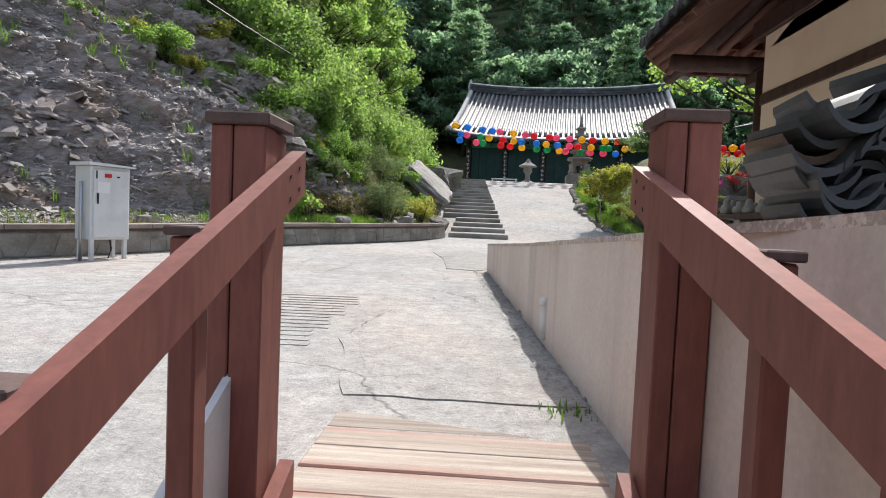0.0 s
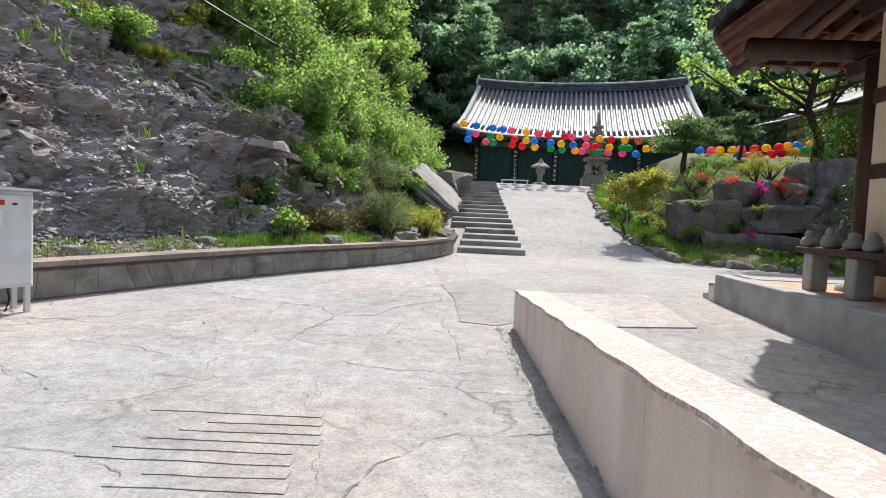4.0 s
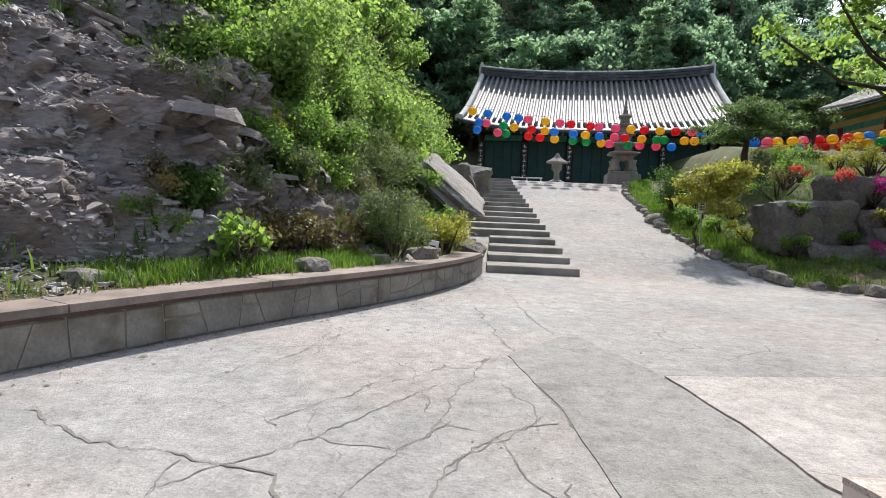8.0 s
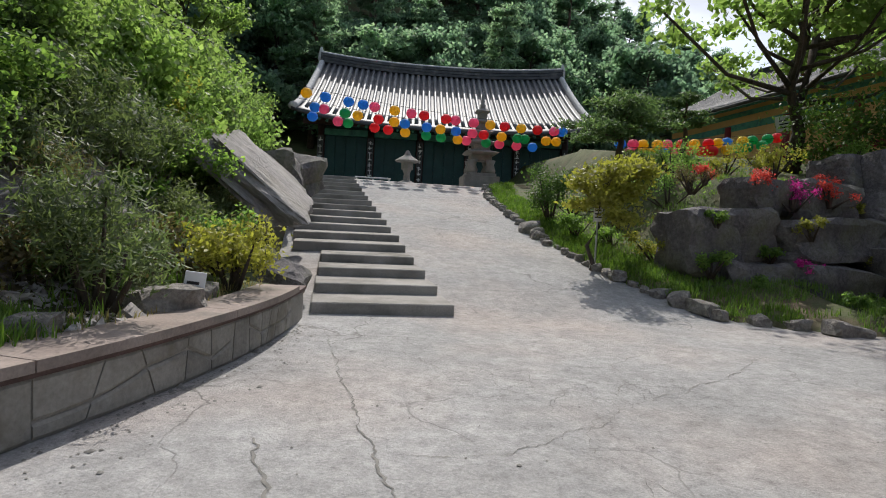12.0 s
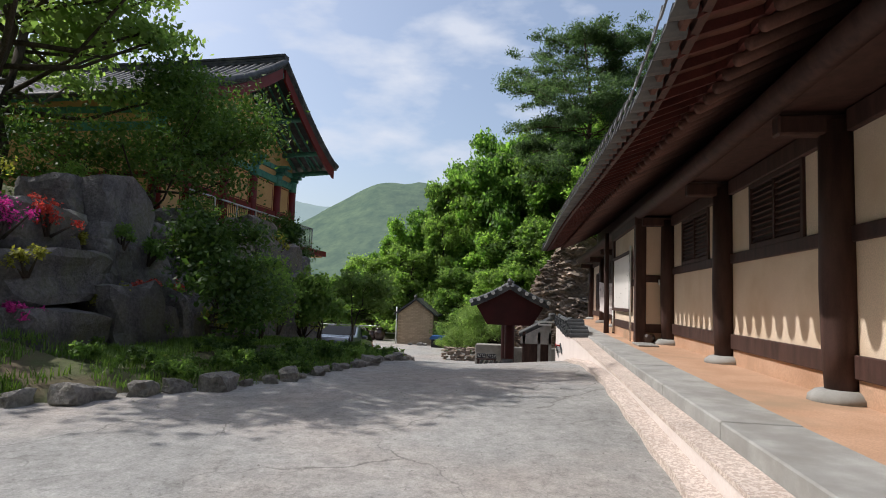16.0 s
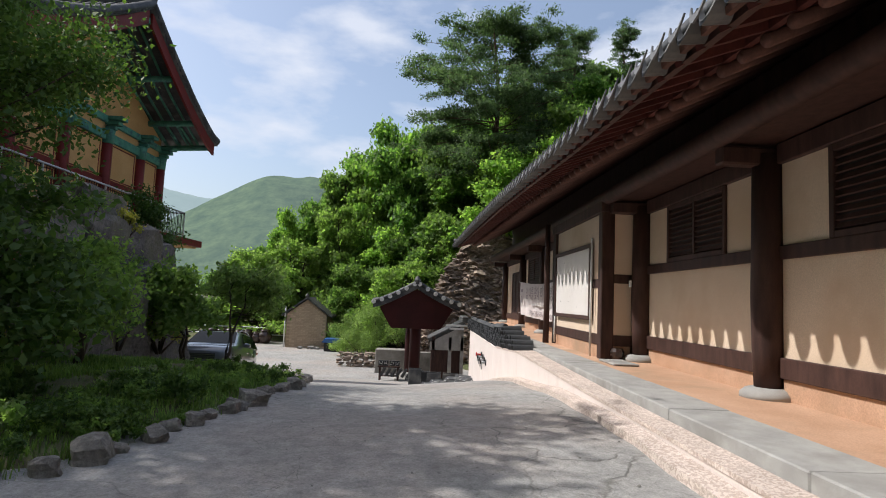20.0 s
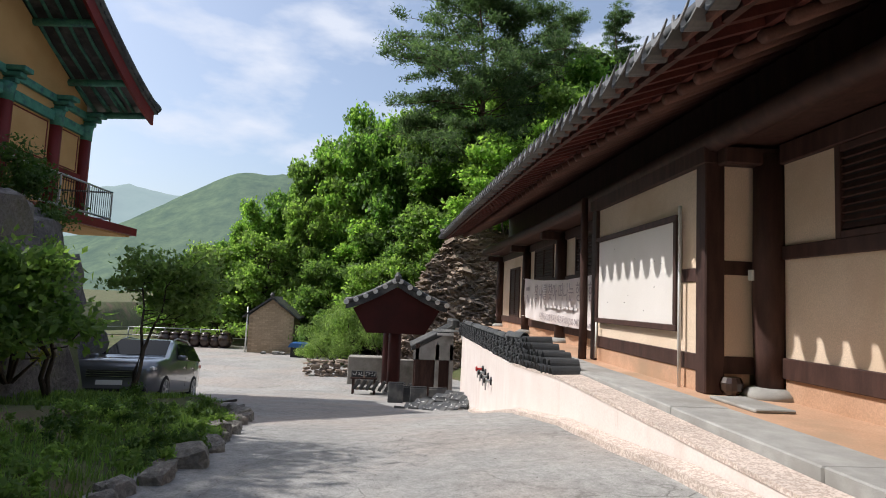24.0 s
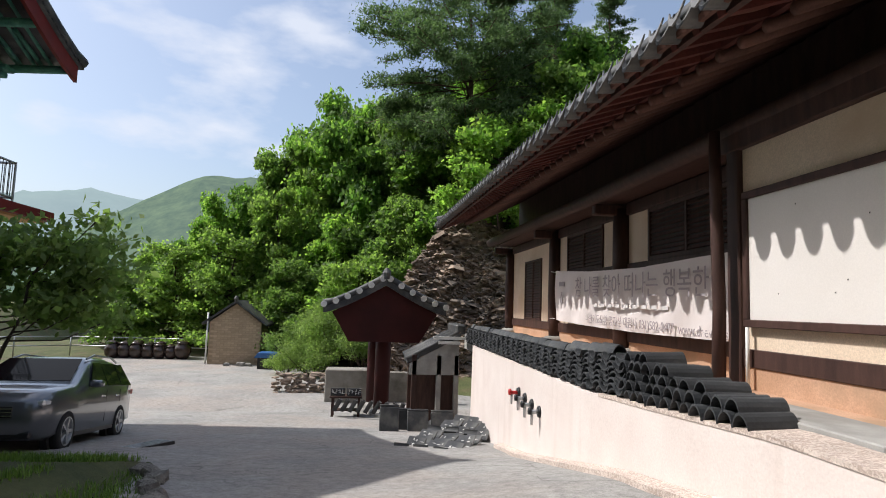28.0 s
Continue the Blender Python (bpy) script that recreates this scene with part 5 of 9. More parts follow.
# ---- east hall with its balcony, over the rock garden ----
east = empty("east_hall", (24.0, 23.0, 0.2), 0.0)
tagged(east, "two-storey temple building with ochre walls, red columns and green painted beams", "temple hall")
SWAP = Matrix(((0, -1, 0, 0), (1, 0, 0, 0), (0, 0, 1, 0), (0, 0, 0, 1)))
RE = roof_shape(18.4, 6.1, 10.32, 7.2, 0.28, 0.2, 0.02, 0.15)
eroof = sheet(RE, -1, 0.14, TILE, "roof", east, 40, 10)
sheet(RE, 1, 0.14, TILE, "far_slope", eroof, 40, 10)
eroof.matrix_basis = Matrix.Translation((0, 9.2, 0)) @ SWAP
for side in (-1, 1):
    tile_rows(RE, side, 52, 0.10, TILE, eroof, DISCDARK)
    for u in (-0.995,):
        rake(RE, u, side, 0.13, TILE, eroof)
        pts = [RE(u, v, side) - Vector((-0.02, 0, 0.42)) for v in np.linspace(0.02, 0.97, 10)]
        bm, prev = bmesh.new(), None
        for p in pts:
            ring = [bm.verts.new(p + Vector((dx, 0, dz))) for dx, dz in ((0, -0.2), (0.09, -0.2), (0.09, 0.26), (0, 0.26))]
            if prev:
                for k in range(4):
                    bm.faces.new((prev[k], prev[(k + 1) % 4], ring[(k + 1) % 4], ring[k]))
            else:
                bm.faces.new(ring[::-1])
            prev = ring
        bm.faces.new(prev)
        bmesh.ops.recalc_face_normals(bm, faces=bm.faces[:])
        part("barge_board", bm, TEMPLERED, eroof, "broad red barge board")
        # tile ends along the gable edge
        for v in np.linspace(0.06, 0.99, 26):
            p = RE(-1.0, v, side)
            piece("tile_end", DISCDARK, eroof, Matrix.Translation(p + Vector((-0.02, 0, 0.0))) @ pose(0, 0, 0, 0, -90, 0))
    # purlins and boards seen under the gable overhang
    for v in (0.02, 0.35, 0.68, 0.93):
        a, b = RE(-0.985, v, side) - Vector((0, 0, 0.42)), RE(-0.72, v, side) - Vector((0, 0, 0.42))
        part("purlin", tube(bmesh.new(), [a, b], 0.12, 8), TEMPLEGREEN, eroof, smooth=True)
    for k in range(6):
        u = -0.97 + 0.045 * k
        pts = [RE(u, v, side) - Vector((0, 0, 0.22)) for v in (0.03, 0.5, 0.97)]
        part("rafter", tube(bmesh.new(), pts, 0.055, 6), TEMPLEGREEN, eroof, smooth=True)
    for k in range(34):
        u = -0.9 + 1.85 * k / 33
        pts = [RE(u, v, side) - Vector((0, 0, 0.24)) for v in (0.74, 0.98)]
        part("rafter", tube(bmesh.new(), pts, 0.06, 6), TEMPLEGREEN, eroof, smooth=True)
ridge_band(RE, 0.19, 0.34, TILE, eroof)
EY = 1.85   # gable wall, behind the overhang
part("gable_wall", prism(bmesh.new(), [(-5.4, 3.1), (5.4, 3.1), (5.4, 7.2), (0.0, 9.75), (-5.4, 7.2)], 0.2, Matrix.Translation((0, EY, 0))), OCHRE2, east)
part("side_wall", boxed(5.2, 5.4, EY + 0.2, 16.5, 3.1, 7.2), OCHRE2, east)
part("side_wall", boxed(-5.4, -5.2, EY + 0.2, 16.5, 3.1, 7.2), OCHRE2, east)
part("back_wall", boxed(-5.2, 5.2, 16.3, 16.5, 3.1, 7.2), OCHRE2, east)
ECX = [-5.35, -3.6, -1.2, 1.2, 3.6, 5.35]
for x in ECX:
    c = part("column", tube(bmesh.new(), [(x, EY - 0.04, 3.1), (x, EY - 0.04, 6.35)], 0.21, 12), TEMPLERED, east, smooth=True)
    part("capital", lathe(bmesh.new(), [(0.22, 6.0), (0.23, 6.35), (0.26, 6.5)], 12, (x, EY - 0.04, 0)), TEMPLEGREEN, c, "green patterned column head", True)
    for q in range(3):
        part("bracket", boxed(x - 0.1 - 0.05 * q, x + 0.1 + 0.05 * q, EY - 0.35 - 0.14 * q, EY + 0.0, 6.5 + 0.16 * q, 6.64 + 0.16 * q, 0.02), TEMPLEGREEN, c)
for y in (5.2, 8.5, 12, 15.5):
    for x in (-5.35, 5.35):
        part("column", tube(bmesh.new(), [(x, y, 3.1), (x, y, 6.35)], 0.21, 12), TEMPLERED, east, smooth=True)
for z0, z1, mt in ((3.1, 3.3, TEMPLERED), (4.55, 4.78, TEMPLERED), (6.12, 6.42, TEMPLEGREEN), (6.72, 6.95, TEMPLEGREEN)):
    part("wall_beam", boxed(-5.35, 5.35, EY - 0.12, EY + 0.02, z0, z1, 0.01), mt, east)
    for x in (-5.42, 5.32):
        part("wall_beam", boxed(x, x + 0.12, EY, 16.5, z0, z1, 0.01), mt, east)
for x0, x1 in zip(ECX, ECX[1:]):
    for z0, z1 in ((3.36, 4.5), (4.84, 6.06)):
        bm = bmesh.new()
        for a, b, c, d in ((x0 + 0.3, x1 - 0.3, z0, z0 + 0.04), (x0 + 0.3, x1 - 0.3, z1 - 0.04, z1), (x0 + 0.3, x0 + 0.34, z0 + 0.04, z1 - 0.04), (x1 - 0.34, x1 - 0.3, z0 + 0.04, z1 - 0.04)):
            box(bm, a, b, EY - 0.012, EY + 0.01, c, d)
        part("painted_border", bm, TEMPLERED, east, "thin dark red painted border line")
# balcony deck and rail
bal = part("balcony", boxed(-6.2, 5.8, 0.0, EY - 0.02, 2.84, 3.1, 0.01), TEMPLERED, east, "red-edged balcony deck")
part("balcony_soffit", boxed(-6.0, 5.6, 0.15, EY, 2.78, 2.838), OCHRE2, bal)
part("balcony_east", boxed(5.42, 5.8, EY - 0.02, 14.0, 2.88, 3.1, 0.01), TEMPLERED, east)
RAILX = np.linspace(-6.1, 4.0, 8)
for z in (3.2, 4.05):
    part("rail", tube(bmesh.new(), [(-6.1, 0.08, z), (4.0, 0.08, z)], 0.03, 8), STEEL, bal, smooth=True)
    part("rail", tube(bmesh.new(), [(4.0, 0.08, z), (4.0, EY, z)], 0.03, 8), STEEL, bal, smooth=True)
post_me = mesh_of("rail_post", tube(bmesh.new(), [(0, 0, 3.1), (0, 0, 4.08)], 0.028, 8), STEEL)
bal_me = mesh_of("baluster", tube(bmesh.new(), [(0, 0, 3.2), (0, 0, 4.05)], 0.010, 5), DARKMETAL)
for x in RAILX:
    piece("rail_post", post_me, bal, Matrix.Translation((x, 0.08, 0)))
for x in np.arange(-6.0, 4.0, 0.125):
    piece("baluster", bal_me, bal, Matrix.Translation((x, 0.08, 0)))
for y in np.arange(0.2, EY, 0.125):
    piece("baluster", bal_me, bal, Matrix.Translation((4.0, y, 0)))
piece("rail_post", post_me, bal, Matrix.Translation((4.0, EY - 0.1, 0)))
# ground storey under the balcony
part("lower_wall", boxed(-5.2, 3.6, EY + 0.3, 16.0, -2.3, 3.0), OCHRE2, east)
for x in (-1.0, 1.2):
    part("lower_post", tube(bmesh.new(), [(x, 0.5, -2.4), (x, 0.5, 2.85)], 0.19, 10), TEMPLERED, east, smooth=True)

# ---- foliage ----
def leaves(name, centres, radii, count, size, material, rng, flat=0.75, droop=0.0, aspect=0.55):
    """A crown: many small leaves scattered round clump centres, denser at the outside of each."""
    centres, radii = np.asarray(centres, float), np.asarray(radii, float)
    pick = rng.choice(len(centres), count, p=radii ** 2 / (radii ** 2).sum())
    d = rng.normal(size=(count, 3))
    d /= np.linalg.norm(d, axis=1)[:, None]
    r = radii[pick] * rng.random(count) ** 0.5 * rng.uniform(0.55, 1.4, count)
    p = centres[pick] + d * r[:, None] * [1, 1, flat]
    a = rng.normal(size=(count, 3)) + [0, 0, -droop]
    a /= np.linalg.norm(a, axis=1)[:, None]
    up = d * 0.6 + rng.normal(size=(count, 3)) * 0.6 + [0, 0, 0.7]
    b = np.cross(a, up)
    b /= np.linalg.norm(b, axis=1)[:, None] + 1e-9
    s = size * rng.uniform(0.6, 1.4, count)[:, None]
    n = np.cross(a, b)
    q = np.stack([p - a * s * 0.5, p + b * s * aspect * 0.5 + n * s * 0.08, p + a * s * 0.5, p - b * s * aspect * 0.5 + n * s * 0.08], 1)
    return np_mesh(name, q.reshape(-1, 3), np.arange(count * 4).reshape(-1, 4), material)


def limbs(bm, height, spread, r, rng, first=0.35, n=9, lean=(0, 0), stems=1):
    """A tapered trunk with limbs; returns the places where clumps of leaves sit."""
    tips = []
    for s in range(stems):
        off = Vector((rng.uniform(-1, 1), rng.uniform(-1, 1), 0)) * spread * 0.35 * (stems > 1)
        pts, rad = [], []
        for k in range(7):
            f = k / 6
            pts.append(Vector((lean[0] * f * f, lean[1] * f * f, height * 0.86 * f)) + off * f + Vector((rng.normal() * 0.02, rng.normal() * 0.02, 0)) * height * (0 < k))
            rad.append(r * (1 - 0.82 * f) * (1.25 if k == 0 else 1) / stems ** 0.35)
        tube(bm, pts, rad, 8)
        tips.append(pts[-1])
        for k in range(n):
            f = first + (1 - first) * (k + rng.random() * 0.6) / n
            i = min(int(f * 6), 5)
            base = pts[i].lerp(pts[i + 1], f * 6 - i)
            t = rng.uniform(0, 2 * math.pi) if stems == 1 else math.atan2(off.y, off.x) + rng.normal() * 1.1
            reach = spread * (1.05 - 0.55 * f) * rng.uniform(0.65, 1.1)
            rise = reach * rng.uniform(0.15, 0.6)
            end = base + Vector((math.cos(t) * reach, math.sin(t) * reach, rise))
            mid = base.lerp(end, 0.5) + Vector((0, 0, -0.12 * reach))
            tube(bm, [base, mid, end], [rad[i] * 0.5, rad[i] * 0.3, 0.012 * height * 0.3], 6)
            tips += [end, base.lerp(end, 0.62) + Vector((rng.normal(), rng.normal(), 0.4)) * reach * 0.16]
    return tips


def tree(name, label, loc, height, spread, r, leaf, count, size, seed, bark=None, clump=0.34, first=0.35, n=9, flat=0.75, droop=0.0, stems=1, lean=(0, 0), aspect=0.55, category="tree"):
    rng = np.random.default_rng(seed)
    t = empty(name, loc)
    bm = bmesh.new()
    tips = limbs(bm, height, spread, r, rng, first, n, lean, stems)
    part("trunk", bm, bark or BARK, t, smooth=True)
    rad = [spread * clump * rng.uniform(0.7, 1.25) for _ in tips]
    ob = new("crown", leaves("crown", [tuple(p) for p in tips], rad, count, size, leaf, rng, flat, droop, aspect))
    ob.parent = t
    return tagged(t, label, category)


def conifer(name, label, loc, height, spread, r, count, size, seed, first=0.3, whorls=9, leaf=None, category="pine tree", plate=0.17, crown=None):
    """A pine: straight trunk, flat plates of needles on level limbs."""
    rng = np.random.default_rng(seed)
    t = empty(name, loc)
    bm = bmesh.new()
    pts = [Vector((rng.normal() * 0.015 * height * (k > 0), rng.normal() * 0.015 * height * (k > 0), height * k / 7)) for k in range(8)]
    tube(bm, pts, [r * (1 - 0.85 * k / 7) for k in range(8)], 8)
    cs, rs = [tuple(pts[-1])], [spread * 0.2]
    for w in range(whorls):
        f = first + (1 - first) * w / whorls
        for k in range(4 + int(rng.integers(0, 3))):
            a = rng.uniform(0, 2 * math.pi)
            reach = spread * (interp(f, *crown) if crown else (1.08 - f) ** 0.6) * rng.uniform(0.6, 1.1)
            b = Vector((0, 0, height * f))
            e = b + Vector((math.cos(a) * reach, math.sin(a) * reach, reach * rng.uniform(-0.05, 0.3)))
            tube(bm, [b, b.lerp(e, 0.5) + Vector((0, 0, 0.05 * reach)), e], [r * 0.25 * (1.1 - f), r * 0.16 * (1.1 - f), 0.02], 5)
            for g in (0.4, 0.55, 0.7, 0.85, 1.0):
                c = b.lerp(e, g)
                cs.append(tuple(c + Vector((rng.normal(), rng.normal(), 0.5)) * 0.08 * spread))
                rs.append(spread * plate * rng.uniform(0.7, 1.2))
    part("trunk", bm, PINEBARK, t, smooth=True)
    ob = new("crown", leaves("crown", cs, rs, count, size, leaf or NEEDLE, rng, 0.42, 0.0, 0.32))
    ob.parent = t
    return tagged(t, label, category)


def bush(name, label, loc, w, h, leaf, count, size, seed, flat=None, clumps=9, category="shrub", stalks=True, aspect=0.55, droop=0.0):
    """A shrub: stems from one foot and an uneven mass of leaves."""
    rng = np.random.default_rng(seed)
    t = empty(name, loc)
    cs = [(rng.normal() * w * 0.26, rng.normal() * w * 0.26, h * rng.uniform(0.35, 0.85)) for _ in range(clumps)]
    if stalks:
        bm = bmesh.new()
        for c in cs[:7]:
            tube(bm, [(c[0] * 0.1, c[1] * 0.1, -0.05), (c[0] * 0.6, c[1] * 0.6, c[2] * 0.5), c], [0.02 + 0.012 * h, 0.012 + 0.008 * h, 0.006], 5)
        part("stem", bm, BARK, t, smooth=True)
    rs = [min(w, h) * rng.uniform(0.2, 0.34) for _ in cs]
    ob = new("crown", leaves("crown", cs, rs, count, size, leaf, rng, 0.85, droop, aspect))
    ob.parent = t
    return tagged(t, label, category)


def grass(name, label, spots, height, material, rng, blades=5):
    """Blades of grass at the given foot points."""
    spots = np.repeat(np.asarray(spots, float), blades, axis=0)
    n = len(spots)
    spots = spots + np.c_[rng.normal(size=(n, 2)) * 0.05, np.zeros(n)]
    a = rng.uniform(0, 2 * np.pi, n)
    side = np.c_[np.cos(a), np.sin(a), np.zeros(n)]
    lean = np.c_[-np.sin(a), np.cos(a), np.zeros(n)] * rng.normal(0, 0.5, n)[:, None]
    h = (height * rng.uniform(0.4, 1.3, n))[:, None]
    w = 0.035 * h + 0.003
    top = spots + [0, 0, 1] * h + lean * h
    mid = spots + [0, 0, 0.55] * h + lean * h * 0.3
    q = np.stack([spots - side * w, spots + side * w, mid + side * w * 0.7, top, mid - side * w * 0.7], 1)
    idx = np.arange(n * 5).reshape(-1, 5)
    faces = np.concatenate([idx[:, [0, 1, 2, 4]], idx[:, [4, 2, 3, 3]]])
    me = bpy.data.meshes.new(name)
    me.from_pydata(q.reshape(-1, 3).tolist(), [], [tuple(f) for f in faces[:n]] + [tuple(f[:3]) for f in faces[n:]])
    me.materials.append(material)
    return tagged(new(name, me), label, "grass", kind="stuff")


# forests: four trees built once, then copied over the hills
F_BROAD = tree("forest_tree", "round-crowned broadleaf tree on the wooded hillside", (66, 2, lay(66, 2)), 8.5, 3.6, 0.18, LEAF_FOREST, 22000, 0.23, 21, n=46, first=0.08, clump=0.22, flat=0.6, aspect=0.7)
F_BROAD2 = tree("forest_tree", "tall broadleaf tree on the wooded hillside", (60, 4, lay(60, 4)), 10.5, 3.2, 0.2, LEAF_MID, 22000, 0.23, 22, n=46, first=0.08, clump=0.23, flat=0.6, aspect=0.7)
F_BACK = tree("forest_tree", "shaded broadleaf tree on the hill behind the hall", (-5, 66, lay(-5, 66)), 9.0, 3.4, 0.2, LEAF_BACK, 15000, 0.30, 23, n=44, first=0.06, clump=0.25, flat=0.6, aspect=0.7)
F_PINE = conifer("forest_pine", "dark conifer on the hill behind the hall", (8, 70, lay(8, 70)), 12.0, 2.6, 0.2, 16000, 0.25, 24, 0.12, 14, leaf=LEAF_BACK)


def plant(kinds, spots, group, rng, lo=0.75, hi=1.25):
    for x, y in spots:
        k = kinds[int(rng.integers(0, len(kinds)))]
        s = rng.uniform(lo, hi)
        c = copy_thing(k, Matrix.Translation((x, y, lay(x, y) - 0.2)) @ pose(0, 0, 0, 0, 0, rng.uniform(0, 360)))
        c.scale = (s * rng.uniform(0.9, 1.15), s * rng.uniform(0.9, 1.15), s)
        tagged(c, group=group)


rng = np.random.default_rng(5)
spots = []
for y, step, lo, hi in ((56, 4.2, -34, 44), (61, 4.4, -36, 46), (67, 4.8, -40, 50), (74, 5.2, -46, 52), (82, 5.8, -50, 52), (92, 6.5, -55, 50), (104, 7.5, -60, 50)):
    spots += [(x + rng.uniform(-1.5, 1.5), y + rng.uniform(-1.8, 1.8)) for x in np.arange(lo, hi, step)]
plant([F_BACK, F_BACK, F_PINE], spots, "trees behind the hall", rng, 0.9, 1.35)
spots = []
for x, step, lo, hi in ((56, 3.2, -10, 16), (59, 3.4, -10, 18), (63, 3.6, -14, 21), (67, 3.8, -14, 24), (72, 4.2, -14, 26), (78, 4.8, -14, 28), (85, 5.4, -10, 30)):
    spots += [(x + rng.uniform(-1.3, 1.3), y + rng.uniform(-1.3, 1.3)) for y in np.arange(lo, hi, step)]
for x, lo, hi in ((46, 0, 9), (50, -2, 12), (53, -4, 18)):
    spots += [(x + rng.uniform(-1, 1), y + rng.uniform(-1, 1)) for y in np.arange(lo, hi, 3.4)]
plant([F_BROAD, F_BROAD, F_BROAD2], spots, "trees on the east hill", rng, 0.95, 1.4)
# the tallest of them stand along the brow of the hill
for x, y, top_z in ((58, 27.6, 6.0), (57, 25.4, 8.2), (58.5, 23.0, 10.6), (57.5, 20.9, 13.2), (59, 19.0, 14.6), (57.5, 17.0, 15.8), (58.5, 15.0, 17.0), (56.5, 13.0, 17.6), (55, 18.4, 11.5), (54.5, 15.4, 13.0), (53.5, 12.2, 14.5), (60, 12.0, 18.6), (54, 20.8, 9.0)):
    sc_ = (top_z - lay(x, y)) / (8.3 if int(y) % 2 else 10.0)
    c = copy_thing(F_BROAD if int(y) % 2 else F_BROAD2, Matrix.Translation((x, y, lay(x, y) - 0.2)) @ pose(0, 0, 0, 0, 0, 77 * y))
    c.scale = (0.68 * sc_, 0.68 * sc_, sc_)
    tagged(c, group="trees on the east hill")

# ---- rock slope above the curved wall ----
def blocks(x, y, z, seed):
    """Random steps, one for each broken block of rock."""
    w = fbm(x * 0.7, y * 0.7, z * 0.7, 2) * 0.8
    i, j, k = (np.floor(c + w).astype(np.int64) for c in (x, y, z))
    n = (i * 73856093 ^ j * 19349663 ^ k * 83492791 ^ seed * 2654435) & 0xFFFF
    return ((n * 40503) & 0xFFFF) / 32767.5 - 1.0


def slope_mesh():
    ys = np.linspace(1.5, 24.0, 560)
    ds = np.concatenate([np.linspace(0.75, 9.0, 330), np.linspace(9.2, 16, 50)])
    Y, D = np.meshgrid(ys, ds, indexing="ij")
    ex = np.where(Y < 17.75, np.interp(Y, wy, wx), np.interp(Y, [17.75, 19, 31], [0.0, -0.05, -0.2]))
    X = ex - 0.42 - D
    Z = land(X, Y) + 0.02
    # ledges: broken beds that dip along the slope
    q = Z * 0.9 + Y * 0.33 + fbm(X * 0.4, Y * 0.4, Z * 0.4) * 1.5
    saw = (q % 1.0)
    jag = np.where(saw < 0.75, saw / 0.75, (1 - saw) / 0.25) * 0.30 + fbm(X * 0.8 + 9, Y * 0.8, Z * 0.8, 5) * 0.5 + (0.5 - np.abs(fbm(X * 1.9, Y * 1.9, Z * 1.9, 5))) * 0.42 + fbm(X * 5.5, Y * 5.5, Z * 5.5, 3) * 0.2 + 0.12
    jag = jag + blocks(X * 0.6 + Z * 0.5, Y * 1.3 - Z * 0.35, Z * 2.6 + Y * 0.7, 1) * 0.16 + blocks(X * 2.1 + Z, Y * 2.6 - Z, Z * 6.5 + Y * 1.6, 2) * 0.12
    k = np.clip((D - 0.75) / 0.7, 0, 1) * np.interp(Y, [1.5, 15, 19, 24], [1, 1, 0.5, 0.3])
    rockiness = np.clip(0.75 + fbm(X * 0.18 + 3, Y * 0.18, 0, 3), 0.25, 1.2)
    X = X + jag * k * 0.75 * rockiness
    Z = Z + jag * k * 0.42 * rockiness - 0.10 * (1 - np.clip((D - 0.75) / 0.5, 0, 1))
    return np.stack([X, Y, Z], -1).reshape(-1, 3), grid_faces(len(ys), len(ds))


v_, f_ = slope_mesh()
SLOPE_V = v_


def WXa(y):
    return np.interp(y, wy, wx)


rock_slope = new("cliff", np_mesh("cliff", v_, f_, CLIFF))
tagged(rock_slope, "steep broken grey rock slope above the curved wall", "cliff", kind="structure")

# flakes of broken rock lying on the face
fr = np.random.default_rng(91)


def flakes(name, label, centres, size, material, rng):
    """Thin angular chips: six-cornered wedges lying at odd angles."""
    n = len(centres)
    s = (size * rng.lognormal(0, 0.5, n))[:, None, None]
    ang = np.sort(rng.uniform(0, 2 * np.pi, (n, 5)), axis=1)
    ring = np.stack([np.cos(ang), np.sin(ang) * rng.uniform(0.4, 0.9, (n, 1)), np.zeros((n, 5))], -1)
    up, low = ring * 0.85 + [0, 0, 0.16], ring + [0, 0, -0.10]
    v = np.concatenate([up, low], 1) * s
    q = rng.normal(size=(n, 3)) * [0.35, 0.35, 0] + [0.25, -0.15, 1]
    q /= np.linalg.norm(q, axis=1)[:, None]
    a = np.cross(q, rng.normal(size=(n, 3)))
    a /= np.linalg.norm(a, axis=1)[:, None]
    b = np.cross(q, a)
    v = v[:, :, :1] * a[:, None] + v[:, :, 1:2] * b[:, None] + v[:, :, 2:] * q[:, None] + np.asarray(centres)[:, None]
    base = (np.arange(n) * 10)[:, None]
    quads = np.concatenate([base + [k, 5 + k, 5 + (k + 1) % 5, (k + 1) % 5] for k in range(5)])
    me = bpy.data.meshes.new(name)
    tops = [tuple(r) for r in (base + [0, 1, 2, 3, 4])]
    me.from_pydata(v.reshape(-1, 3).tolist(), [], tops + [tuple(r) for r in quads[:, ::-1]])
    me.materials.append(material)
    return tagged(new(name, me), label, "scree", kind="stuff")


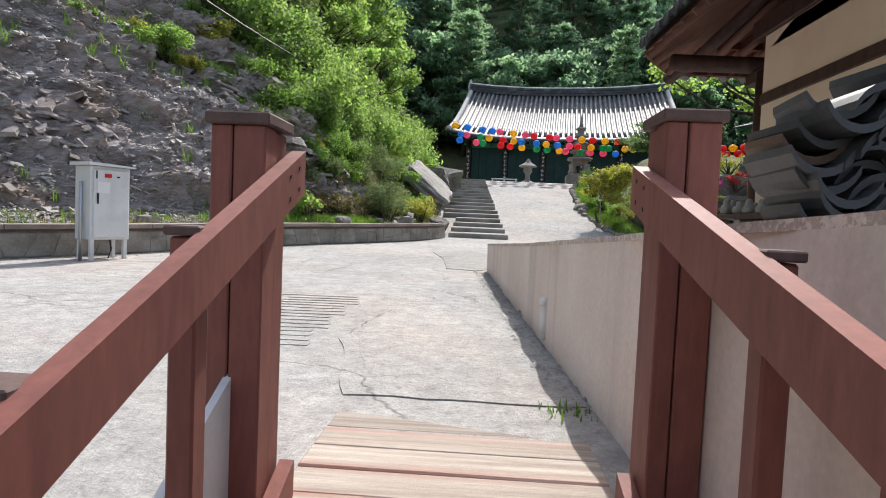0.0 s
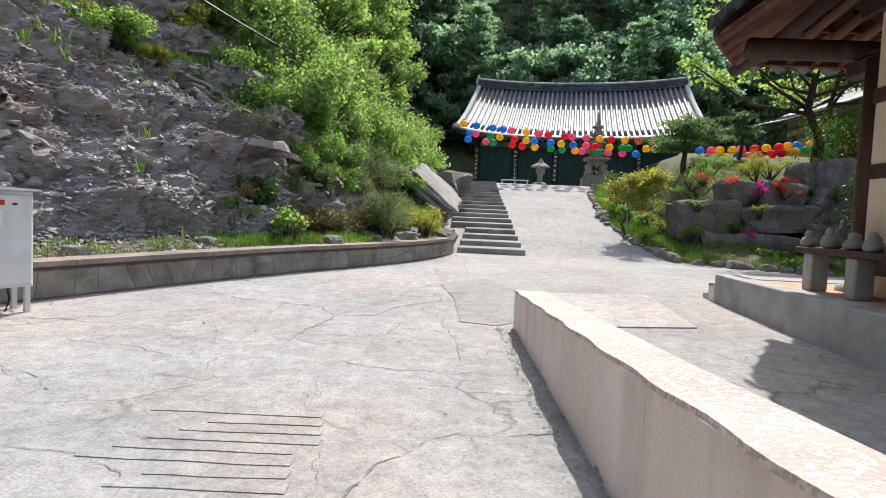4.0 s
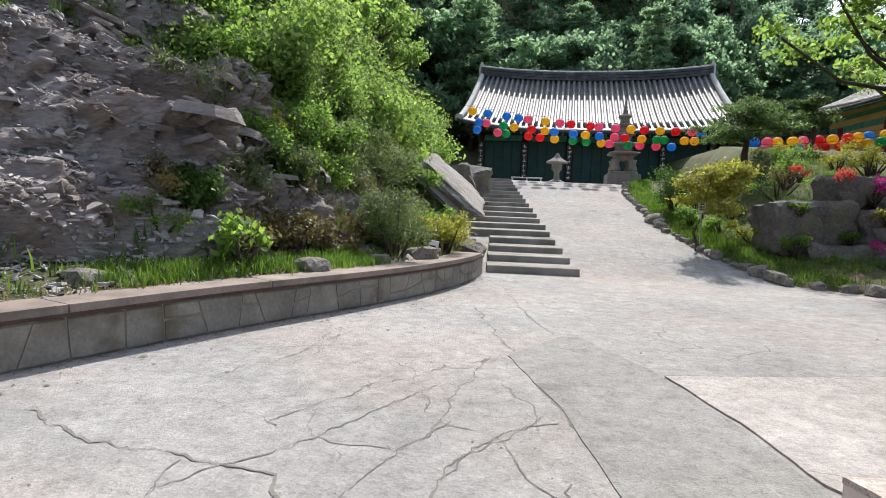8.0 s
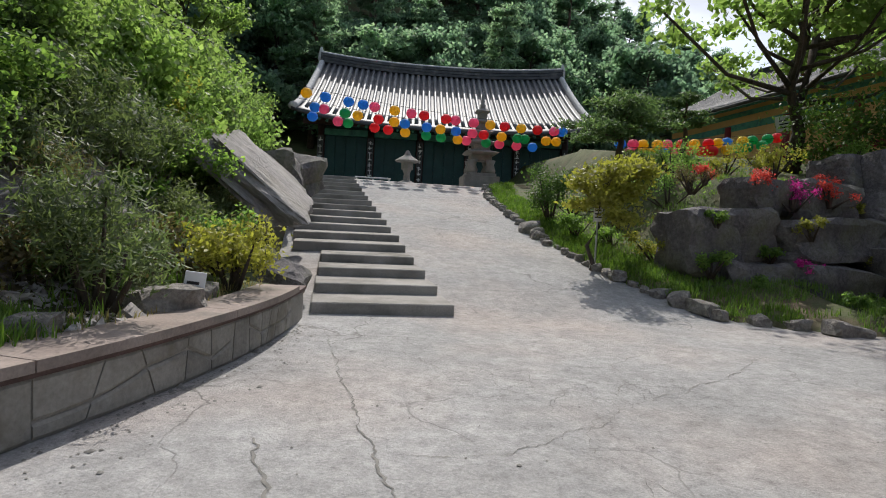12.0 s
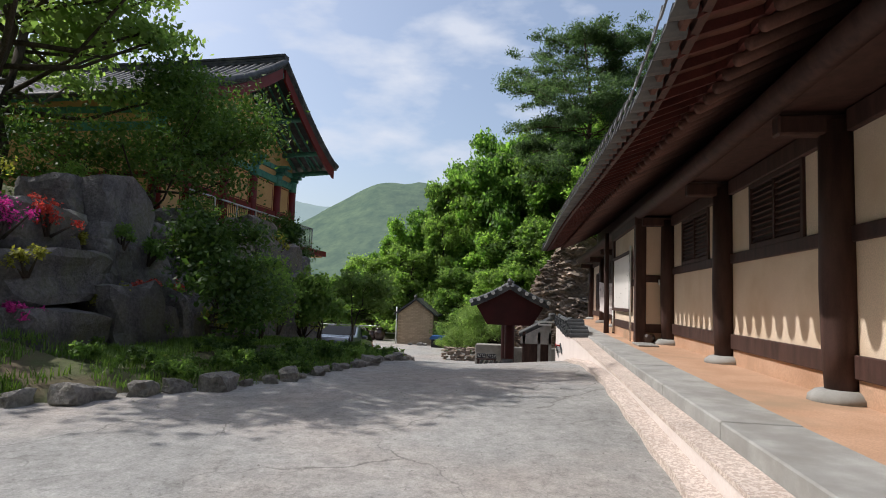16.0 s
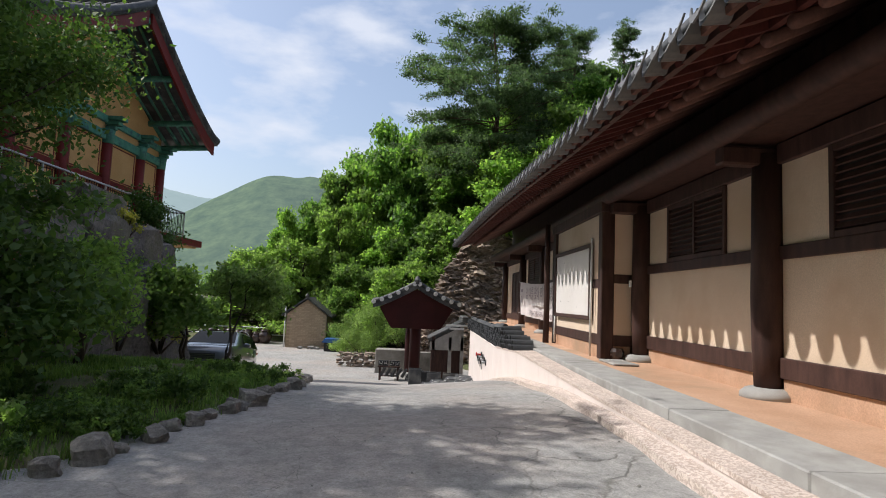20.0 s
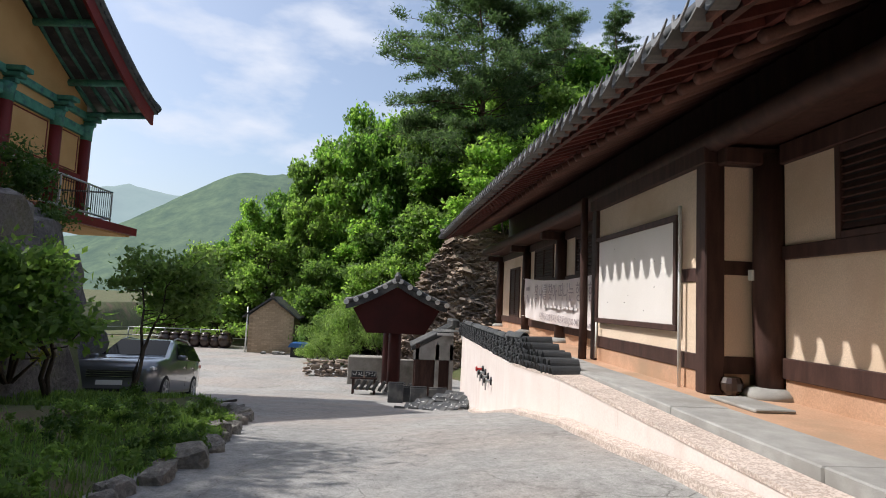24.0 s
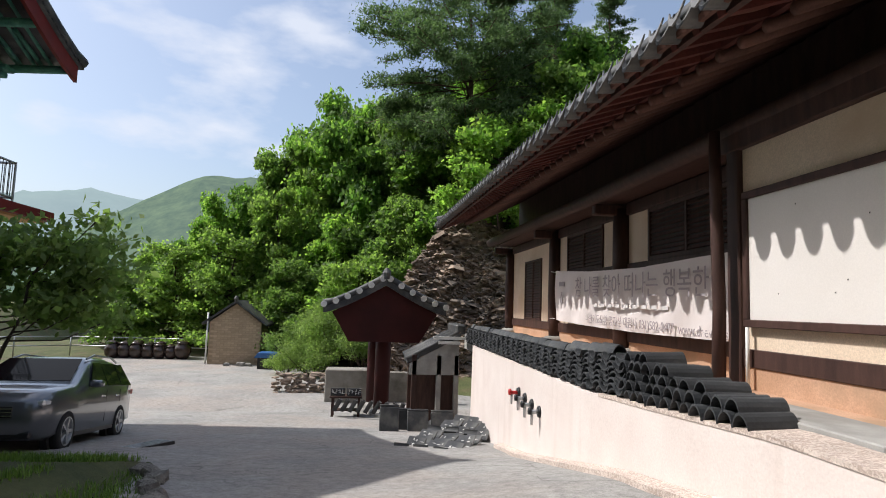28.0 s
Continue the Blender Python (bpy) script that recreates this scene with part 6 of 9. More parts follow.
pk = v_[fr.choice(len(v_), 90000)]
dd = WXa(pk[:, 1]) - 0.42 - pk[:, 0]
keep_ = (pk[:, 1] < 14.5) & (dd < 5.5) & (dd > 0.5) & (fbm(pk[:, 0] * 0.5, pk[:, 1] * 0.5, pk[:, 2] * 0.5) > -0.3)
flakes("scree", "pale angular flakes of rock scattered over the slope", pk[keep_] + [0.02, 0, 0.02], 0.036, FLAKE, fr)
keep_ = (pk[:, 1] < 15.5) & (dd > 0.5) & (dd < 9) & ~keep_ & (fr.random(len(pk)) < 0.12)
sy = fr.uniform(2.5, 16.0, 5200)
so = fr.uniform(0.42, 1.5, 5200)
flakes("scree", "pale chips of rock and litter fallen on top of the wall", np.c_[WXa(sy) - so, sy, np.interp(sy, *Y_PROFILE) + np.interp(so, [0.38, 0.8, 1.5], [0.41, 0.45, 0.63]) + 0.01], 0.026, FLAKE, fr)
flakes("scree", "dark broken stones on the steep slope", pk[keep_] + [0.02, 0, 0.02], 0.11, CLIFF, fr)

# a ledge of flat slabs standing out of the slope
ledge = empty("rock_ledge")
tagged(ledge, "ledge of flat stacked grey rock slabs in the slope", "rock")
for j in range(6):
    for k in range(9):
        f = (k + fr.uniform(-0.3, 0.3)) / 8
        x, y, z = -5.35 + 1.2 * f + 0.10 * j, 14.2 + 1.15 * f - 0.04 * j, 3.55 - 0.55 * f - 0.15 * j
        ob = part("slab", lump(500 + j * 9 + k, fr.uniform(0.10, 0.24), fr.uniform(0.09, 0.2), fr.uniform(0.04, 0.075), 0.3, 2, 0.6), CLIFF, ledge)
        ob.matrix_basis = Matrix.Translation((x + 0.16 + 0.08 * fr.normal(), y - 0.18, z - 0.04)) @ pose(0, 0, 0, fr.uniform(-12, 12), 22 + fr.uniform(-10, 10), 38 + fr.uniform(-30, 30))

# soil strip on top of the wall
bm, prev = bmesh.new(), None
for y in np.linspace(1.5, 17.6, 60):
    w = 0.03 * noise.noise(Vector((y * 2, 0, 0)))
    ring = [bm.verts.new((WX(y) - o, y, pave(-2, y) + z + w)) for o, z in ((0.34, 0.30), (0.38, 0.40), (0.8, 0.44), (1.5, 0.62))]
    if prev:
        for k in range(3):
            bm.faces.new((prev[k], ring[k], ring[k + 1], prev[k + 1]))
    prev = ring
tagged(part("soil", bm, EARTH, None, "", True), "strip of soil and litter along the top of the wall", "soil", kind="structure")

# leaning slab by the steps
bm = lump(3, 1.0, 1.15, 0.24, 0.26, 4, 0.6)
me = mesh_of("rock_slab", bm, SLAB)
slab_rock = new("rock_slab", me)
slab_rock.matrix_world = Matrix.Translation((-0.80, 20.1, 1.80)) @ pose(0, 0, 0, 10, 39, 0)
tagged(slab_rock, "large pale leaning rock slab beside the steps", "rock")
for k, (x, y, z, s) in enumerate(((-0.75, 22.6, 2.1, 0.5), (-0.35, 24.0, 2.2, 0.45), (-0.30, 18.35, 0.42, 0.26))):
    ob = new("rock", mesh_of("rock", lump(20 + k, s, s * 1.3, s * 0.9, 0.25, 3), BOULDER))
    ob.matrix_world = Matrix.Translation((x, y, z)) @ pose(0, 0, 0, 10 * k, -20, 40 * k)
    tagged(ob, "rough grey rock in the bank beside the steps", "rock", group="rocks by the steps")

# pale stones lying on the wall strip
for k, (y, o) in enumerate(((8.9, 0.75), (9.6, 0.6), (11.6, 0.9), (7.4, 0.7), (13.4, 0.55), (14.6, 0.6), (15.6, 0.5), (16.2, 0.55))):
    s = 0.10 + 0.11 * RNG.random()
    ob = new("stone", mesh_of("stone", lump(40 + k, s * 1.5, s, s * 0.7, 0.3, 2), EDGE))
    ob.matrix_world = Matrix.Translation((WX(y) - o, y, pave(-2, y) + 0.46)) @ pose(0, 0, 0, 0, 8, 37 * k)
    tagged(ob, "pale loose stone lying on the soil above the wall", "stone", group="loose stones on the bank")

# ---- boulder wall of the garden ----
BOULDERS = (
    # x, y, z, half sizes, turn
    (6.55, 19.85, 1.15, 0.55, 0.5, 0.6, 8), (7.35, 19.5, 0.35, 0.62, 0.5, 0.55, -6), (8.55, 19.25, 0.42, 0.88, 0.55, 0.52, 4),
    (9.85, 19.0, 0.55, 0.50, 0.5, 0.72, -8), (10.75, 19.2, 0.35, 0.42, 0.45, 0.58, 12), (11.65, 19.3, 0.5, 0.55, 0.5, 0.65, 3), (12.7, 19.2, 0.45, 0.6, 0.5, 0.7, -5),
    (13.9, 19.2, 0.6, 0.7, 0.55, 1.0, 7), (15.2, 19.2, 0.55, 0.72, 0.55, 1.05, -6), (16.6, 19.4, 0.5, 0.75, 0.6, 1.2, 5), (18.0, 19.6, 0.3, 0.7, 0.6, 1.3, -3),
    (7.25, 19.85, 1.35, 0.62, 0.5, 0.48, -5), (8.75, 19.55, 1.30, 0.98, 0.55, 0.38, 2), (10.0, 19.7, 1.5, 0.5, 0.5, 0.4, 14), (11.1, 19.8, 1.35, 0.62, 0.5, 0.42, -9),
    (12.4, 19.75, 1.5, 0.75, 0.5, 0.5, 4), (14.0, 19.8, 1.9, 0.8, 0.55, 0.6, -4), (15.6, 19.9, 2.0, 0.8, 0.6, 0.6, 6), (17.3, 20.0, 1.9, 0.85, 0.6, 0.7, -7),
    (7.9, 20.1, 2.05, 0.5, 0.45, 0.35, 10), (9.0, 20.0, 1.98, 0.6, 0.5, 0.42, -12), (10.55, 20.0, 2.15, 0.72, 0.55, 0.85, 5), (11.9, 20.1, 2.1, 0.5, 0.5, 0.42, -6),
    (9.9, 20.35, 2.5, 0.45, 0.45, 0.45, 20), 
    (13.3, 20.2, 2.5, 0.6, 0.5, 0.4, 12), (16.4, 20.3, 2.75, 0.7, 0.5, 0.4, -8), (18.7, 20.4, 1.2, 0.7, 0.8, 1.3, 12), (19.2, 21.4, 1.6, 0.7, 0.9, 1.2, 25),
    (19.6, 20.9, -0.4, 0.8, 0.7, 0.9, 4), (20.9, 21.9, -0.5, 0.9, 0.6, 1.0, -6), (22.6, 22.2, -0.6, 0.95, 0.6, 1.1, 5), (24.4, 22.2, -0.7, 0.95, 0.6, 1.1, -3),
    (21.6, 22.3, 1.2, 0.9, 0.5, 0.8, 3), (23.5, 22.35, 1.1, 1.0, 0.5, 0.8, -4),
)
for k, (x, y, z, a, b, c, t) in enumerate(BOULDERS):
    ob = new("boulder", mesh_of("boulder", lump(60 + k, a * 1.1, b * 1.15, c * 1.1, 0.20, 3, 0.72), BOULDER))
    ob.matrix_world = Matrix.Translation((x, y, z)) @ pose(0, 0, 0, RNG.uniform(-7, 7), RNG.uniform(-7, 7), t)
    tagged(ob, "big dark grey boulder stacked in the garden retaining wall" if c < 0.8 else "tall dark grey boulder standing in the garden wall", "boulder", group="boulders of the garden wall")

# edging stones along the ramp and the bed
line = [(interp(y, RAMP_Y, RAMP_X), y) for y in np.arange(31.5, 17.4, -0.30)] + [(6.75, 17.15), (7.0, 17.0)] + [(x, interp(x, BED_X, BED_Y)) for x in np.arange(7.3, 21.3, 0.33)]
for k, (x, y) in enumerate(line):
    s = RNG.uniform(0.09, 0.17) * (1.5 if RNG.random() < 0.12 else 1) * (0.6 if x > 8 else 0.85)
    ob = new("edging_stone", mesh_of("edging_stone", lump(120 + k, s * 1.35, s, s * 0.85, 0.3, 2), EDGE))
    ob.matrix_world = Matrix.Translation((x + RNG.normal() * 0.04 + 0.04, y + RNG.normal() * 0.04 + 0.02, pave(x, y) + s * 0.35)) @ pose(0, 0, 0, RNG.uniform(-15, 15), RNG.uniform(-15, 15), RNG.uniform(0, 360))
    tagged(ob, "weathered grey edging stone between grass and concrete", "edging stone", group="edging stones")

# ---- brown layered cliff at the east end ----
us, vs = np.linspace(0, 1, 200), np.linspace(0, 1, 170)
U, V = np.meshgrid(us, vs, indexing="ij")
CXs = 41.0 + 3.5 * V + 8 * np.clip(U - 0.6, 0, 1)
CYs = 13.6 - 10.5 * U + 0.6 * np.sin(V * 3) - 2.2 * V ** 2 * (1 - U)
top = np.interp(U[:, 0], [0, 0.1, 0.28, 0.6, 1], [2.6, 5.4, 6.1, 5.2, 6.5])[:, None]
CZs = -3.2 + (top + 3.2) * V
q = CZs * 2.6 + CYs * 0.9 + fbm(CXs * 0.5, CYs * 0.5, CZs * 0.5) * 1.6
saw = q % 1.0
jag = np.where(saw < 0.8, saw / 0.8, (1 - saw) / 0.2) * 0.34 + fbm(CXs + 4, CYs, CZs, 5) * 0.9 + fbm(CXs * 3, CYs * 3, CZs * 6, 3) * 0.22
jag = jag + blocks(CYs * 0.9 + CXs * 0.4, CYs * 0.5, CZs * 3.2 + CYs * 1.2, 3) * 0.22 + blocks(CYs * 2.2, CXs, CZs * 7 + CYs * 2.6, 4) * 0.12
brown = new("cliff_brown", np_mesh("cliff_brown", np.stack([CXs - jag * 0.75, CYs + jag * 0.5 * (1 - U), CZs], -1).reshape(-1, 3), grid_faces(200, 170), BROWNCLIFF))
tagged(brown, "outcrop of thin brown and grey rock layers behind the house", "cliff", kind="structure")

bq = np.random.default_rng(77)
bc = np.stack([CXs - jag * 0.75, CYs + jag * 0.5 * (1 - U), CZs], -1).reshape(-1, 3)
flakes("rock_plates", "thin broken plates of brown rock jutting from the outcrop", bc[bq.choice(len(bc), 11000)] - [0.03, 0, 0], 0.15, BROWNPLATE, bq)

# ---- shrubs and trees of the near ground ----
def on_slope(y, d):
    e = WX(y) if y < 17.75 else -0.1
    x = e - 0.42 - d
    return x, y, lay(x, y)


rng = np.random.default_rng(11)
# trees and large shrubs on the slope
B1 = bush("shrub", "dense green shrub rooted in the rock slope", on_slope(15.0, 2.8), 1.5, 1.15, LEAF_MID, 7000, 0.075, 31, clumps=24, aspect=0.6)
B2 = bush("shrub", "bright green leafy shrub on the rock slope", on_slope(17.2, 5.0), 2.3, 2.0, LEAF_BRIGHT, 8000, 0.11, 32, clumps=26, aspect=0.65)
B3 = bush("shrub", "yellow-green shrub with rusty young leaves on the rock slope", on_slope(15.3, 5.0), 1.2, 0.9, LEAF_YELLOW, 3400, 0.07, 33, clumps=18, aspect=0.6)
B4 = bush("shrub", "low dark bush clinging to the rock slope", on_slope(13.4, 1.5), 1.1, 0.7, LEAF_DARK, 4200, 0.065, 34, clumps=18, aspect=0.6)
B5 = bush("shrub", "tuft of small green leaves in a rock crevice", on_slope(9.0, 2.4), 0.6, 0.45, LEAF_MID, 1100, 0.045, 35, clumps=9)


def scatter(thing, spots, group, lo=0.8, hi=1.2, put=None):
    for x, y, z in spots:
        c = copy_thing(thing, Matrix.Translation((x, y, z)) @ pose(0, 0, 0, RNG.uniform(-8, 8), RNG.uniform(-8, 8), RNG.uniform(0, 360)))
        s = RNG.uniform(lo, hi)
        c.scale = (s, s, s * RNG.uniform(0.9, 1.15))
        tagged(c, group=group)


scatter(B5, [on_slope(y, d) for y, d in ((8.4, 3.4), (7.6, 2.2), (9.8, 3.6), (8.2, 5.0), (9.4, 4.6), (6.6, 3.2), (11.6, 3.6), (10.4, 4.6), (7.8, 6.2), (12.8, 1.25), (6.4, 5.2), (5.6, 4.0))], "crevice plants", 0.6, 1.2)
T1 = tree("hillside_tree", "slender bright green tree high on the rock slope", on_slope(17.6, 9.5), 5.2, 2.1, 0.09, LEAF_BRIGHT, 12000, 0.14, 41, n=36, first=0.08, clump=0.24, flat=0.6, aspect=0.65)
scatter(T1, [on_slope(y, d) for y, d in ((19.0, 8.4), (20.6, 9.8), (22.4, 8.0), (24.6, 7.2), (27, 6), (30, 5), (33.5, 4.4), (26, 9), (31, 8), (36, 6.5), (40, 5.5), (44, 6), (23, 11.5), (29, 11), (19, 13), (21, 6.4), (24, 5.0))], "trees on the slope", 0.8, 1.35)
T2 = tree("hillside_tree", "soft grey-green young pine on the rock slope", on_slope(18.4, 6.0), 3.0, 1.3, 0.06, LEAF_GREY, 11000, 0.11, 42, n=30, first=0.05, clump=0.3, aspect=0.2)
scatter(T2, [on_slope(y, d) for y, d in ((20.0, 5.0), (17.8, 7.6), (22.0, 6.6))], "young pines on the slope", 0.7, 1.1)
scatter(B2, [on_slope(y, d) for y, d in ((25.5, 1.9), (27, 2.6), (29.5, 1.8), (31.5, 2.4), (34, 2.0))], "bright shrubs on the slope", 0.5, 0.8)
# soft feathery shrub at the end of the wall
bush("feathery_shrub", "soft grey-green feathery shrub at the end of the wall", (WX(15.3) - 0.75, 15.3, 0.4), 1.0, 1.25, LEAF_GREY, 5200, 0.075, 51, clumps=12, aspect=0.2)
bush("box_bush", "yellow-green clipped bush at the foot of the steps", (WX(16.9) - 0.55, 16.9, 0.42), 0.75, 0.75, LEAF_YELLOW, 3000, 0.05, 52, clumps=12)
bush("box_bush", "yellow-green bush beside the steps", (WX(17.4) - 0.9, 17.5, 0.6), 0.7, 0.7, LEAF_MID, 2200, 0.05, 53, clumps=10)
bush("leafy_herb", "tall broad-leaved herb on the wall strip", (WX(12.9) - 0.85, 12.9, 0.5), 0.55, 0.55, LEAF_MID, 420, 0.09, 54, clumps=7)
B7 = bush("shrub", "low brownish shrub with dry leaves on the slope", on_slope(13.2, 1.6), 0.9, 0.6, LEAF_RUST, 2600, 0.055, 56, clumps=11)
B8 = bush("shrub", "wispy grey-green shrub on the slope", on_slope(14.4, 2.6), 1.1, 1.0, LEAF_GREY, 4200, 0.07, 57, clumps=13, aspect=0.25)
B9 = bush("shrub", "bare brown twigs and dry stems on the slope", on_slope(14.3, 1.0), 1.0, 0.7, LEAF_RUST, 2600, 0.05, 58, clumps=16, aspect=0.14, droop=-0.5)
# the thicket: low brown and dark growth at its foot, wispy and yellow in the middle, bright leaves higher up
thicket = {}
ty = 13.6
while ty < 24.5:
    td = 0.85 + 0.3 * RNG.random()
    while td < 8.6:
        edge_d = interp(ty, [13.4, 14.2, 14.9, 15.6, 16.2, 17.0], [1.1, 1.9, 2.9, 4.2, 6.4, 9.0])
        if td < edge_d:
            h = td + 0.25 * (ty - 15) + RNG.normal() * 0.5
            kind = (B9 if RNG.random() < 0.4 else B7 if RNG.random() < 0.5 else B4) if h < 1.6 else (B8, B1, B4, B8)[int(RNG.integers(0, 4))] if h < 2.9 else (B1, B8, B3, B3, B2)[int(RNG.integers(0, 5))] if h < 4.3 else (B2, B2, B1)[int(RNG.integers(0, 3))]
            thicket.setdefault(kind, []).append(on_slope(ty + RNG.uniform(-0.25, 0.25), td))
        td += RNG.uniform(0.45, 0.7) * (1 + 0.09 * td)
    ty += 0.46 + 0.035 * (ty - 13)
for kind, spots in thicket.items():
    lo_hi = (0.5, 0.9) if kind in (B2, B1) else (0.75, 1.2)
    scatter(kind, spots, "thicket on the slope", *lo_hi)
# green growth along the ledge that crosses the rock, and above it
for k in range(13):
    f = k / 12
    x, y, z = -6.95 + 2.7 * f, 12.7 + 2.8 * f, 4.1 - 1.15 * f
    scatter((B5, B3, B5, B1)[k % 4], [(x + RNG.normal() * 0.1, y + RNG.normal() * 0.12, z + 0.05)], "plants along the ledge", 0.45, 0.75)
scatter(B1, [on_slope(y, d) for y, d in ((13.6, 6.4), (14.6, 6.6), (15.4, 5.6), (15.8, 6.8), (14.2, 8.2), (16.2, 8.0))], "shrubs above the ledge", 0.5, 0.8)
scatter(B8, [on_slope(y, d) for y, d in ((14.2, 5.8), (15.0, 5.2), (15.6, 4.6), (13.2, 7.4), (12.2, 7.6))], "shrubs above the ledge", 0.5, 0.9)

# garden plants
tree("maple_tree", "small yellow-green maple with a slim trunk in the garden", (4.85, 20.45, lay(4.85, 20.45) - 0.05), 2.35, 1.15, 0.05, LEAF_YELLOW, 6500, 0.085, 61, n=16, first=0.55, clump=0.27, flat=0.5, lean=(0.4, 0.1))
conifer("cloud_pine", "broad clipped dark pine on the garden terrace", (8.3, 26.0, lay(8.3, 26.0) - 0.3), 2.4, 2.3, 0.14, 9000, 0.13, 62, 0.45, 4, category="pine tree")
conifer("cloud_pine", "small clipped dark pine beside a larger one", (10.5, 26.3, lay(10.5, 26.3) - 0.2), 2.0, 1.3, 0.1, 4500, 0.12, 63, 0.5, 3, category="pine tree")
bush("round_shrub", "small rounded dark green tree on the grass edge", (5.6, 24.2, lay(5.6, 24.2)), 1.3, 1.35, LEAF_DARK, 4200, 0.06, 64, clumps=11)
bush("round_shrub", "low dark green shrub on the grass edge", (5.45, 22.4, lay(5.45, 22.4)), 0.7, 0.6, LEAF_MID, 1800, 0.05, 65, clumps=8)
tree("garden_tree", "tall open-crowned tree with light green leaves in the garden", (11.95, 23.8, lay(11.95, 23.8) - 0.1), 7.5, 4.4, 0.22, LEAF_BRIGHT, 18000, 0.19, 66, n=28, first=0.30, clump=0.18, flat=0.4, stems=2, aspect=0.6)
tree("garden_tree", "wispy soft green tree overhanging the boulders", (13.7, 21.4, lay(13.7, 21.4) - 0.1), 3.6, 3.0, 0.09, LEAF_DARK, 20000, 0.11, 67, n=22, first=0.12, clump=0.28, flat=0.7, lean=(1.4, 0))

tree("young_tree", "small dense maple in front of the boulders", (10.4, 17.75, lay(10.4, 17.75)), 2.15, 1.05, 0.05, LEAF_DARK, 7000, 0.095, 69, n=16, first=0.15, clump=0.42, category="tree")
tree("young_tree", "small dark maple in front of the tall boulders", (12.6, 18.0, lay(12.6, 18.0)), 1.7, 0.8, 0.05, LEAF_MID, 5000, 0.075, 70, n=11, first=0.2, clump=0.42)
tree("young_tree", "slender green tree with light leaves near the parked car", (16.6, 18.2, lay(16.6, 18.2)), 2.0, 0.95, 0.045, LEAF_MID, 4600, 0.11, 71, n=13, first=0.3, clump=0.32, stems=2)
tree("young_tree", "slender green tree at the end of the garden bed", (19.0, 18.2, lay(19.0, 18.2)), 2.5, 1.25, 0.05, LEAF_BRIGHT, 5200, 0.10, 72, n=12, first=0.52, clump=0.30, flat=0.5, stems=2)
tree("young_tree", "leafy tree on the terrace beside the balcony", (19.4, 20.6, lay(19.4, 20.6) - 0.4), 1.7, 0.9, 0.05, LEAF_DARK, 4600, 0.085, 73, n=11, first=0.2, clump=0.4)
for k, (x, y, z, m, w) in enumerate(((7.6, 19.75, 2.2, REDFLOWER, 0.7), (8.2, 19.55, 1.95, PINKFLOWER, 0.8), (8.9, 19.5, 2.05, REDFLOWER, 0.6), (9.3, 20.0, 2.3, REDFLOWER, 0.55), (6.7, 20.3, 2.2, LEAF_RUST, 0.7), (8.0, 18.85, 0.85, PINKFLOWER, 0.35), (10.3, 18.9, 1.1, REDFLOWER, 0.5), (11.6, 19.3, 1.2, REDFLOWER, 0.45), (7.1, 20.5, 2.4, REDFLOWER, 0.5), (12.9, 19.4, 1.6, REDFLOWER, 0.4))):
    bush("azalea", "flowering azalea growing between the boulders", (x, y, z - 0.1), w, w * 0.7, m, 700, 0.045, 80 + k, clumps=7, category="azalea")
for k, (x, y, z, w) in enumerate(((9.5, 19.0, 1.0, 0.5), (7.6, 19.3, 1.05, 0.35), (10.2, 19.3, 2.0, 0.5), (9.4, 19.6, 1.9, 0.4), (11.3, 19.2, 1.0, 0.6), (6.6, 19.4, 1.6, 0.4), (13.0, 19.0, 1.3, 0.6), (14.6, 19.1, 1.5, 0.6), (15.9, 19.2, 1.6, 0.7), (8.6, 20.5, 2.6, 0.8), (10.8, 21.0, 2.9, 0.9), (12.2, 20.9, 2.9, 0.9), (17.6, 19.2, 0.9, 0.7), (6.0, 21.9, 2.2, 0.7), (7.4, 21.4, 2.5, 0.9), (9.6, 21.8, 2.8, 1.0), (14.8, 20.9, 2.9, 1.0), (17.4, 21.0, 2.9, 1.0), (8.1, 19.0, 1.5, 0.45), (9.2, 18.9, 0.35, 0.5), (10.6, 18.9, 0.4, 0.6), (12.1, 18.8, 0.5, 0.7), (13.6, 18.7, 0.5, 0.7), (15.0, 18.7, 0.4, 0.8), (16.6, 18.7, 0.2, 0.8), (7.2, 19.1, 0.5, 0.5), (11.0, 19.4, 1.8, 0.5), (12.0, 19.4, 2.0, 0.6), (13.4, 19.4, 2.2, 0.6), (15.0, 19.5, 2.4, 0.7), (16.5, 19.5, 2.4, 0.7), (18.2, 19.6, 1.8, 0.8), (6.4, 19.2, 0.8, 0.5), (6.2, 20.4, lay(6.2, 20.4) + 0.1, 0.7), (6.9, 21.2, lay(6.9, 21.2) + 0.1, 0.9), (7.6, 22.4, lay(7.6, 22.4) + 0.1, 1.0), (6.6, 22.8, lay(6.6, 22.8) + 0.1, 0.8), (6.4, 24.6, lay(6.4, 24.6) + 0.1, 0.9), (8.4, 23.6, lay(8.4, 23.6) + 0.1, 1.1), (9.4, 23.0, lay(9.4, 23.0) + 0.1, 1.0), (7.2, 20.4, lay(7.2, 20.4) + 0.1, 0.8), (5.9, 21.6, lay(5.9, 21.6) + 0.1, 0.6))):
    bush("fern_clump", "small green plant rooted between the boulders", (x, y, z - 0.15), w, w * 0.8, LEAF_MID if k % 3 else LEAF_YELLOW, 900, 0.055, 100 + k, clumps=7, category="shrub")

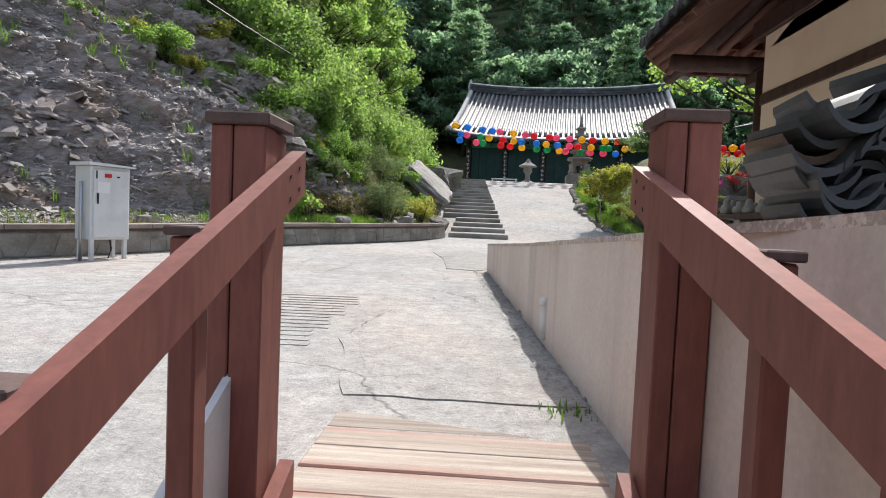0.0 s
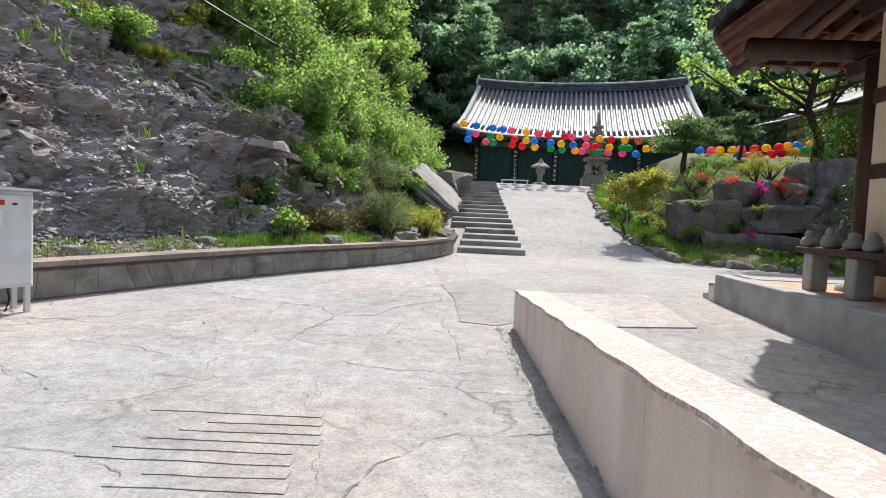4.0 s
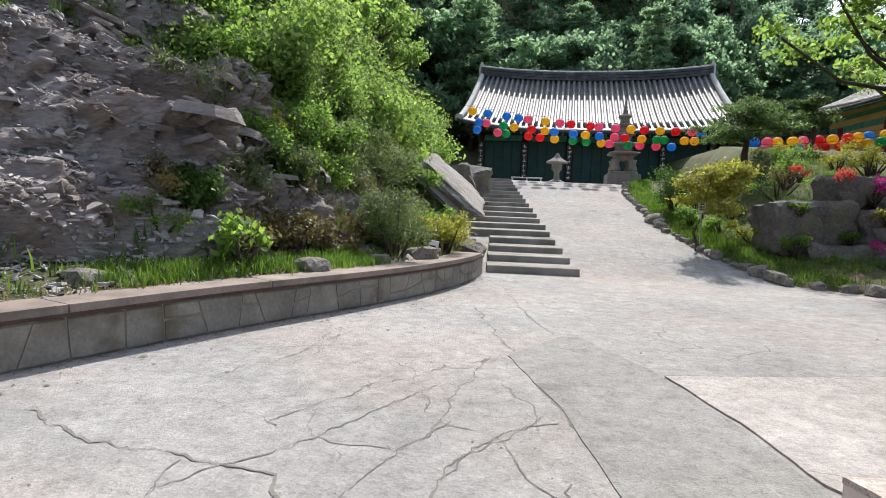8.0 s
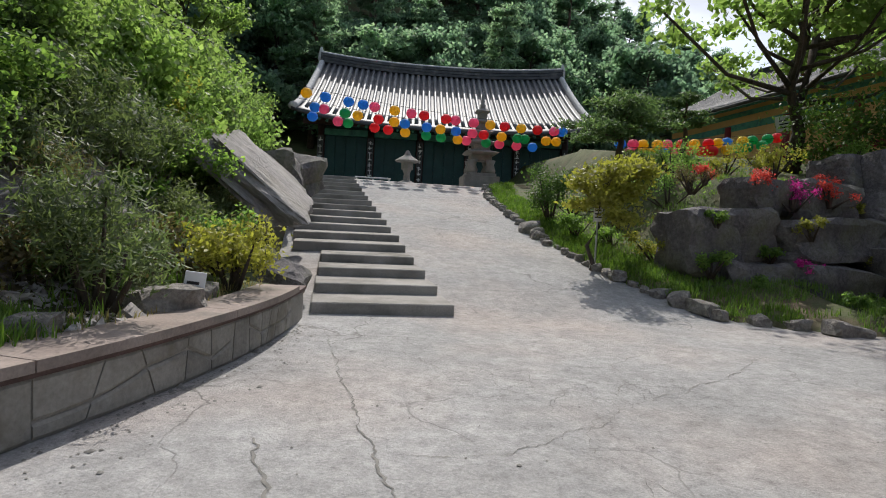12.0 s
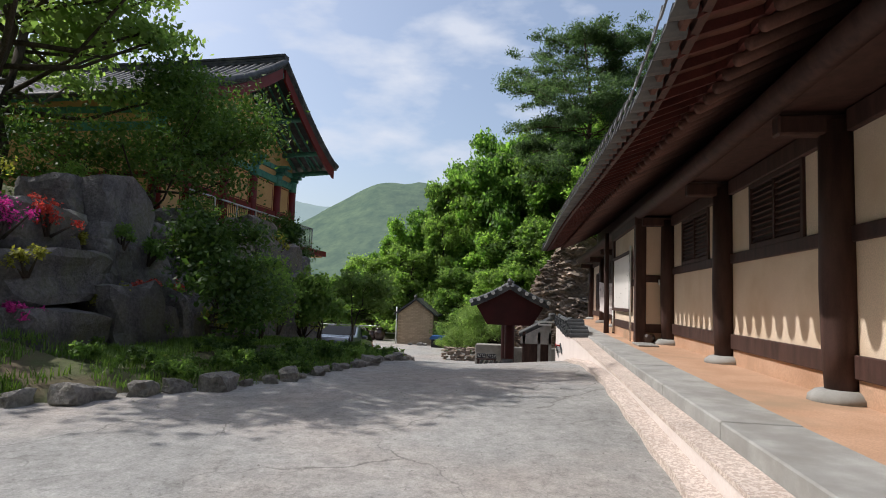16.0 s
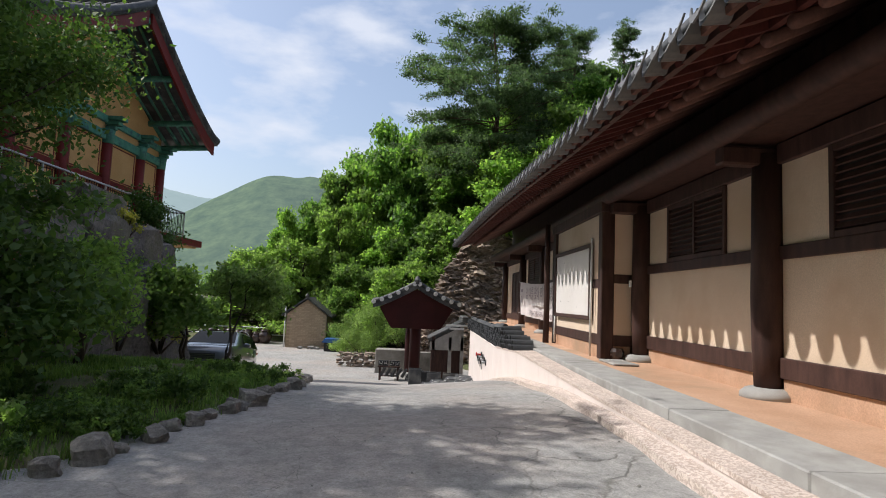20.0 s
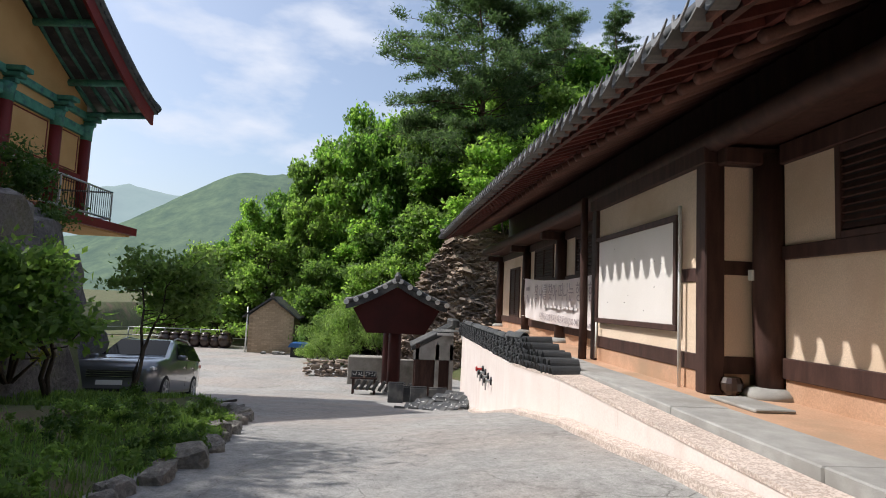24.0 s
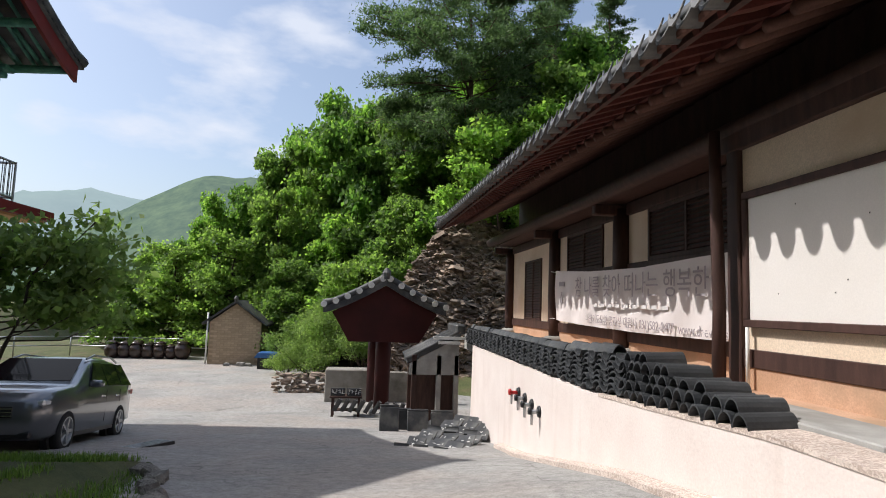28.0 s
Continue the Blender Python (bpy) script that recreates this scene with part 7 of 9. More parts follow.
# east end: shrubs and trees by the gate and hut
EB = bush("shrub", "light green shrub at the foot of the east hill", (43.2, 14.6, -2.0), 2.0, 1.9, LEAF_BRIGHT, 9000, 0.095, 140, clumps=22)
scatter(EB, [(44.4, 15.4, -1.8), (43.8, 17.0, -2.7), (44.8, 16.4, -1.6), (44.5, 18.6, -2.7), (46.5, 17.2, -2.4), (47.5, 18.2, -2.6), (43.5, 13.4, 0.2)], "shrubs by the gate", 0.7, 1.3)
ET = tree("roadside_tree", "full green tree behind the gate", (46.5, 15.2, -2.6), 6.5, 2.7, 0.14, LEAF_MID, 16000, 0.18, 141, n=40, first=0.08, clump=0.24, flat=0.6, aspect=0.7)
scatter(ET, [(50.5, 18.2, -2.7), (53.5, 20.6, -2.7), (54.5, 24.0, -2.8), (57, 27.6, -3.0), (58, 31.4, -3.2), (50.0, 14.4, -1.5), (48.4, 12.2, 0.5), (62, 30, -3)], "trees behind the hut", 0.8, 1.35)
conifer("pine_tree", "tall dark pine with layered branches on the east hill", (49.0, 8.6, lay(49.0, 8.6) + 1.0), 20.3, 7.2, 0.36, 90000, 0.26, 142, 0.36, 26, plate=0.12, crown=([0.42, 0.55, 0.72, 0.86, 0.95, 1.0], [0.7, 0.95, 1.0, 0.78, 0.5, 0.25]))
conifer("pine_tree", "dark pine behind a taller pine on the east hill", (54.0, 1.5, lay(54.0, 1.5)), 16.0, 5.2, 0.3, 50000, 0.18, 143, 0.35, 16, plate=0.1)
conifer("pine_tree", "slim pine top showing above the house roof", (55.0, -3.5, lay(55.0, -3.5)), 16.5, 2.8, 0.24, 22000, 0.18, 144, 0.45, 14, plate=0.14)
for k, (x, y) in enumerate(((48.2, 9.6), (46.6, 6.4), (45.5, 3.4), (52, 12))):
    tree("hill_tree", "broadleaf tree on top of the brown outcrop", (x, y, lay(x, y) + 1.2), 6.5, 2.8, 0.15, LEAF_FOREST, 13000, 0.2, 150 + k, n=38, first=0.08, clump=0.24, flat=0.6, aspect=0.7)

# grass
rng = np.random.default_rng(17)
sp = []
while len(sp) < 5200:
    y = rng.uniform(15.5, 31)
    x = rng.uniform(4.8, 21)
    ins = (x - interp(y, RAMP_Y, RAMP_X)) if y > 17.2 else (y - interp(x, BED_X, BED_Y) if x > 6.9 else -1)
    front = interp(x, [4.5, 7.5, 10, 14, 19, 22], [23.5, 20.1, 19.6, 19.2, 19.6, 20.5])
    if 0.06 < ins and y < front - 0.2 and (y < 20.5 or ins < 1.4) and fbm(np.array(x * 0.8), np.array(y * 0.8)) > -0.32 + 0.25 * (x > 9) * (y > 17):
        sp.append((x, y, lay(x, y)))
for _ in range(1500):
    y = rng.uniform(20.2, 27)
    x = interp(y, RAMP_Y, RAMP_X) + rng.uniform(0.3, 5.5)
    sp.append((x, y, lay(x, y)))
WD = bush("weed", "low broad-leaved weed in the garden bed", (9.0, 16.6, lay(9.0, 16.6)), 0.42, 0.28, LEAF_MID, 520, 0.05, 170, clumps=9, stalks=False)
WD2 = bush("weed", "low dark weed in the garden bed", (11.0, 16.2, lay(11.0, 16.2)), 0.5, 0.3, LEAF_DARK, 620, 0.045, 171, clumps=9, stalks=False)
for thing, n in ((WD, 46), (WD2, 40)):
    sx_ = RNG.uniform(7.4, 17.0, n)
    scatter(thing, [(x, interp(x, BED_X, BED_Y) + o, lay(x, interp(x, BED_X, BED_Y) + o) - 0.03) for x, o in zip(sx_, RNG.uniform(0.12, 1.6, n))], "weeds in the bed", 0.45, 0.95)
grass("garden_grass", "rough grass in the garden bed before the boulders", sp, 0.085, GRASSDARK, rng, 9)
sp = [(interp(y, RAMP_Y, RAMP_X) + o, y, lay(interp(y, RAMP_Y, RAMP_X) + o, y)) for y, o in zip(rng.uniform(17.5, 31, 1500), rng.uniform(0.1, 0.9, 1500))]
grass("verge_grass", "fresh grass verge along the ramp", sp, 0.11, GRASS, rng, 9)
sp = [(WX(y) - o, y, pave(-2, y) + 0.40 + 0.15 * (o - 0.4)) for y, o in zip(np.concatenate([rng.uniform(11.5, 14.8, 620), rng.uniform(2, 17.3, 180)]), rng.uniform(0.42, 1.15, 800))]
grass("bank_grass", "fresh grass on the strip above the curved wall", sp, 0.12, GRASS, rng, 8)
sp = [(WX(y) - o, y, pave(-2, y) + 0.42) for y, o in zip(rng.uniform(3, 17.3, 500), rng.uniform(0.4, 1.0, 500))]
grass("dry_grass", "dry straw and litter above the curved wall", sp, 0.07, DRYGRASS, rng, 6)
pick = rng.choice(len(SLOPE_V), 2600)
grass("slope_grass", "tufts of grass and weeds on the rock slope", SLOPE_V[pick][fbm(SLOPE_V[pick][:, 0] * 0.5, SLOPE_V[pick][:, 1] * 0.5, SLOPE_V[pick][:, 2] * 0.5) > 0.02], 0.22, GRASSDARK, rng, 10)
sp = [(1.34 + rng.normal() * 0.03, 3.1 + rng.normal() * 0.06, -0.19) for _ in range(9)]
grass("weed_tuft", "tuft of green weeds in the joint by the deck", sp, 0.045, GRASS, rng, 5)
# moss and creeping green over the upper edge of the slope
B6 = bush("creeper", "bright creeping plants along a rock ledge", on_slope(8.0, 5.2), 0.9, 0.35, LEAF_BRIGHT, 900, 0.06, 160, clumps=9, stalks=False)
scatter(B6, [(-7.6 + 0.23 * k, 12.0 + 0.26 * k, 4.45 - 0.11 * k) for k in range(12)], "creepers on a ledge", 0.6, 0.95)

# ---- deck, steps and rails at the start ----
deck = empty("wooden_deck")
tagged(deck, "worn red-brown plank deck at the head of a wooden stair", "deck")
for k in range(6):
    y0 = 2.03 + k * 0.181
    part("plank", boxed(0.36, 1.36, y0, y0 + 0.174, -0.232, -0.190 + RNG.uniform(-0.003, 0.003), 0.006), DECKWOOD, deck)
part("joist", boxed(0.32, 1.38, 2.03, 3.10, -0.40, -0.236), REDWOOD, deck)
stair = empty("wooden_stair")
tagged(stair, "wooden stair with red-brown treads below the deck", "stairs")
for k in range(9):
    z = -0.19 - 0.125 * (k + 1)
    y1 = 2.02 - 0.29 * k
    part("tread", boxed(0.34, 1.38, y1 - 0.31, y1 - 0.005, z - 0.04, z, 0.006), DECKWOOD, stair)
    part("riser", boxed(0.35, 1.37, y1 - 0.012, y1 + 0.008, z, z + 0.085), REDWOOD, stair)
for x in (0.28, 1.40):
    part("stringer", prism(bmesh.new(), [(2.1, -0.17), (2.1, -0.45), (-0.6, -1.62), (-0.6, -1.3)], 0.05, Matrix.Translation((x, 0, 0)) @ Matrix(((0, 1, 0, 0), (1, 0, 0, 0), (0, 0, 1, 0), (0, 0, 0, 1)))), REDWOOD, stair)


def newel(x0, y0, top, name="newel_post"):
    """A built-up post: three upright boards with grooves between, and a flat dark cap."""
    p = empty(name, (x0, y0, 0))
    for a, b in ((0.0, 0.052), (0.056, 0.135)):
        part("upright_board", boxed(a, b, 0.0, 0.085, -0.32, top - 0.03, 0.004), REDWOOD, p)
        part("upright_board", boxed(a + 0.004, b - 0.004, 0.089, 0.165, -0.32, top - 0.034, 0.004), REDWOOD, p)
    part("cap", boxed(-0.012, 0.147, -0.012, 0.18, top - 0.03, top, 0.004), CAPWOOD_AND_SHADE, p, "dark weathered flat cap")
    return tagged(p, "square red-brown painted wooden newel post with a flat cap", "post", group="stair posts")


newel(0.255, 1.95, 0.855)
newel(1.36, 2.05, 0.915)


def handrail(x0, x1, y_end, z_end, outer, s, first):
    """A sloping rail board with its lower board and balusters."""
    r = empty("handrail", (0, 0, 0))
    y0 = -0.6
    def board(name, xa, xb, top, h, ya, yb, lab=""):
        part(name, prism(bmesh.new(), [(yb, top), (yb, top - h), (ya, top - h - s * (yb - ya)), (ya, top - s * (yb - ya))], xb - xa, Matrix.Translation((xa, 0, 0)) @ Matrix(((0, 1, 0, 0), (1, 0, 0, 0), (0, 0, 1, 0), (0, 0, 0, 1)))), REDWOOD, r, lab)
    board("top_rail", x0, x1, z_end, 0.115, y0, y_end)
    board("lower_rail", x0, x1, z_end - 0.84, 0.10, y0, y_end - 0.02)
    for k, y in enumerate((first, 1.17, 0.28, -0.4)):
        zt = z_end - s * (y_end - y)
        a, b = (x0 - 0.056, x0 - 0.003) if outer < 0 else (x1 + 0.003, x1 + 0.05)
        c = part("baluster", boxed(a, b, y, y + 0.055, zt - 1.25, zt - 0.012, 0.005), REDWOOD, r)
        part("cap", boxed(a - 0.008, b + 0.008, y - 0.008, y + 0.063, zt - 0.01, zt + 0.008, 0.003), CAPWOOD_AND_SHADE, c)
    for y in (y_end - 0.05, y_end - 0.12):
        for dz in (0.03, 0.085):
            bm = tube(bmesh.new(), [(x0 - 0.002 if outer > 0 else x1 + 0.002, y, z_end - dz - s * (y_end - y)), (x0 + 0.01 if outer > 0 else x1 - 0.01, y, z_end - dz - s * (y_end - y))], 0.006, 6)
            part("nail", bm, DARKMETAL, r)
    return tagged(r, "sloping red-brown painted wooden handrail with balusters", "handrail", group="stair handrails")


handrail(0.395, 0.435, 2.13, 0.785, -1, 0.398, 1.61)
handrail(1.318, 1.358, 2.19, 0.785, 1, 0.29, 1.5)
pan = new("side_panel", mesh_of("side_panel", prism(bmesh.new(), [(2.05, 0.26), (2.05, -0.75), (1.18, -1.0), (1.18, -0.18)], 0.02, Matrix.Translation((0.30, 0, 0)) @ Matrix(((0, 1, 0, 0), (1, 0, 0, 0), (0, 0, 1, 0), (0, 0, 0, 1)))), CABINET))
pan.parent = stair
tagged(pan, "pale grey side board")
# walls of the stair pit
for x0, x1 in ((0.20, 0.262), (1.44, 1.50)):
    tagged(part("pit_wall", boxed(x0, x1, -3.0, 2.02, -2.4, pave(0, 0) - 0.01), STEPC), "concrete side of the stair pit", "wall", kind="structure")
tagged(part("pit_wall", boxed(0.262, 1.44, 2.024, 2.08, -2.4, -0.42), STEPC), "concrete head of the stair pit", "wall", kind="structure")
tagged(part("pit_floor", boxed(0.262, 1.44, -3.0, 2.02, -2.0, -1.55), STEPC), "concrete floor at the foot of the stair", "floor", kind="structure")

# ---- electric cabinet ----
cab = empty("electric_cabinet", (-3.98, 7.72, pave(-4, 8)), 64)
tagged(cab, "grey-white steel electric cabinet on legs beside the curved wall", "cabinet")
part("body", boxed(0.0, 0.52, 0.0, 0.34, 0.26, 1.20, 0.008), CABINET, cab)
d = part("door", boxed(0.035, 0.50, -0.018, -0.002, 0.29, 1.16, 0.005), CABINET, cab)
part("handle", boxed(0.07, 0.095, -0.03, -0.02, 0.72, 0.86, 0.003), DARKMETAL, d, "dark recessed latch")
part("hinge_plate", boxed(0.06, 0.075, -0.026, -0.02, 1.04, 1.14), DARKMETAL, d)
part("red_label", boxed(0.17, 0.26, -0.024, -0.02, 1.06, 1.11), REDPLASTIC, d)
part("small_label", boxed(0.33, 0.37, -0.024, -0.02, 1.065, 1.085), DARKMETAL, d)
part("notice", boxed(0.08, 0.24, -0.0225, -0.019, 0.86, 1.0), WHITEPAINT, d, "faded paper notice")
part("hood", prism(bmesh.new(), [(-0.05, 1.205), (0.57, 1.205), (0.57, 1.225), (-0.05, 1.245)], 0.44, Matrix.Translation((0, -0.06, 0))), CABINET, cab, "sloping rain hood")
for x in (0.02, 0.46):
    for y in (0.02, 0.28):
        part("leg", boxed(x, x + 0.045, y, y + 0.045, -0.02, 0.26), CABINET, cab)
part("conduit", tube(bmesh.new(), [(-0.05, 0.12, -0.05), (-0.05, 0.12, 1.0)], 0.022, 8), STEEL, cab, "grey cable conduit", True)
part("cable", tube(bmesh.new(), [(0.36, 0.2, 0.0), (0.40, 0.2, 0.12), (0.38, 0.2, 0.26)], 0.012, 6), CABLE, cab)

# ---- loose roof tiles: a pan tile built once ----
def pan_tile(w, length, rise, thick, taper=0.92):
    bm = bmesh.new()
    rows = []
    for j, y in enumerate((0.0, length)):
        k = 1.0 if j == 0 else taper
        up = [(w * k * math.sin(a), rise * (1 - math.cos(a)) / (1 - math.cos(1.1)) * 1.0) for a in np.linspace(-1.1, 1.1, 9)]
        rows.append([bm.verts.new((x, y, z + thick)) for x, z in up] + [bm.verts.new((x, y, z)) for x, z in reversed(up)])
    n = len(rows[0])
    for k in range(n):
        bm.faces.new((rows[0][k], rows[0][(k + 1) % n], rows[1][(k + 1) % n], rows[1][k]))
    for r in rows:
        for k in range(8):
            bm.faces.new((r[k], r[k + 1], r[n - 2 - k], r[n - 1 - k]))
    bmesh.ops.recalc_face_normals(bm, faces=bm.faces[:])
    return bm


PAN = mesh_of("tile", pan_tile(0.112, 0.30, 0.072, 0.026), TILE)
PANRUST = mesh_of("tile", pan_tile(0.112, 0.30, 0.072, 0.026), RUSTTILE)
stack = empty("tile_stack", (1.96, 2.40, pave(2, 3)))
tagged(stack, "stack of dark curved clay roof tiles behind the pink wall", "tile stack")
for layer in range(38):
    shift = 0.04 * math.sin(layer * 1.1)
    for c in range(8):
        if layer > 24 + c * 1.8 + (c * 7 + layer) % 2:
            continue
        flip = c % 2
        m = Matrix.Translation((c * 0.158 + shift + RNG.uniform(-0.012, 0.012), RNG.uniform(-0.06, 0.06), 0.03 + layer * 0.045 + (0.072 if flip else 0) + RNG.uniform(-0.006, 0.006))) @ pose(0, 0, 0, RNG.uniform(-2, 2), RNG.uniform(-7, 7) + (180 if flip else 0), RNG.uniform(-8, 8))
        piece("tile", PAN if (layer * 5 + c * 3) % 11 else PANRUST, stack, m)

# ---- stacked tiles along the white wall ----
wall_tiles = empty("tile_stack")
tagged(wall_tiles, "long stack of dark roof tiles along the white wall", "tile stack")
WT = mesh_of("tile", pan_tile(0.13, 0.34, 0.07, 0.02), TILE)
CAPT = mesh_of("ridge_tile", pan_tile(0.10, 0.42, 0.10, 0.02, 1.0), TILE)
for k in range(50):
    x = 18.95 + k * 0.205
    t = wall_top(x) + 0.02
    for j in range(7 if x < 20.4 else 6):
        flip = 180 if k % 2 else 0
        piece("tile", WT, wall_tiles, Matrix.Translation((x + RNG.uniform(-0.015, 0.015), 11.66 + RNG.uniform(-0.02, 0.02), t + 0.012 + j * 0.062 + RNG.uniform(-0.006, 0.006) + (0.07 if flip else 0))) @ pose(0, 0, 0, RNG.uniform(-3, 3), flip, 180 + RNG.uniform(-4, 4)))
# half-round tiles in courses, stepping down to the end
for k in range(11):
    x = 18.72 - k * 0.19
    for j in range((5, 5, 5, 4, 4, 4, 3, 3, 2, 2, 2)[k]):
        piece("ridge_tile", CAPT, wall_tiles, Matrix.Translation((x + (0.10 if j % 2 else 0) + RNG.uniform(-0.012, 0.012), 11.68 + RNG.uniform(-0.03, 0.03), wall_top(x) + 0.128 + j * 0.098)) @ pose(0, 0, 0, RNG.uniform(-2, 2), 180 + RNG.uniform(-5, 5), 180 + RNG.uniform(-4, 4)))
for k in range(28):
    x = 19.3 + k * 0.34
    piece("ridge_tile", CAPT, wall_tiles, Matrix.Translation((x + RNG.uniform(-0.02, 0.02), 11.5, wall_top(x) + 0.52 + (0.06 if x < 20.4 else 0) + RNG.uniform(-0.01, 0.015))) @ pose(0, 0, 0, 0, 180, -90 + RNG.uniform(-3, 3)))

# ---- taps on the white wall ----
taps = empty("water_taps", (22.6, wall_y(22.6) - 0.02, -0.40))
tagged(taps, "row of small metal taps on the white wall", "tap")
for k in range(4):
    x, z0 = 0.66 - k * 0.44, 0.03 - 0.035 * k
    t = part("tap", tube(bmesh.new(), [(x, -0.02, z0), (x, 0.16, z0)], [0.032, 0.036], 12), REDPLASTIC if k == 0 else STEEL, taps, smooth=True)
    part("flange", tube(bmesh.new(), [(x, -0.005, z0), (x, 0.03, z0)], [0.10, 0.085], 16), DARKMETAL, t, "round dark wall flange", True)
    part("handle", tube(bmesh.new(), [(x, 0.15, z0 + 0.01), (x, 0.185, z0 + 0.012)], [0.06, 0.055], 12), REDPLASTIC if k == 0 else DARKMETAL, t, smooth=True)
    part("spout", tube(bmesh.new(), [(x, 0.11, z0), (x, 0.13, z0 - 0.06), (x, 0.13, z0 - 0.2)], [0.022, 0.022, 0.018], 8), STEEL, t, smooth=True)

# ---- notice board ----
board = empty("notice_board", (0, 10.41, 0))
tagged(board, "large white notice board framed in dark wood", "notice board")
part("panel", boxed(15.72, 18.48, 0.0, 0.03, 1.10, 2.38), BOARDWHITE, board)
for a, b, c, d in ((15.64, 18.56, 1.02, 1.10), (15.64, 18.56, 2.38, 2.46), (15.64, 15.72, 1.10, 2.38), (18.48, 18.56, 1.10, 2.38)):
    part("frame", boxed(a, b, 0.0, 0.06, c, d, 0.008), DARKWOOD, board)
for k in range(9):
    x, z = RNG.uniform(15.9, 18.3), RNG.uniform(1.2, 2.25)
    part("pin", boxed(x, x + 0.009, 0.03, 0.036, z, z + 0.012), DARKMETAL, board)
part("pole", tube(bmesh.new(), [(15.55, 0.05, FLOOR), (15.55, 0.05, 2.55)], 0.022, 8), WHITEPAINT, board, "thin pale pole", True)
part("pole", tube(bmesh.new(), [(18.5, 0.05, FLOOR + 0.05), (18.5, 0.05, 1.02)], 0.02, 8), WHITEPAINT, board, "thin pale pole", True)
sw = part("switch_box", boxed(14.87, 14.95, HY + 0.24, HY + 0.27, 1.64, 1.76, 0.006), WHITEPAINT)
tagged(sw, "small white switch box on the dark column", "switch")
mat_ = part("stone_plate", boxed(13.9, 14.7, 10.15, 10.55, FLOOR, FLOOR + 0.035, 0.01), GRANITE)
tagged(mat_, "flat pale stone plate lying on the terrace", "stone plate")
pot = part("clay_pot", lathe(bmesh.new(), [(0.08, 0), (0.12, 0.06), (0.13, 0.14), (0.10, 0.2), (0.08, 0.2)], 14, (14.98, 10.15, FLOOR)), JAR)
tagged(pot, "small dark pot in the corner of the porch", "pot")

# ---- banner ----
ban = empty("banner")
tagged(ban, "long pale printed cloth banner tied across the house front", "banner")
bx = np.linspace(26.4, 19.0, 50)
bv, n_h = [], 12
for i, x in enumerate(bx):
    f = i / 49
    y = 9.98 + 0.02 * math.sin(f * 9)
    ztop = interp(f, [0, 0.3, 0.6, 1], [2.06, 1.93, 1.88, 1.93])
    zbot = interp(f, [0, 0.3, 0.6, 1], [0.90, 0.83, 0.80, 0.82])
    for j in range(n_h):
        g = j / (n_h - 1)
        bv.append((x, y + 0.025 * math.sin(f * 40 + g * 5) * (0.3 + g), ztop + (zbot - ztop) * g))
cloth = new("cloth", np_mesh("cloth", bv, grid_faces(50, n_h), CLOTH, True))
cloth.parent = ban


def lettering(text, x, y, z, size, material, parent, tilt=0.0, turn=0.0, width=None):
    cu = bpy.data.curves.new("lettering", "FONT")
    cu.body, cu.size, cu.extrude = text, size, 0.002
    cu.materials.append(material)
    ob = new("lettering", cu)
    ob.parent = parent
    ob.matrix_basis = Matrix.Translation((x, y, z)) @ pose(0, 0, 0, 0, 0, turn) @ Matrix(((-1, 0, 0, 0), (0, 0, 1, 0), (0, 1, 0, 0), (0, 0, 0, 1))) @ pose(0, 0, 0, 0, 0, tilt)
    return ob


TURN = 0.0
lettering("참 나를 찾아 떠나는 행복한", 24.95, 10.025, 1.46, 0.45, INK, ban, -0.6, TURN)
lettering("나한기도도량 명지산 대원사 031)582-0477  www.daewonsa.kr", 24.3, 10.025, 0.92, 0.2, INK, ban, -1.0, TURN)
bm = bmesh.new()
for k in range(9):
    box(bm, 23.9 - k * 0.34, 23.68 - k * 0.34, 10.02, 10.03, 1.22 - k * 0.004, 1.28 - k * 0.004)
part("faded_lettering", bm, INKPALE, ban, "faded illegible line of letters")
part("emblem", boxed(25.65, 26.0, 10.015, 10.027, 1.68, 1.78), INK, ban, "small dark printed emblem")
part("emblem", prism(bmesh.new(), [(25.85, 1.3), (26.0, 1.3), (25.95, 1.55), (25.9, 1.55)], 0.012, Matrix.Translation((-0.08, 10.015, 0))), INK, ban)
for p, q in (((26.4, 9.98, 2.03), (27.0, 9.92, 2.08)), ((26.4, 9.98, 0.93), (27.0, 9.92, 0.92))):
    part("cord", tube(bmesh.new(), [p, q], 0.006, 5), WHITEPAINT, ban)

# ---- shelf with small stone figures by the house ----
shelf = empty("stone_shelf")
tagged(shelf, "low bench of dark planks on stone legs", "shelf")
part("plank", boxed(4.42, 4.92, 6.6, 9.9, 0.80, 0.87, 0.01), DARKWOOD, shelf)
for y in (6.9, 7.9, 8.9, 9.7):
    part("leg", boxed(4.46, 4.66, y - 0.09, y + 0.09, FLOOR, 0.80, 0.015), GRANITE, shelf)
FIG = mesh_of("stone_pot", lathe(bmesh.new(), [(0.05, 0), (0.085, 0.02), (0.095, 0.06), (0.07, 0.11), (0.045, 0.125), (0.05, 0.15), (0.042, 0.185), (0.02, 0.20)], 12), PALESTONE, True)
for k in range(16):
    ob = new("stone_pot", FIG)
    ob.matrix_world = Matrix.Translation((4.53 + 0.16 * (k % 2) + RNG.uniform(-0.03, 0.03), 9.8 - k * 0.19, 0.87)) @ Matrix.Diagonal((*(RNG.uniform(0.8, 1.25),) * 2, RNG.uniform(0.8, 1.2), 1))
    tagged(ob, "small pale stone ornament standing on the bench", "ornament", group="stone ornaments on the bench")

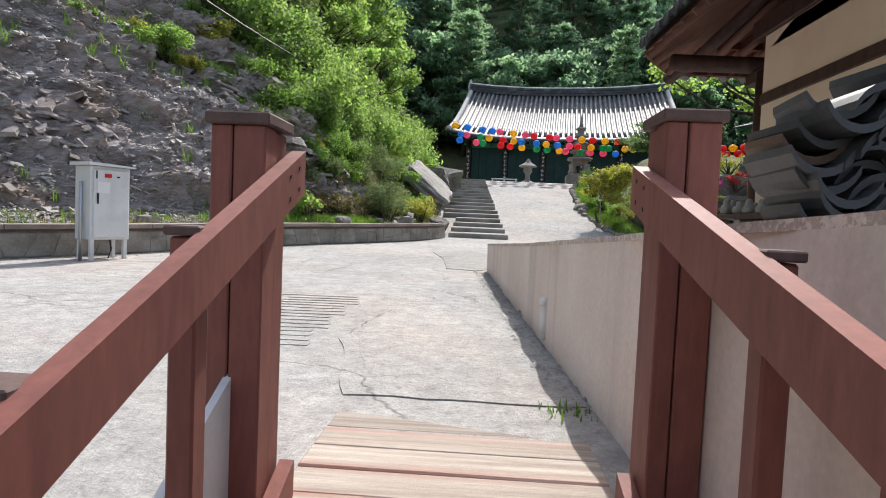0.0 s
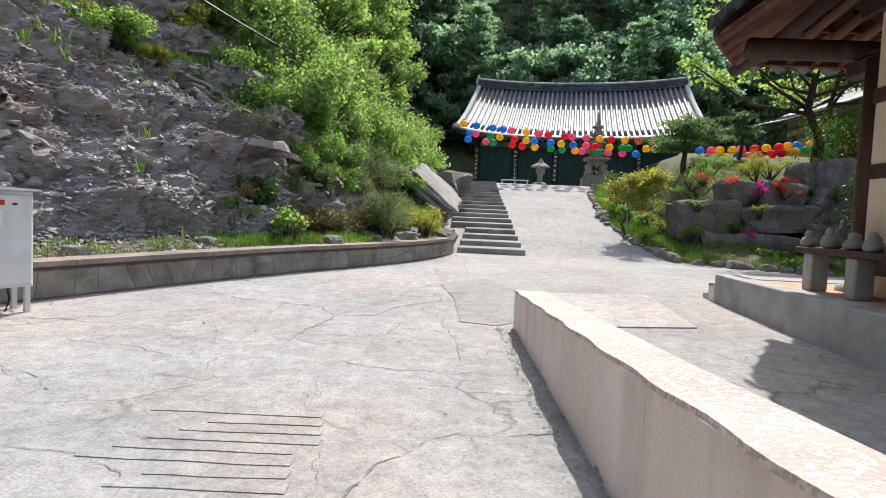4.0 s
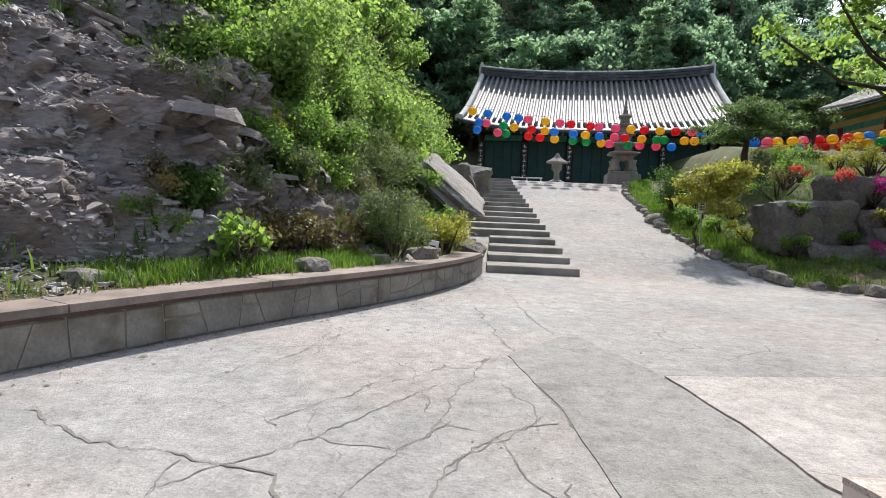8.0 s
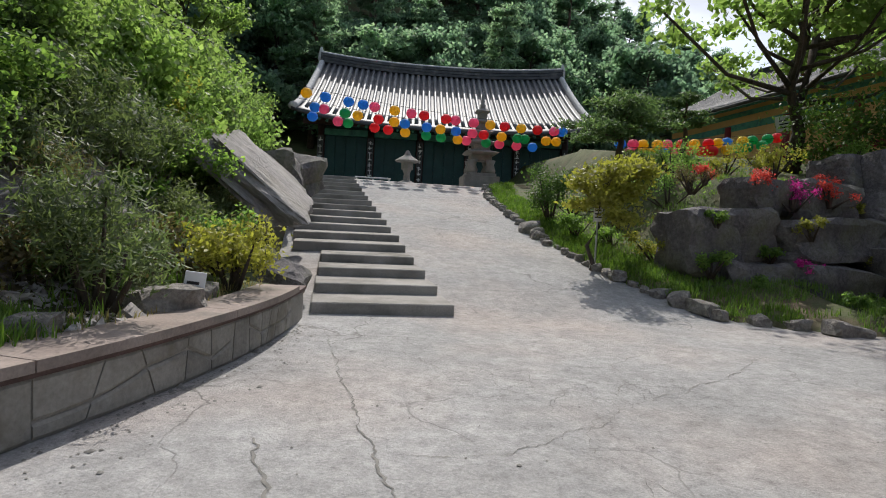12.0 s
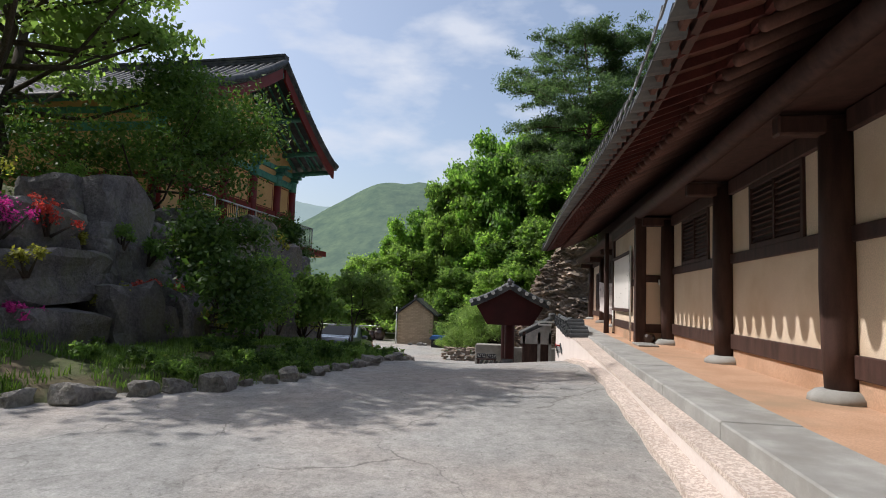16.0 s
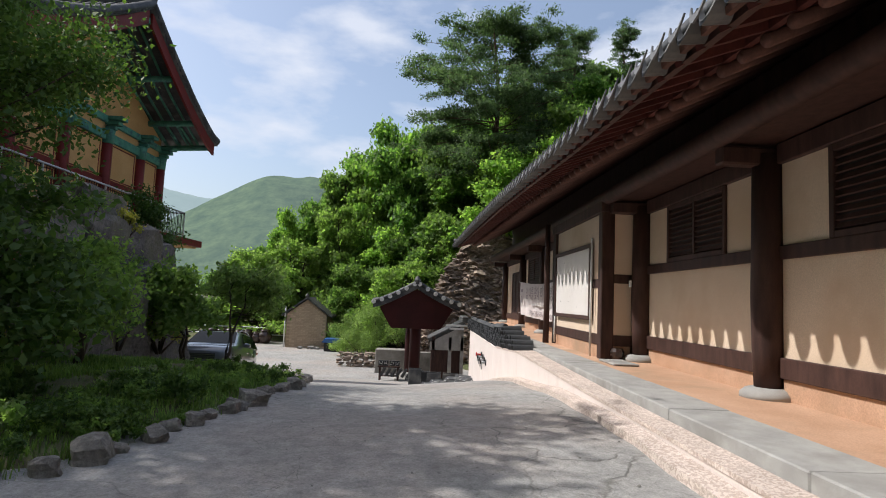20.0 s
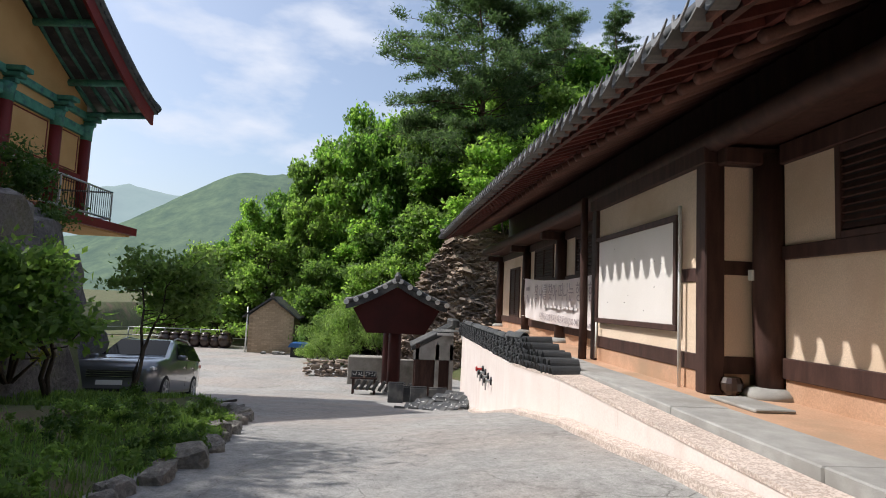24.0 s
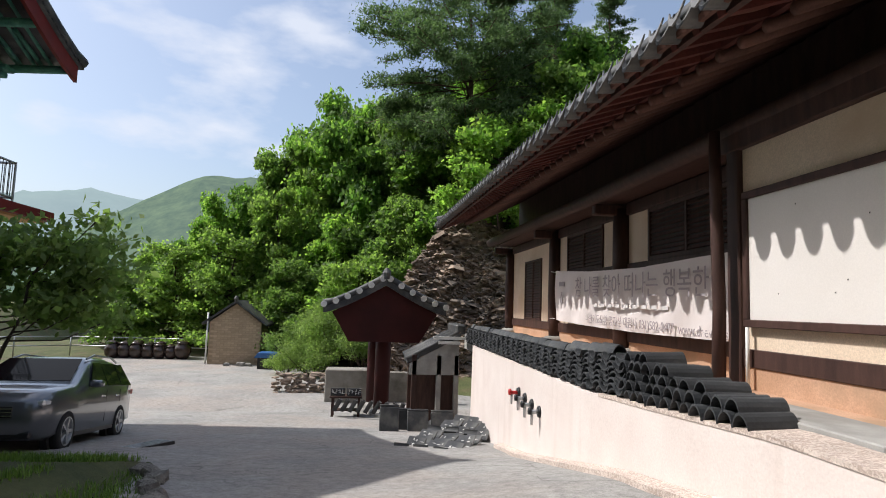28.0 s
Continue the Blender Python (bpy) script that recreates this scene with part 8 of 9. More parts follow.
# ---- paper lanterns ----
LM = [mesh_of("paper_lantern", lathe(bmesh.new(), [(0.034, -0.152), (0.096, -0.135), (0.152, -0.068), (0.169, 0.0), (0.152, 0.068), (0.096, 0.135), (0.034, 0.152)], 14), m, True) for m in LANTERNS]
HOOK = mesh_of("hook", tube(bmesh.new(), [(0, 0, 0.13), (0, 0, 0.19)], 0.008, 5), CABLE)


def string(a, b, sag, spots, order, name_n):
    a, b = Vector(a), Vector(b)
    cord = tube(bmesh.new(), [a.lerp(b, f) - Vector((0, 0, sag * 4 * f * (1 - f))) for f in np.linspace(0, 1, 24)], 0.008, 5)
    tagged(part("lantern_cord", cord, CABLE), "thin black cord strung across the court for lanterns", "cord", group="lantern cords")
    for k, f in enumerate(spots):
        p = a.lerp(b, f) - Vector((0, 0, sag * 4 * f * (1 - f) + 0.19))
        ob = new("paper_lantern", LM[order[k % len(order)]])
        ob.matrix_world = Matrix.Translation(p) @ Matrix.Diagonal((1.15, 1.15, 1.12, 1))
        h = new("hook", HOOK)
        h.parent = ob
        tagged(ob, "round " + ("red", "yellow", "green", "blue", "pink")[order[k % len(order)]] + " paper lantern hanging on a cord", "lantern", group="paper lanterns")


rl = np.random.default_rng(3)
for q, (a, b, sag, n) in enumerate((((-0.95, 31.5, 5.8), (10.3, 31.6, 5.25), 0.24, 17), ((-0.95, 31.9, 5.45), (10.1, 31.8, 4.9), 0.22, 17), ((-0.75, 32.3, 5.15), (9.3, 32.1, 4.65), 0.17, 14))):
    sp = [(k + 0.5 + rl.uniform(-0.32, 0.32)) / n * 0.88 + 0.03 for k in range(n)]
    string(a, b, sag, sp, [int(v) for v in rl.integers(0, 5, 31)], n)
for a, b, n in (((9.4, 29.0, 4.5), (16.2, 28.6, 5.25), 14), ((9.6, 28.8, 4.2), (15.4, 28.4, 4.9), 12)):
    string(a, b, 0.15, [(k + 0.5 + rl.uniform(-0.3, 0.3)) / n * 0.92 + 0.04 for k in range(n)], [int(v) for v in rl.integers(0, 5, 29)], n)

# ---- pagoda, stone lantern, bench before the hall ----
pg = empty("stone_pagoda", (6.43, 34.0, 2.85), -6)
tagged(pg, "tall pale stone pagoda with a tapering spire before the hall", "pagoda")
part("base", boxed(-0.72, 0.72, -0.72, 0.72, 0, 0.5, 0.02), PALESTONE, pg)
part("plinth", boxed(-0.6, 0.6, -0.6, 0.6, 0.5, 0.62, 0.02), PALESTONE, pg)
for k in range(4):
    x, y = (-0.36, 0.36)[k % 2], (-0.36, 0.36)[k // 2]
    part("carved_foot", lathe(bmesh.new(), [(0.2, 0.62), (0.24, 0.75), (0.16, 0.95), (0.22, 1.15)], 10, (x, y, 0)), PALESTONE, pg, smooth=True)
z = 1.15
for k, w in enumerate((0.62, 0.5, 0.4, 0.32, 0.26)):
    part("storey", boxed(-w * 0.68, w * 0.68, -w * 0.68, w * 0.68, z, z + 0.24, 0.01), PALESTONE, pg)
    bm = bmesh.new()
    rr = [[bm.verts.new((sx * q, sy * q, zz)) for sx, sy in ((-1, -1), (1, -1), (1, 1), (-1, 1))] for q, zz in ((w * 0.9, z + 0.24), (w * 1.08, z + 0.31), (w * 0.55, z + 0.42))]
    for r, s in zip(rr, rr[1:]):
        for j in range(4):
            bm.faces.new((r[j], r[(j + 1) % 4], s[(j + 1) % 4], s[j]))
    bm.faces.new(rr[0][::-1])
    bm.faces.new(rr[-1])
    part("roof_stone", bm, PALESTONE, pg)
    z += 0.42
part("spire", lathe(bmesh.new(), [(0.13, z), (0.10, z + 0.08), (0.12, z + 0.16), (0.06, z + 0.2), (0.09, z + 0.32), (0.05, z + 0.36), (0.06, z + 0.5), (0.012, z + 0.72)], 10), PALESTONE, pg, smooth=True)
sl = empty("stone_lantern", (3.75, 36.0, 2.85))
tagged(sl, "grey stone lantern with a wide cap before the hall doors", "stone lantern")
part("base", lathe(bmesh.new(), [(0.42, 0), (0.40, 0.2), (0.2, 0.3)], 8), PALESTONE, sl)
part("shaft", lathe(bmesh.new(), [(0.16, 0.28), (0.13, 0.6), (0.2, 0.78)], 8), PALESTONE, sl)
part("light_chamber", lathe(bmesh.new(), [(0.26, 0.78), (0.26, 1.1), (0.22, 1.12)], 8), PALESTONE, sl)
part("cap", lathe(bmesh.new(), [(0.52, 1.1), (0.54, 1.16), (0.18, 1.38), (0.05, 1.6)], 8), PALESTONE, sl)
bn = empty("bench", (1.62, 37.4, 2.87), -6)
tagged(bn, "white painted bench at the top of the steps", "bench")
part("seat", boxed(0, 1.6, 0, 0.4, 0.40, 0.45, 0.008), WHITEPAINT, bn)
for x in (0.04, 0.78, 1.50):
    part("leg", boxed(x, x + 0.06, 0.03, 0.37, 0, 0.40), WHITEPAINT, bn)

# ---- small signs ----
def sign(name, label, loc, w, h, top, turn, tilt, mat_post=STEEL):
    s = empty(name, loc, turn)
    part("post", tube(bmesh.new(), [(0, 0.02, -0.1), (0, 0.02, top)], 0.018, 6), mat_post, s)
    b = part("plate", boxed(-w / 2, w / 2, -0.01, 0.01, top - h, top, 0.003, pose(0, 0, 0, 0, tilt, 0)), WHITEPAINT, s)
    bm = bmesh.new()
    for k in range(3):
        box(bm, -w * 0.38, w * (0.2 + 0.1 * k), -0.014, -0.0105, top - h * (0.3 + 0.22 * k) - h * 0.04, top - h * (0.3 + 0.22 * k) + h * 0.04, 0, pose(0, 0, 0, 0, tilt, 0))
    part("illegible_line", bm, DARKMETAL, b)
    return tagged(s, label, "sign")


sign("plant_label", "small white plant label leaning on the bank", (WX(15.9) - 0.45, 15.7, 0.40), 0.16, 0.30, 0.36, 20, 8)
sign("garden_sign", "little white sign on a post among the garden shrubs", (4.95, 20.4, lay(4.95, 20.4)), 0.16, 0.28, 1.35, -10, 0)
sign("garden_sign", "white board on a leaning post in the garden", (12.9, 24.6, lay(12.9, 24.6)), 0.85, 0.42, 1.5, -14, -12)

# overhead cable on the slope
tagged(part("overhead_cable", tube(bmesh.new(), [Vector((-6.0, 6.5, 5.4)).lerp(Vector((-2.2, 26, 5.2)), f) - Vector((0, 0, 2.2 * f * (1 - f))) for f in np.linspace(0, 1, 20)], 0.02, 5), CABLE), "black cable sagging down over the rock slope", "cable")

# ---- gate with red gable ----
gate = empty("gate", (33.4, 13.85, pave(33.4, 13.8)))
tagged(gate, "small dark red gate pavilion with a tiled gable roof", "gate")
g0 = 0.0
RG = roof_shape(2.6, 1.95, 4.55, 3.62, 0.10, 0.12, 0.0, 0.05)
groof = sheet(RG, -1, 0.09, TILE, "roof", gate, 14, 8)
sheet(RG, 1, 0.09, TILE, "far_slope", groof, 14, 8)
GDISC = disc_mesh("gate_tile_end", 0.105, WHITEPAINT)
for side in (-1, 1):
    tile_rows(RG, side, 10, 0.075, TILE, groof, GDISC, 7)
    rake(RG, -0.97, side, 0.10, TILE, groof, n=8)
    rake(RG, -0.90, side, 0.05, TILEEND, groof, n=8, lift=0.13)
    for v in np.linspace(0.06, 0.99, 6):
        p = RG(-1.0, v, side)
        piece("tile_end", GDISC, groof, Matrix.Translation(p + Vector((-0.07, 0, 0.02))) @ pose(0, 0, 0, 0, -90, 0))
    bm, prev = bmesh.new(), None
    for v in np.linspace(0.0, 1.0, 10):
        p = RG(-1.0, v, side)
        ring = [bm.verts.new(p + Vector((dx, 0, dz))) for dx, dz in ((-0.05, -0.26), (0.14, -0.26), (0.14, -0.05), (-0.05, -0.05))]
        if prev:
            for k in range(4):
                bm.faces.new((prev[k], prev[(k + 1) % 4], ring[(k + 1) % 4], ring[k]))
        else:
            bm.faces.new(ring[::-1])
        prev = ring
    bm.faces.new(prev)
    bmesh.ops.recalc_face_normals(bm, faces=bm.faces[:])
    part("barge_board", bm, TILE, groof)
ridge_band(RG, 0.12, 0.24, TILE, groof, n=10)
part("ridge_ornament", lathe(bmesh.new(), [(0.12, 4.6), (0.14, 4.82), (0.05, 4.98)], 8, (-1.3, 0, 0)), TILE, gate)
part("gable_board", prism(bmesh.new(), [(-1.72, 3.50), (-1.15, 2.55), (1.15, 2.55), (1.72, 3.50), (0, 4.40)], 0.10, Matrix.Translation((-1.12, 0, 0)) @ Matrix(((0, 1, 0, 0), (1, 0, 0, 0), (0, 0, 1, 0), (0, 0, 0, 1)))), GATERED, gate, "broad dark red gable boards")
for k, (x, y) in enumerate(((-0.55, 0.0), (0.85, 0.25))):
    c = part("column", tube(bmesh.new(), [(x, y, 0.32), (x, y, 3.6)], 0.26, 14), GATERED, gate, smooth=True)
    part("base_stone", lathe(bmesh.new(), [(0.42, 0.1), (0.40, 0.25), (0.3, 0.33)], 12, (x, y, 0)), GRANITE, c)
part("beam", boxed(-1.0, 1.2, -0.14, 0.14, 2.7, 2.95, 0.02), GATERED, gate)
part("plinth", boxed(-1.3, 1.6, -0.9, 0.9, -0.2, 0.14, 0.02), PALESTONE, gate)
# ---- lean-to roof at the wall end ----
shed = empty("side_gate", (30.4, 12.3, pave(30.4, 12.3)))
tagged(shed, "little side gate with a lean-to tiled roof", "gate")
SM = Matrix(((0, 1, 0, 0), (1, 0, 0, 0), (0, 0, 1, 0), (0, 0, 0, 1)))
part("roof_slab", prism(bmesh.new(), [(-0.95, 1.85), (0.55, 2.62), (0.55, 2.74), (-0.95, 1.97)], 1.7, Matrix.Translation((0.8, 0, 0)) @ Matrix(((0, -1, 0, 0), (-1, 0, 0, 0), (0, 0, 1, 0), (0, 0, 0, 1)))), TILE, shed)
for k in range(7):
    x = -0.85 + k * 0.27
    part("round_tile", tube(bmesh.new(), [(x, 0.98, 1.98), (x, -0.55, 2.78)], 0.065, 8), TILE, shed, smooth=True)
part("end_board", prism(bmesh.new(), [(-0.9, 1.55), (0.5, 1.55), (0.5, 2.6), (-0.9, 1.85)], 0.06, Matrix.Translation((-0.92, 0, 0)) @ Matrix(((0, 1, 0, 0), (-1, 0, 0, 0), (0, 0, 1, 0), (0, 0, 0, 1)))), GRANITE, shed, "weathered grey end board")
part("pale_batten", boxed(-1.0, -0.93, -0.7, 0.25, 2.55, 2.63), WHITEPAINT, shed)
part("pale_batten", boxed(-1.06, -0.99, -0.5, 0.1, 2.42, 2.50), WHITEPAINT, shed)
part("ridge_cap", boxed(-0.9, 0.9, -0.72, -0.4, 2.70, 2.98, 0.05), TILE, shed)
for x, y in ((-0.85, 0.75), (-0.85, 0.05), (-0.85, -0.45), (0.7, 0.75)):
    part("post", boxed(x - 0.07, x + 0.07, y - 0.07, y + 0.07, 0, 2.1, 0.01), DARKWOOD if y > 0.5 else GRANITE, shed)
part("door_panel", boxed(-0.6, -0.54, -0.5, 0.7, 0.1, 1.9), DARKWOOD, shed)
for y in (0.1, -0.35):
    part("drum_base", lathe(bmesh.new(), [(0.2, 0), (0.22, 0.3), (0.14, 0.36)], 12, (-1.1, y, 0)), TILE, shed, smooth=True)

# retaining wall and trough behind the gate
tr = part("trough", boxed(36.2, 37.2, 14.1, 15.95, pave(36.5, 15) - 0.1, pave(36.5, 15) + 1.25, 0.03), STEPC)
tagged(tr, "grey concrete water tank behind the gate", "tank")
bw = part("back_wall", boxed(36.6, 36.9, 11.3, 14.05, pave(36.5, 15) - 0.1, pave(36.5, 15) + 1.15, 0.03), STEPC)
tagged(bw, "grey concrete wall behind the gate", "wall", kind="structure")
dry = empty("dry_stone_wall", (38.4, 16.7, -2.78), 12)
tagged(dry, "low dry-laid wall of flat brown stones at the foot of the hill", "wall")
FLAT = [mesh_of("stone", lump(300 + k, 0.26, 0.2, 0.075, 0.35, 2), BROWNPLATE) for k in range(5)]
for j in range(7):
    for k in range(9):
        piece("stone", FLAT[(j * 3 + k) % 5], dry, Matrix.Translation((k * 0.02 + RNG.uniform(-0.08, 0.08) + 0.05 * j, k * 0.36 - 1.6 + RNG.uniform(-0.12, 0.12), 0.07 + j * 0.125 + RNG.uniform(-0.03, 0.03))) @ pose(0, 0, 0, RNG.uniform(-14, 14), RNG.uniform(-14, 14), RNG.uniform(0, 360)) @ Matrix.Diagonal((RNG.uniform(0.55, 1.15), RNG.uniform(0.6, 1.2), RNG.uniform(0.6, 1.3), 1)))
# sign stand
st = empty("sign_stand", (32.6, 15.0, pave(32.6, 15)))
tagged(st, "dark wooden stand with two small lettered boards", "sign")
part("top", boxed(-0.3, 0.3, -0.52, 0.52, 0.62, 0.68, 0.01), DARKWOOD, st)
for y in (-0.42, 0.42):
    for x in (-0.2, 0.2):
        part("leg", boxed(x - 0.04, x + 0.04, y - 0.04, y + 0.04, 0, 0.62), DARKWOOD, st)
part("shelf", boxed(-0.2, 0.2, -0.4, 0.4, 0.2, 0.24), DARKWOOD, st)
for y in (-0.26, 0.26):
    b = part("tile_sign", boxed(-0.24, -0.18, y - 0.23, y + 0.23, 0.69, 0.94, 0.01, None), TILE, st, "dark tile with white brushed characters")
    bm = bmesh.new()
    for k in range(4):
        yy = y - 0.16 + k * 0.107
        for q in range(4):
            a, c = RNG.uniform(-0.03, 0.03), RNG.uniform(-0.07, 0.07)
            box(bm, -0.247, -0.242, yy + a - (0.035 if q % 2 else 0.008), yy + a + (0.035 if q % 2 else 0.008), 0.815 + c - (0.008 if q % 2 else 0.04), 0.815 + c + (0.008 if q % 2 else 0.04))
    part("character", bm, WHITEPAINT, b)
# tiles lying on the ground
pile = empty("tile_pile", (25.6, 12.55, pave(25.6, 12.5)), -28)
tagged(pile, "heap of dark roof tiles with white writing spread on the concrete", "tile pile")
FLATT = mesh_of("tile", boxed(-0.20, 0.20, -0.18, 0.18, 0, 0.035, 0.008), TILE)
for k in range(30):
    gx_, gy_ = k % 10, k // 10
    m = Matrix.Translation((-1.55 + gx_ * 0.34 + RNG.uniform(-0.04, 0.04), -0.55 + gy_ * 0.42 + RNG.uniform(-0.05, 0.05), 0.10 + 0.03 * (gx_ % 2) + RNG.uniform(0, 0.03))) @ pose(0, 0, 0, RNG.uniform(-5, 5), -24 + RNG.uniform(-6, 6), RNG.uniform(-10, 10))
    t = piece("tile", FLATT if k % 5 else PAN, pile, m)
    if k % 5:
        bm = bmesh.new()
        for q in range(7):
            a, c = RNG.uniform(-0.13, 0.13), RNG.uniform(-0.12, 0.12)
            box(bm, a - (0.03 if q % 2 else 0.006), a + (0.03 if q % 2 else 0.006), c - (0.006 if q % 2 else 0.03), c + (0.006 if q % 2 else 0.03), 0.036, 0.039)
        part("writing", bm, WHITEPAINT, t)
tt = empty("tile_row_stack", (28.2, 13.2, pave(28.2, 13)), 0)
tagged(tt, "dark tile slabs leaning upright beside the side gate", "tile stack")
for k, (x, y, w, h) in enumerate(((0, 0.55, 0.5, 0.62), (0.15, -0.2, 0.55, 0.5), (0.2, -0.85, 0.6, 0.48), (0.5, 0.2, 0.5, 0.5))):
    part("slab", boxed(x - 0.06, x + 0.06, y - w / 2, y + w / 2, 0, h, 0.02, pose(0, 0, 0, 0, 6, 0)), TILE, tt)
    part("top_face", boxed(x - 0.05, x + 0.07, y - w / 2, y + w / 2, h + 0.004, h + 0.05, 0.01, pose(0, 0, 0, 0, 6, 0)), TILE, tt)
ed = empty("tile_edging", (31.6, 14.1, pave(31.6, 14)), 70)
tagged(ed, "edging of upright half-round tiles before the gate", "edging")
for k in range(12):
    piece("tile", CAPT, ed, Matrix.Translation((-1.6 + k * 0.26, 0, 0.16)) @ pose(0, 0, 0, 60, 0, 90))

# ---- brick hut, kennel, jars, fence ----
hut = empty("brick_hut", (48.8, 22.1, pave(48.8, 22) - 0.02))
tagged(hut, "small sand-coloured brick hut with a dark gabled roof", "hut")
part("wall_core", prism(bmesh.new(), [(-1.47, 0), (1.47, 0), (1.47, 2.45), (0, 3.55), (-1.47, 2.45)], 3.6, Matrix.Translation((0.02, 0, 0)) @ Matrix(((0, 1, 0, 0), (1, 0, 0, 0), (0, 0, 1, 0), (0, 0, 0, 1)))), HUTJOINT, hut)
BR = mesh_of("brick", boxed(0, 0.02, -0.19, 0.19, 0, 0.118, 0.004), HUTBRICK)
for j in range(27):
    z = 0.02 + j * 0.13
    half = 1.46 if z < 2.35 else 1.46 * (3.5 - z) / 1.15
    off = 0.2 * (j % 2)
    for y in np.arange(-1.6 + off, 1.6, 0.4):
        if abs(y) + 0.19 < half:
            piece("brick", BR, hut, Matrix.Translation((0.0, y, z)))
for s in (-1, 1):
    part("roof_slope", prism(bmesh.new(), [(0, 3.62), (s * 1.85, 2.28), (s * 1.85, 2.40), (0, 3.76)], 4.1, Matrix.Translation((-0.25, 0, 0)) @ Matrix(((0, 1, 0, 0), (1, 0, 0, 0), (0, 0, 1, 0), (0, 0, 0, 1)))), TILE, hut)
part("finial", lathe(bmesh.new(), [(0.1, 3.7), (0.16, 3.86), (0.06, 4.02)], 8, (-0.2, 0, 0)), TILE, hut)
part("pipe", tube(bmesh.new(), [(-0.1, 1.55, 0), (-0.1, 1.55, 3.0)], 0.05, 8), WHITEPAINT, hut, "white standing pipe", True)
kn = empty("dog_kennel", (47.2, 19.85, pave(47, 20)))
tagged(kn, "low dog kennel with a blue roof beside the hut", "kennel")
part("body", boxed(-0.6, 0.6, -0.5, 0.5, 0, 0.62), DARKMETAL, kn)
part("roof", prism(bmesh.new(), [(-0.68, 0.62), (0.68, 0.62), (0.5, 0.88), (-0.5, 0.88)], 1.4, Matrix.Translation((-0.7, 0, 0)) @ Matrix(((0, 1, 0, 0), (1, 0, 0, 0), (0, 0, 1, 0), (0, 0, 0, 1)))), BLUE, kn)
for k, (y, s) in enumerate(((21.5, 0.16), (21.1, 0.13), (22.3, 0.12))):
    ob = new("stone", mesh_of("stone", lump(330 + k, s * 1.4, s * 1.6, s, 0.3, 2), PALESTONE))
    ob.matrix_world = Matrix.Translation((48.0, y, pave(48, y) + s * 0.5))
    tagged(ob, "pale loose stone lying before the hut", "stone", group="stones before the hut")
JM = mesh_of("jar_body", lathe(bmesh.new(), [(0.26, 0), (0.40, 0.2), (0.46, 0.45), (0.40, 0.68), (0.28, 0.78), (0.30, 0.84)], 18), JAR, True)
JL = mesh_of("jar_lid", lathe(bmesh.new(), [(0.33, 0.83), (0.34, 0.88), (0.22, 0.95), (0.06, 0.99)], 18), JAR, True)
for r in range(2):
    for k in range(7):
        j = empty("pottery_jar", (51.3 + r * 0.95, 25.7 + k * 0.68 + 0.25 * r, pave(51.3, 26)))
        piece("body", JM, j, Matrix())
        piece("lid", JL, j, Matrix())
        s = RNG.uniform(0.85, 1.15)
        j.scale = (s, s, s)
        tagged(j, "dark glazed brown pottery jar with a lid", "jar", group="pottery jars")
fence = empty("railing", (0, 0, 0))
tagged(fence, "thin pale metal railing along the edge of the yard", "railing")
FP = [(53.0, 24.4), (53.2, 28), (53.0, 33), (50, 38), (44, 41), (38, 42)]
for (x0, y0), (x1, y1) in zip(FP, FP[1:]):
    for z in (0.55, 1.1):
        part("rail", tube(bmesh.new(), [(x0, y0, pave(x0, 20) + z), (x1, y1, pave(x1, 20) + z)], 0.035, 8), STEEL, fence, smooth=True)
    for f in (0, 0.5):
        x, y = x0 + (x1 - x0) * f, y0 + (y1 - y0) * f
        part("post", tube(bmesh.new(), [(x, y, pave(x, 20) - 0.1), (x, y, pave(x, 20) + 1.12)], 0.04, 8), STEEL, fence, smooth=True)

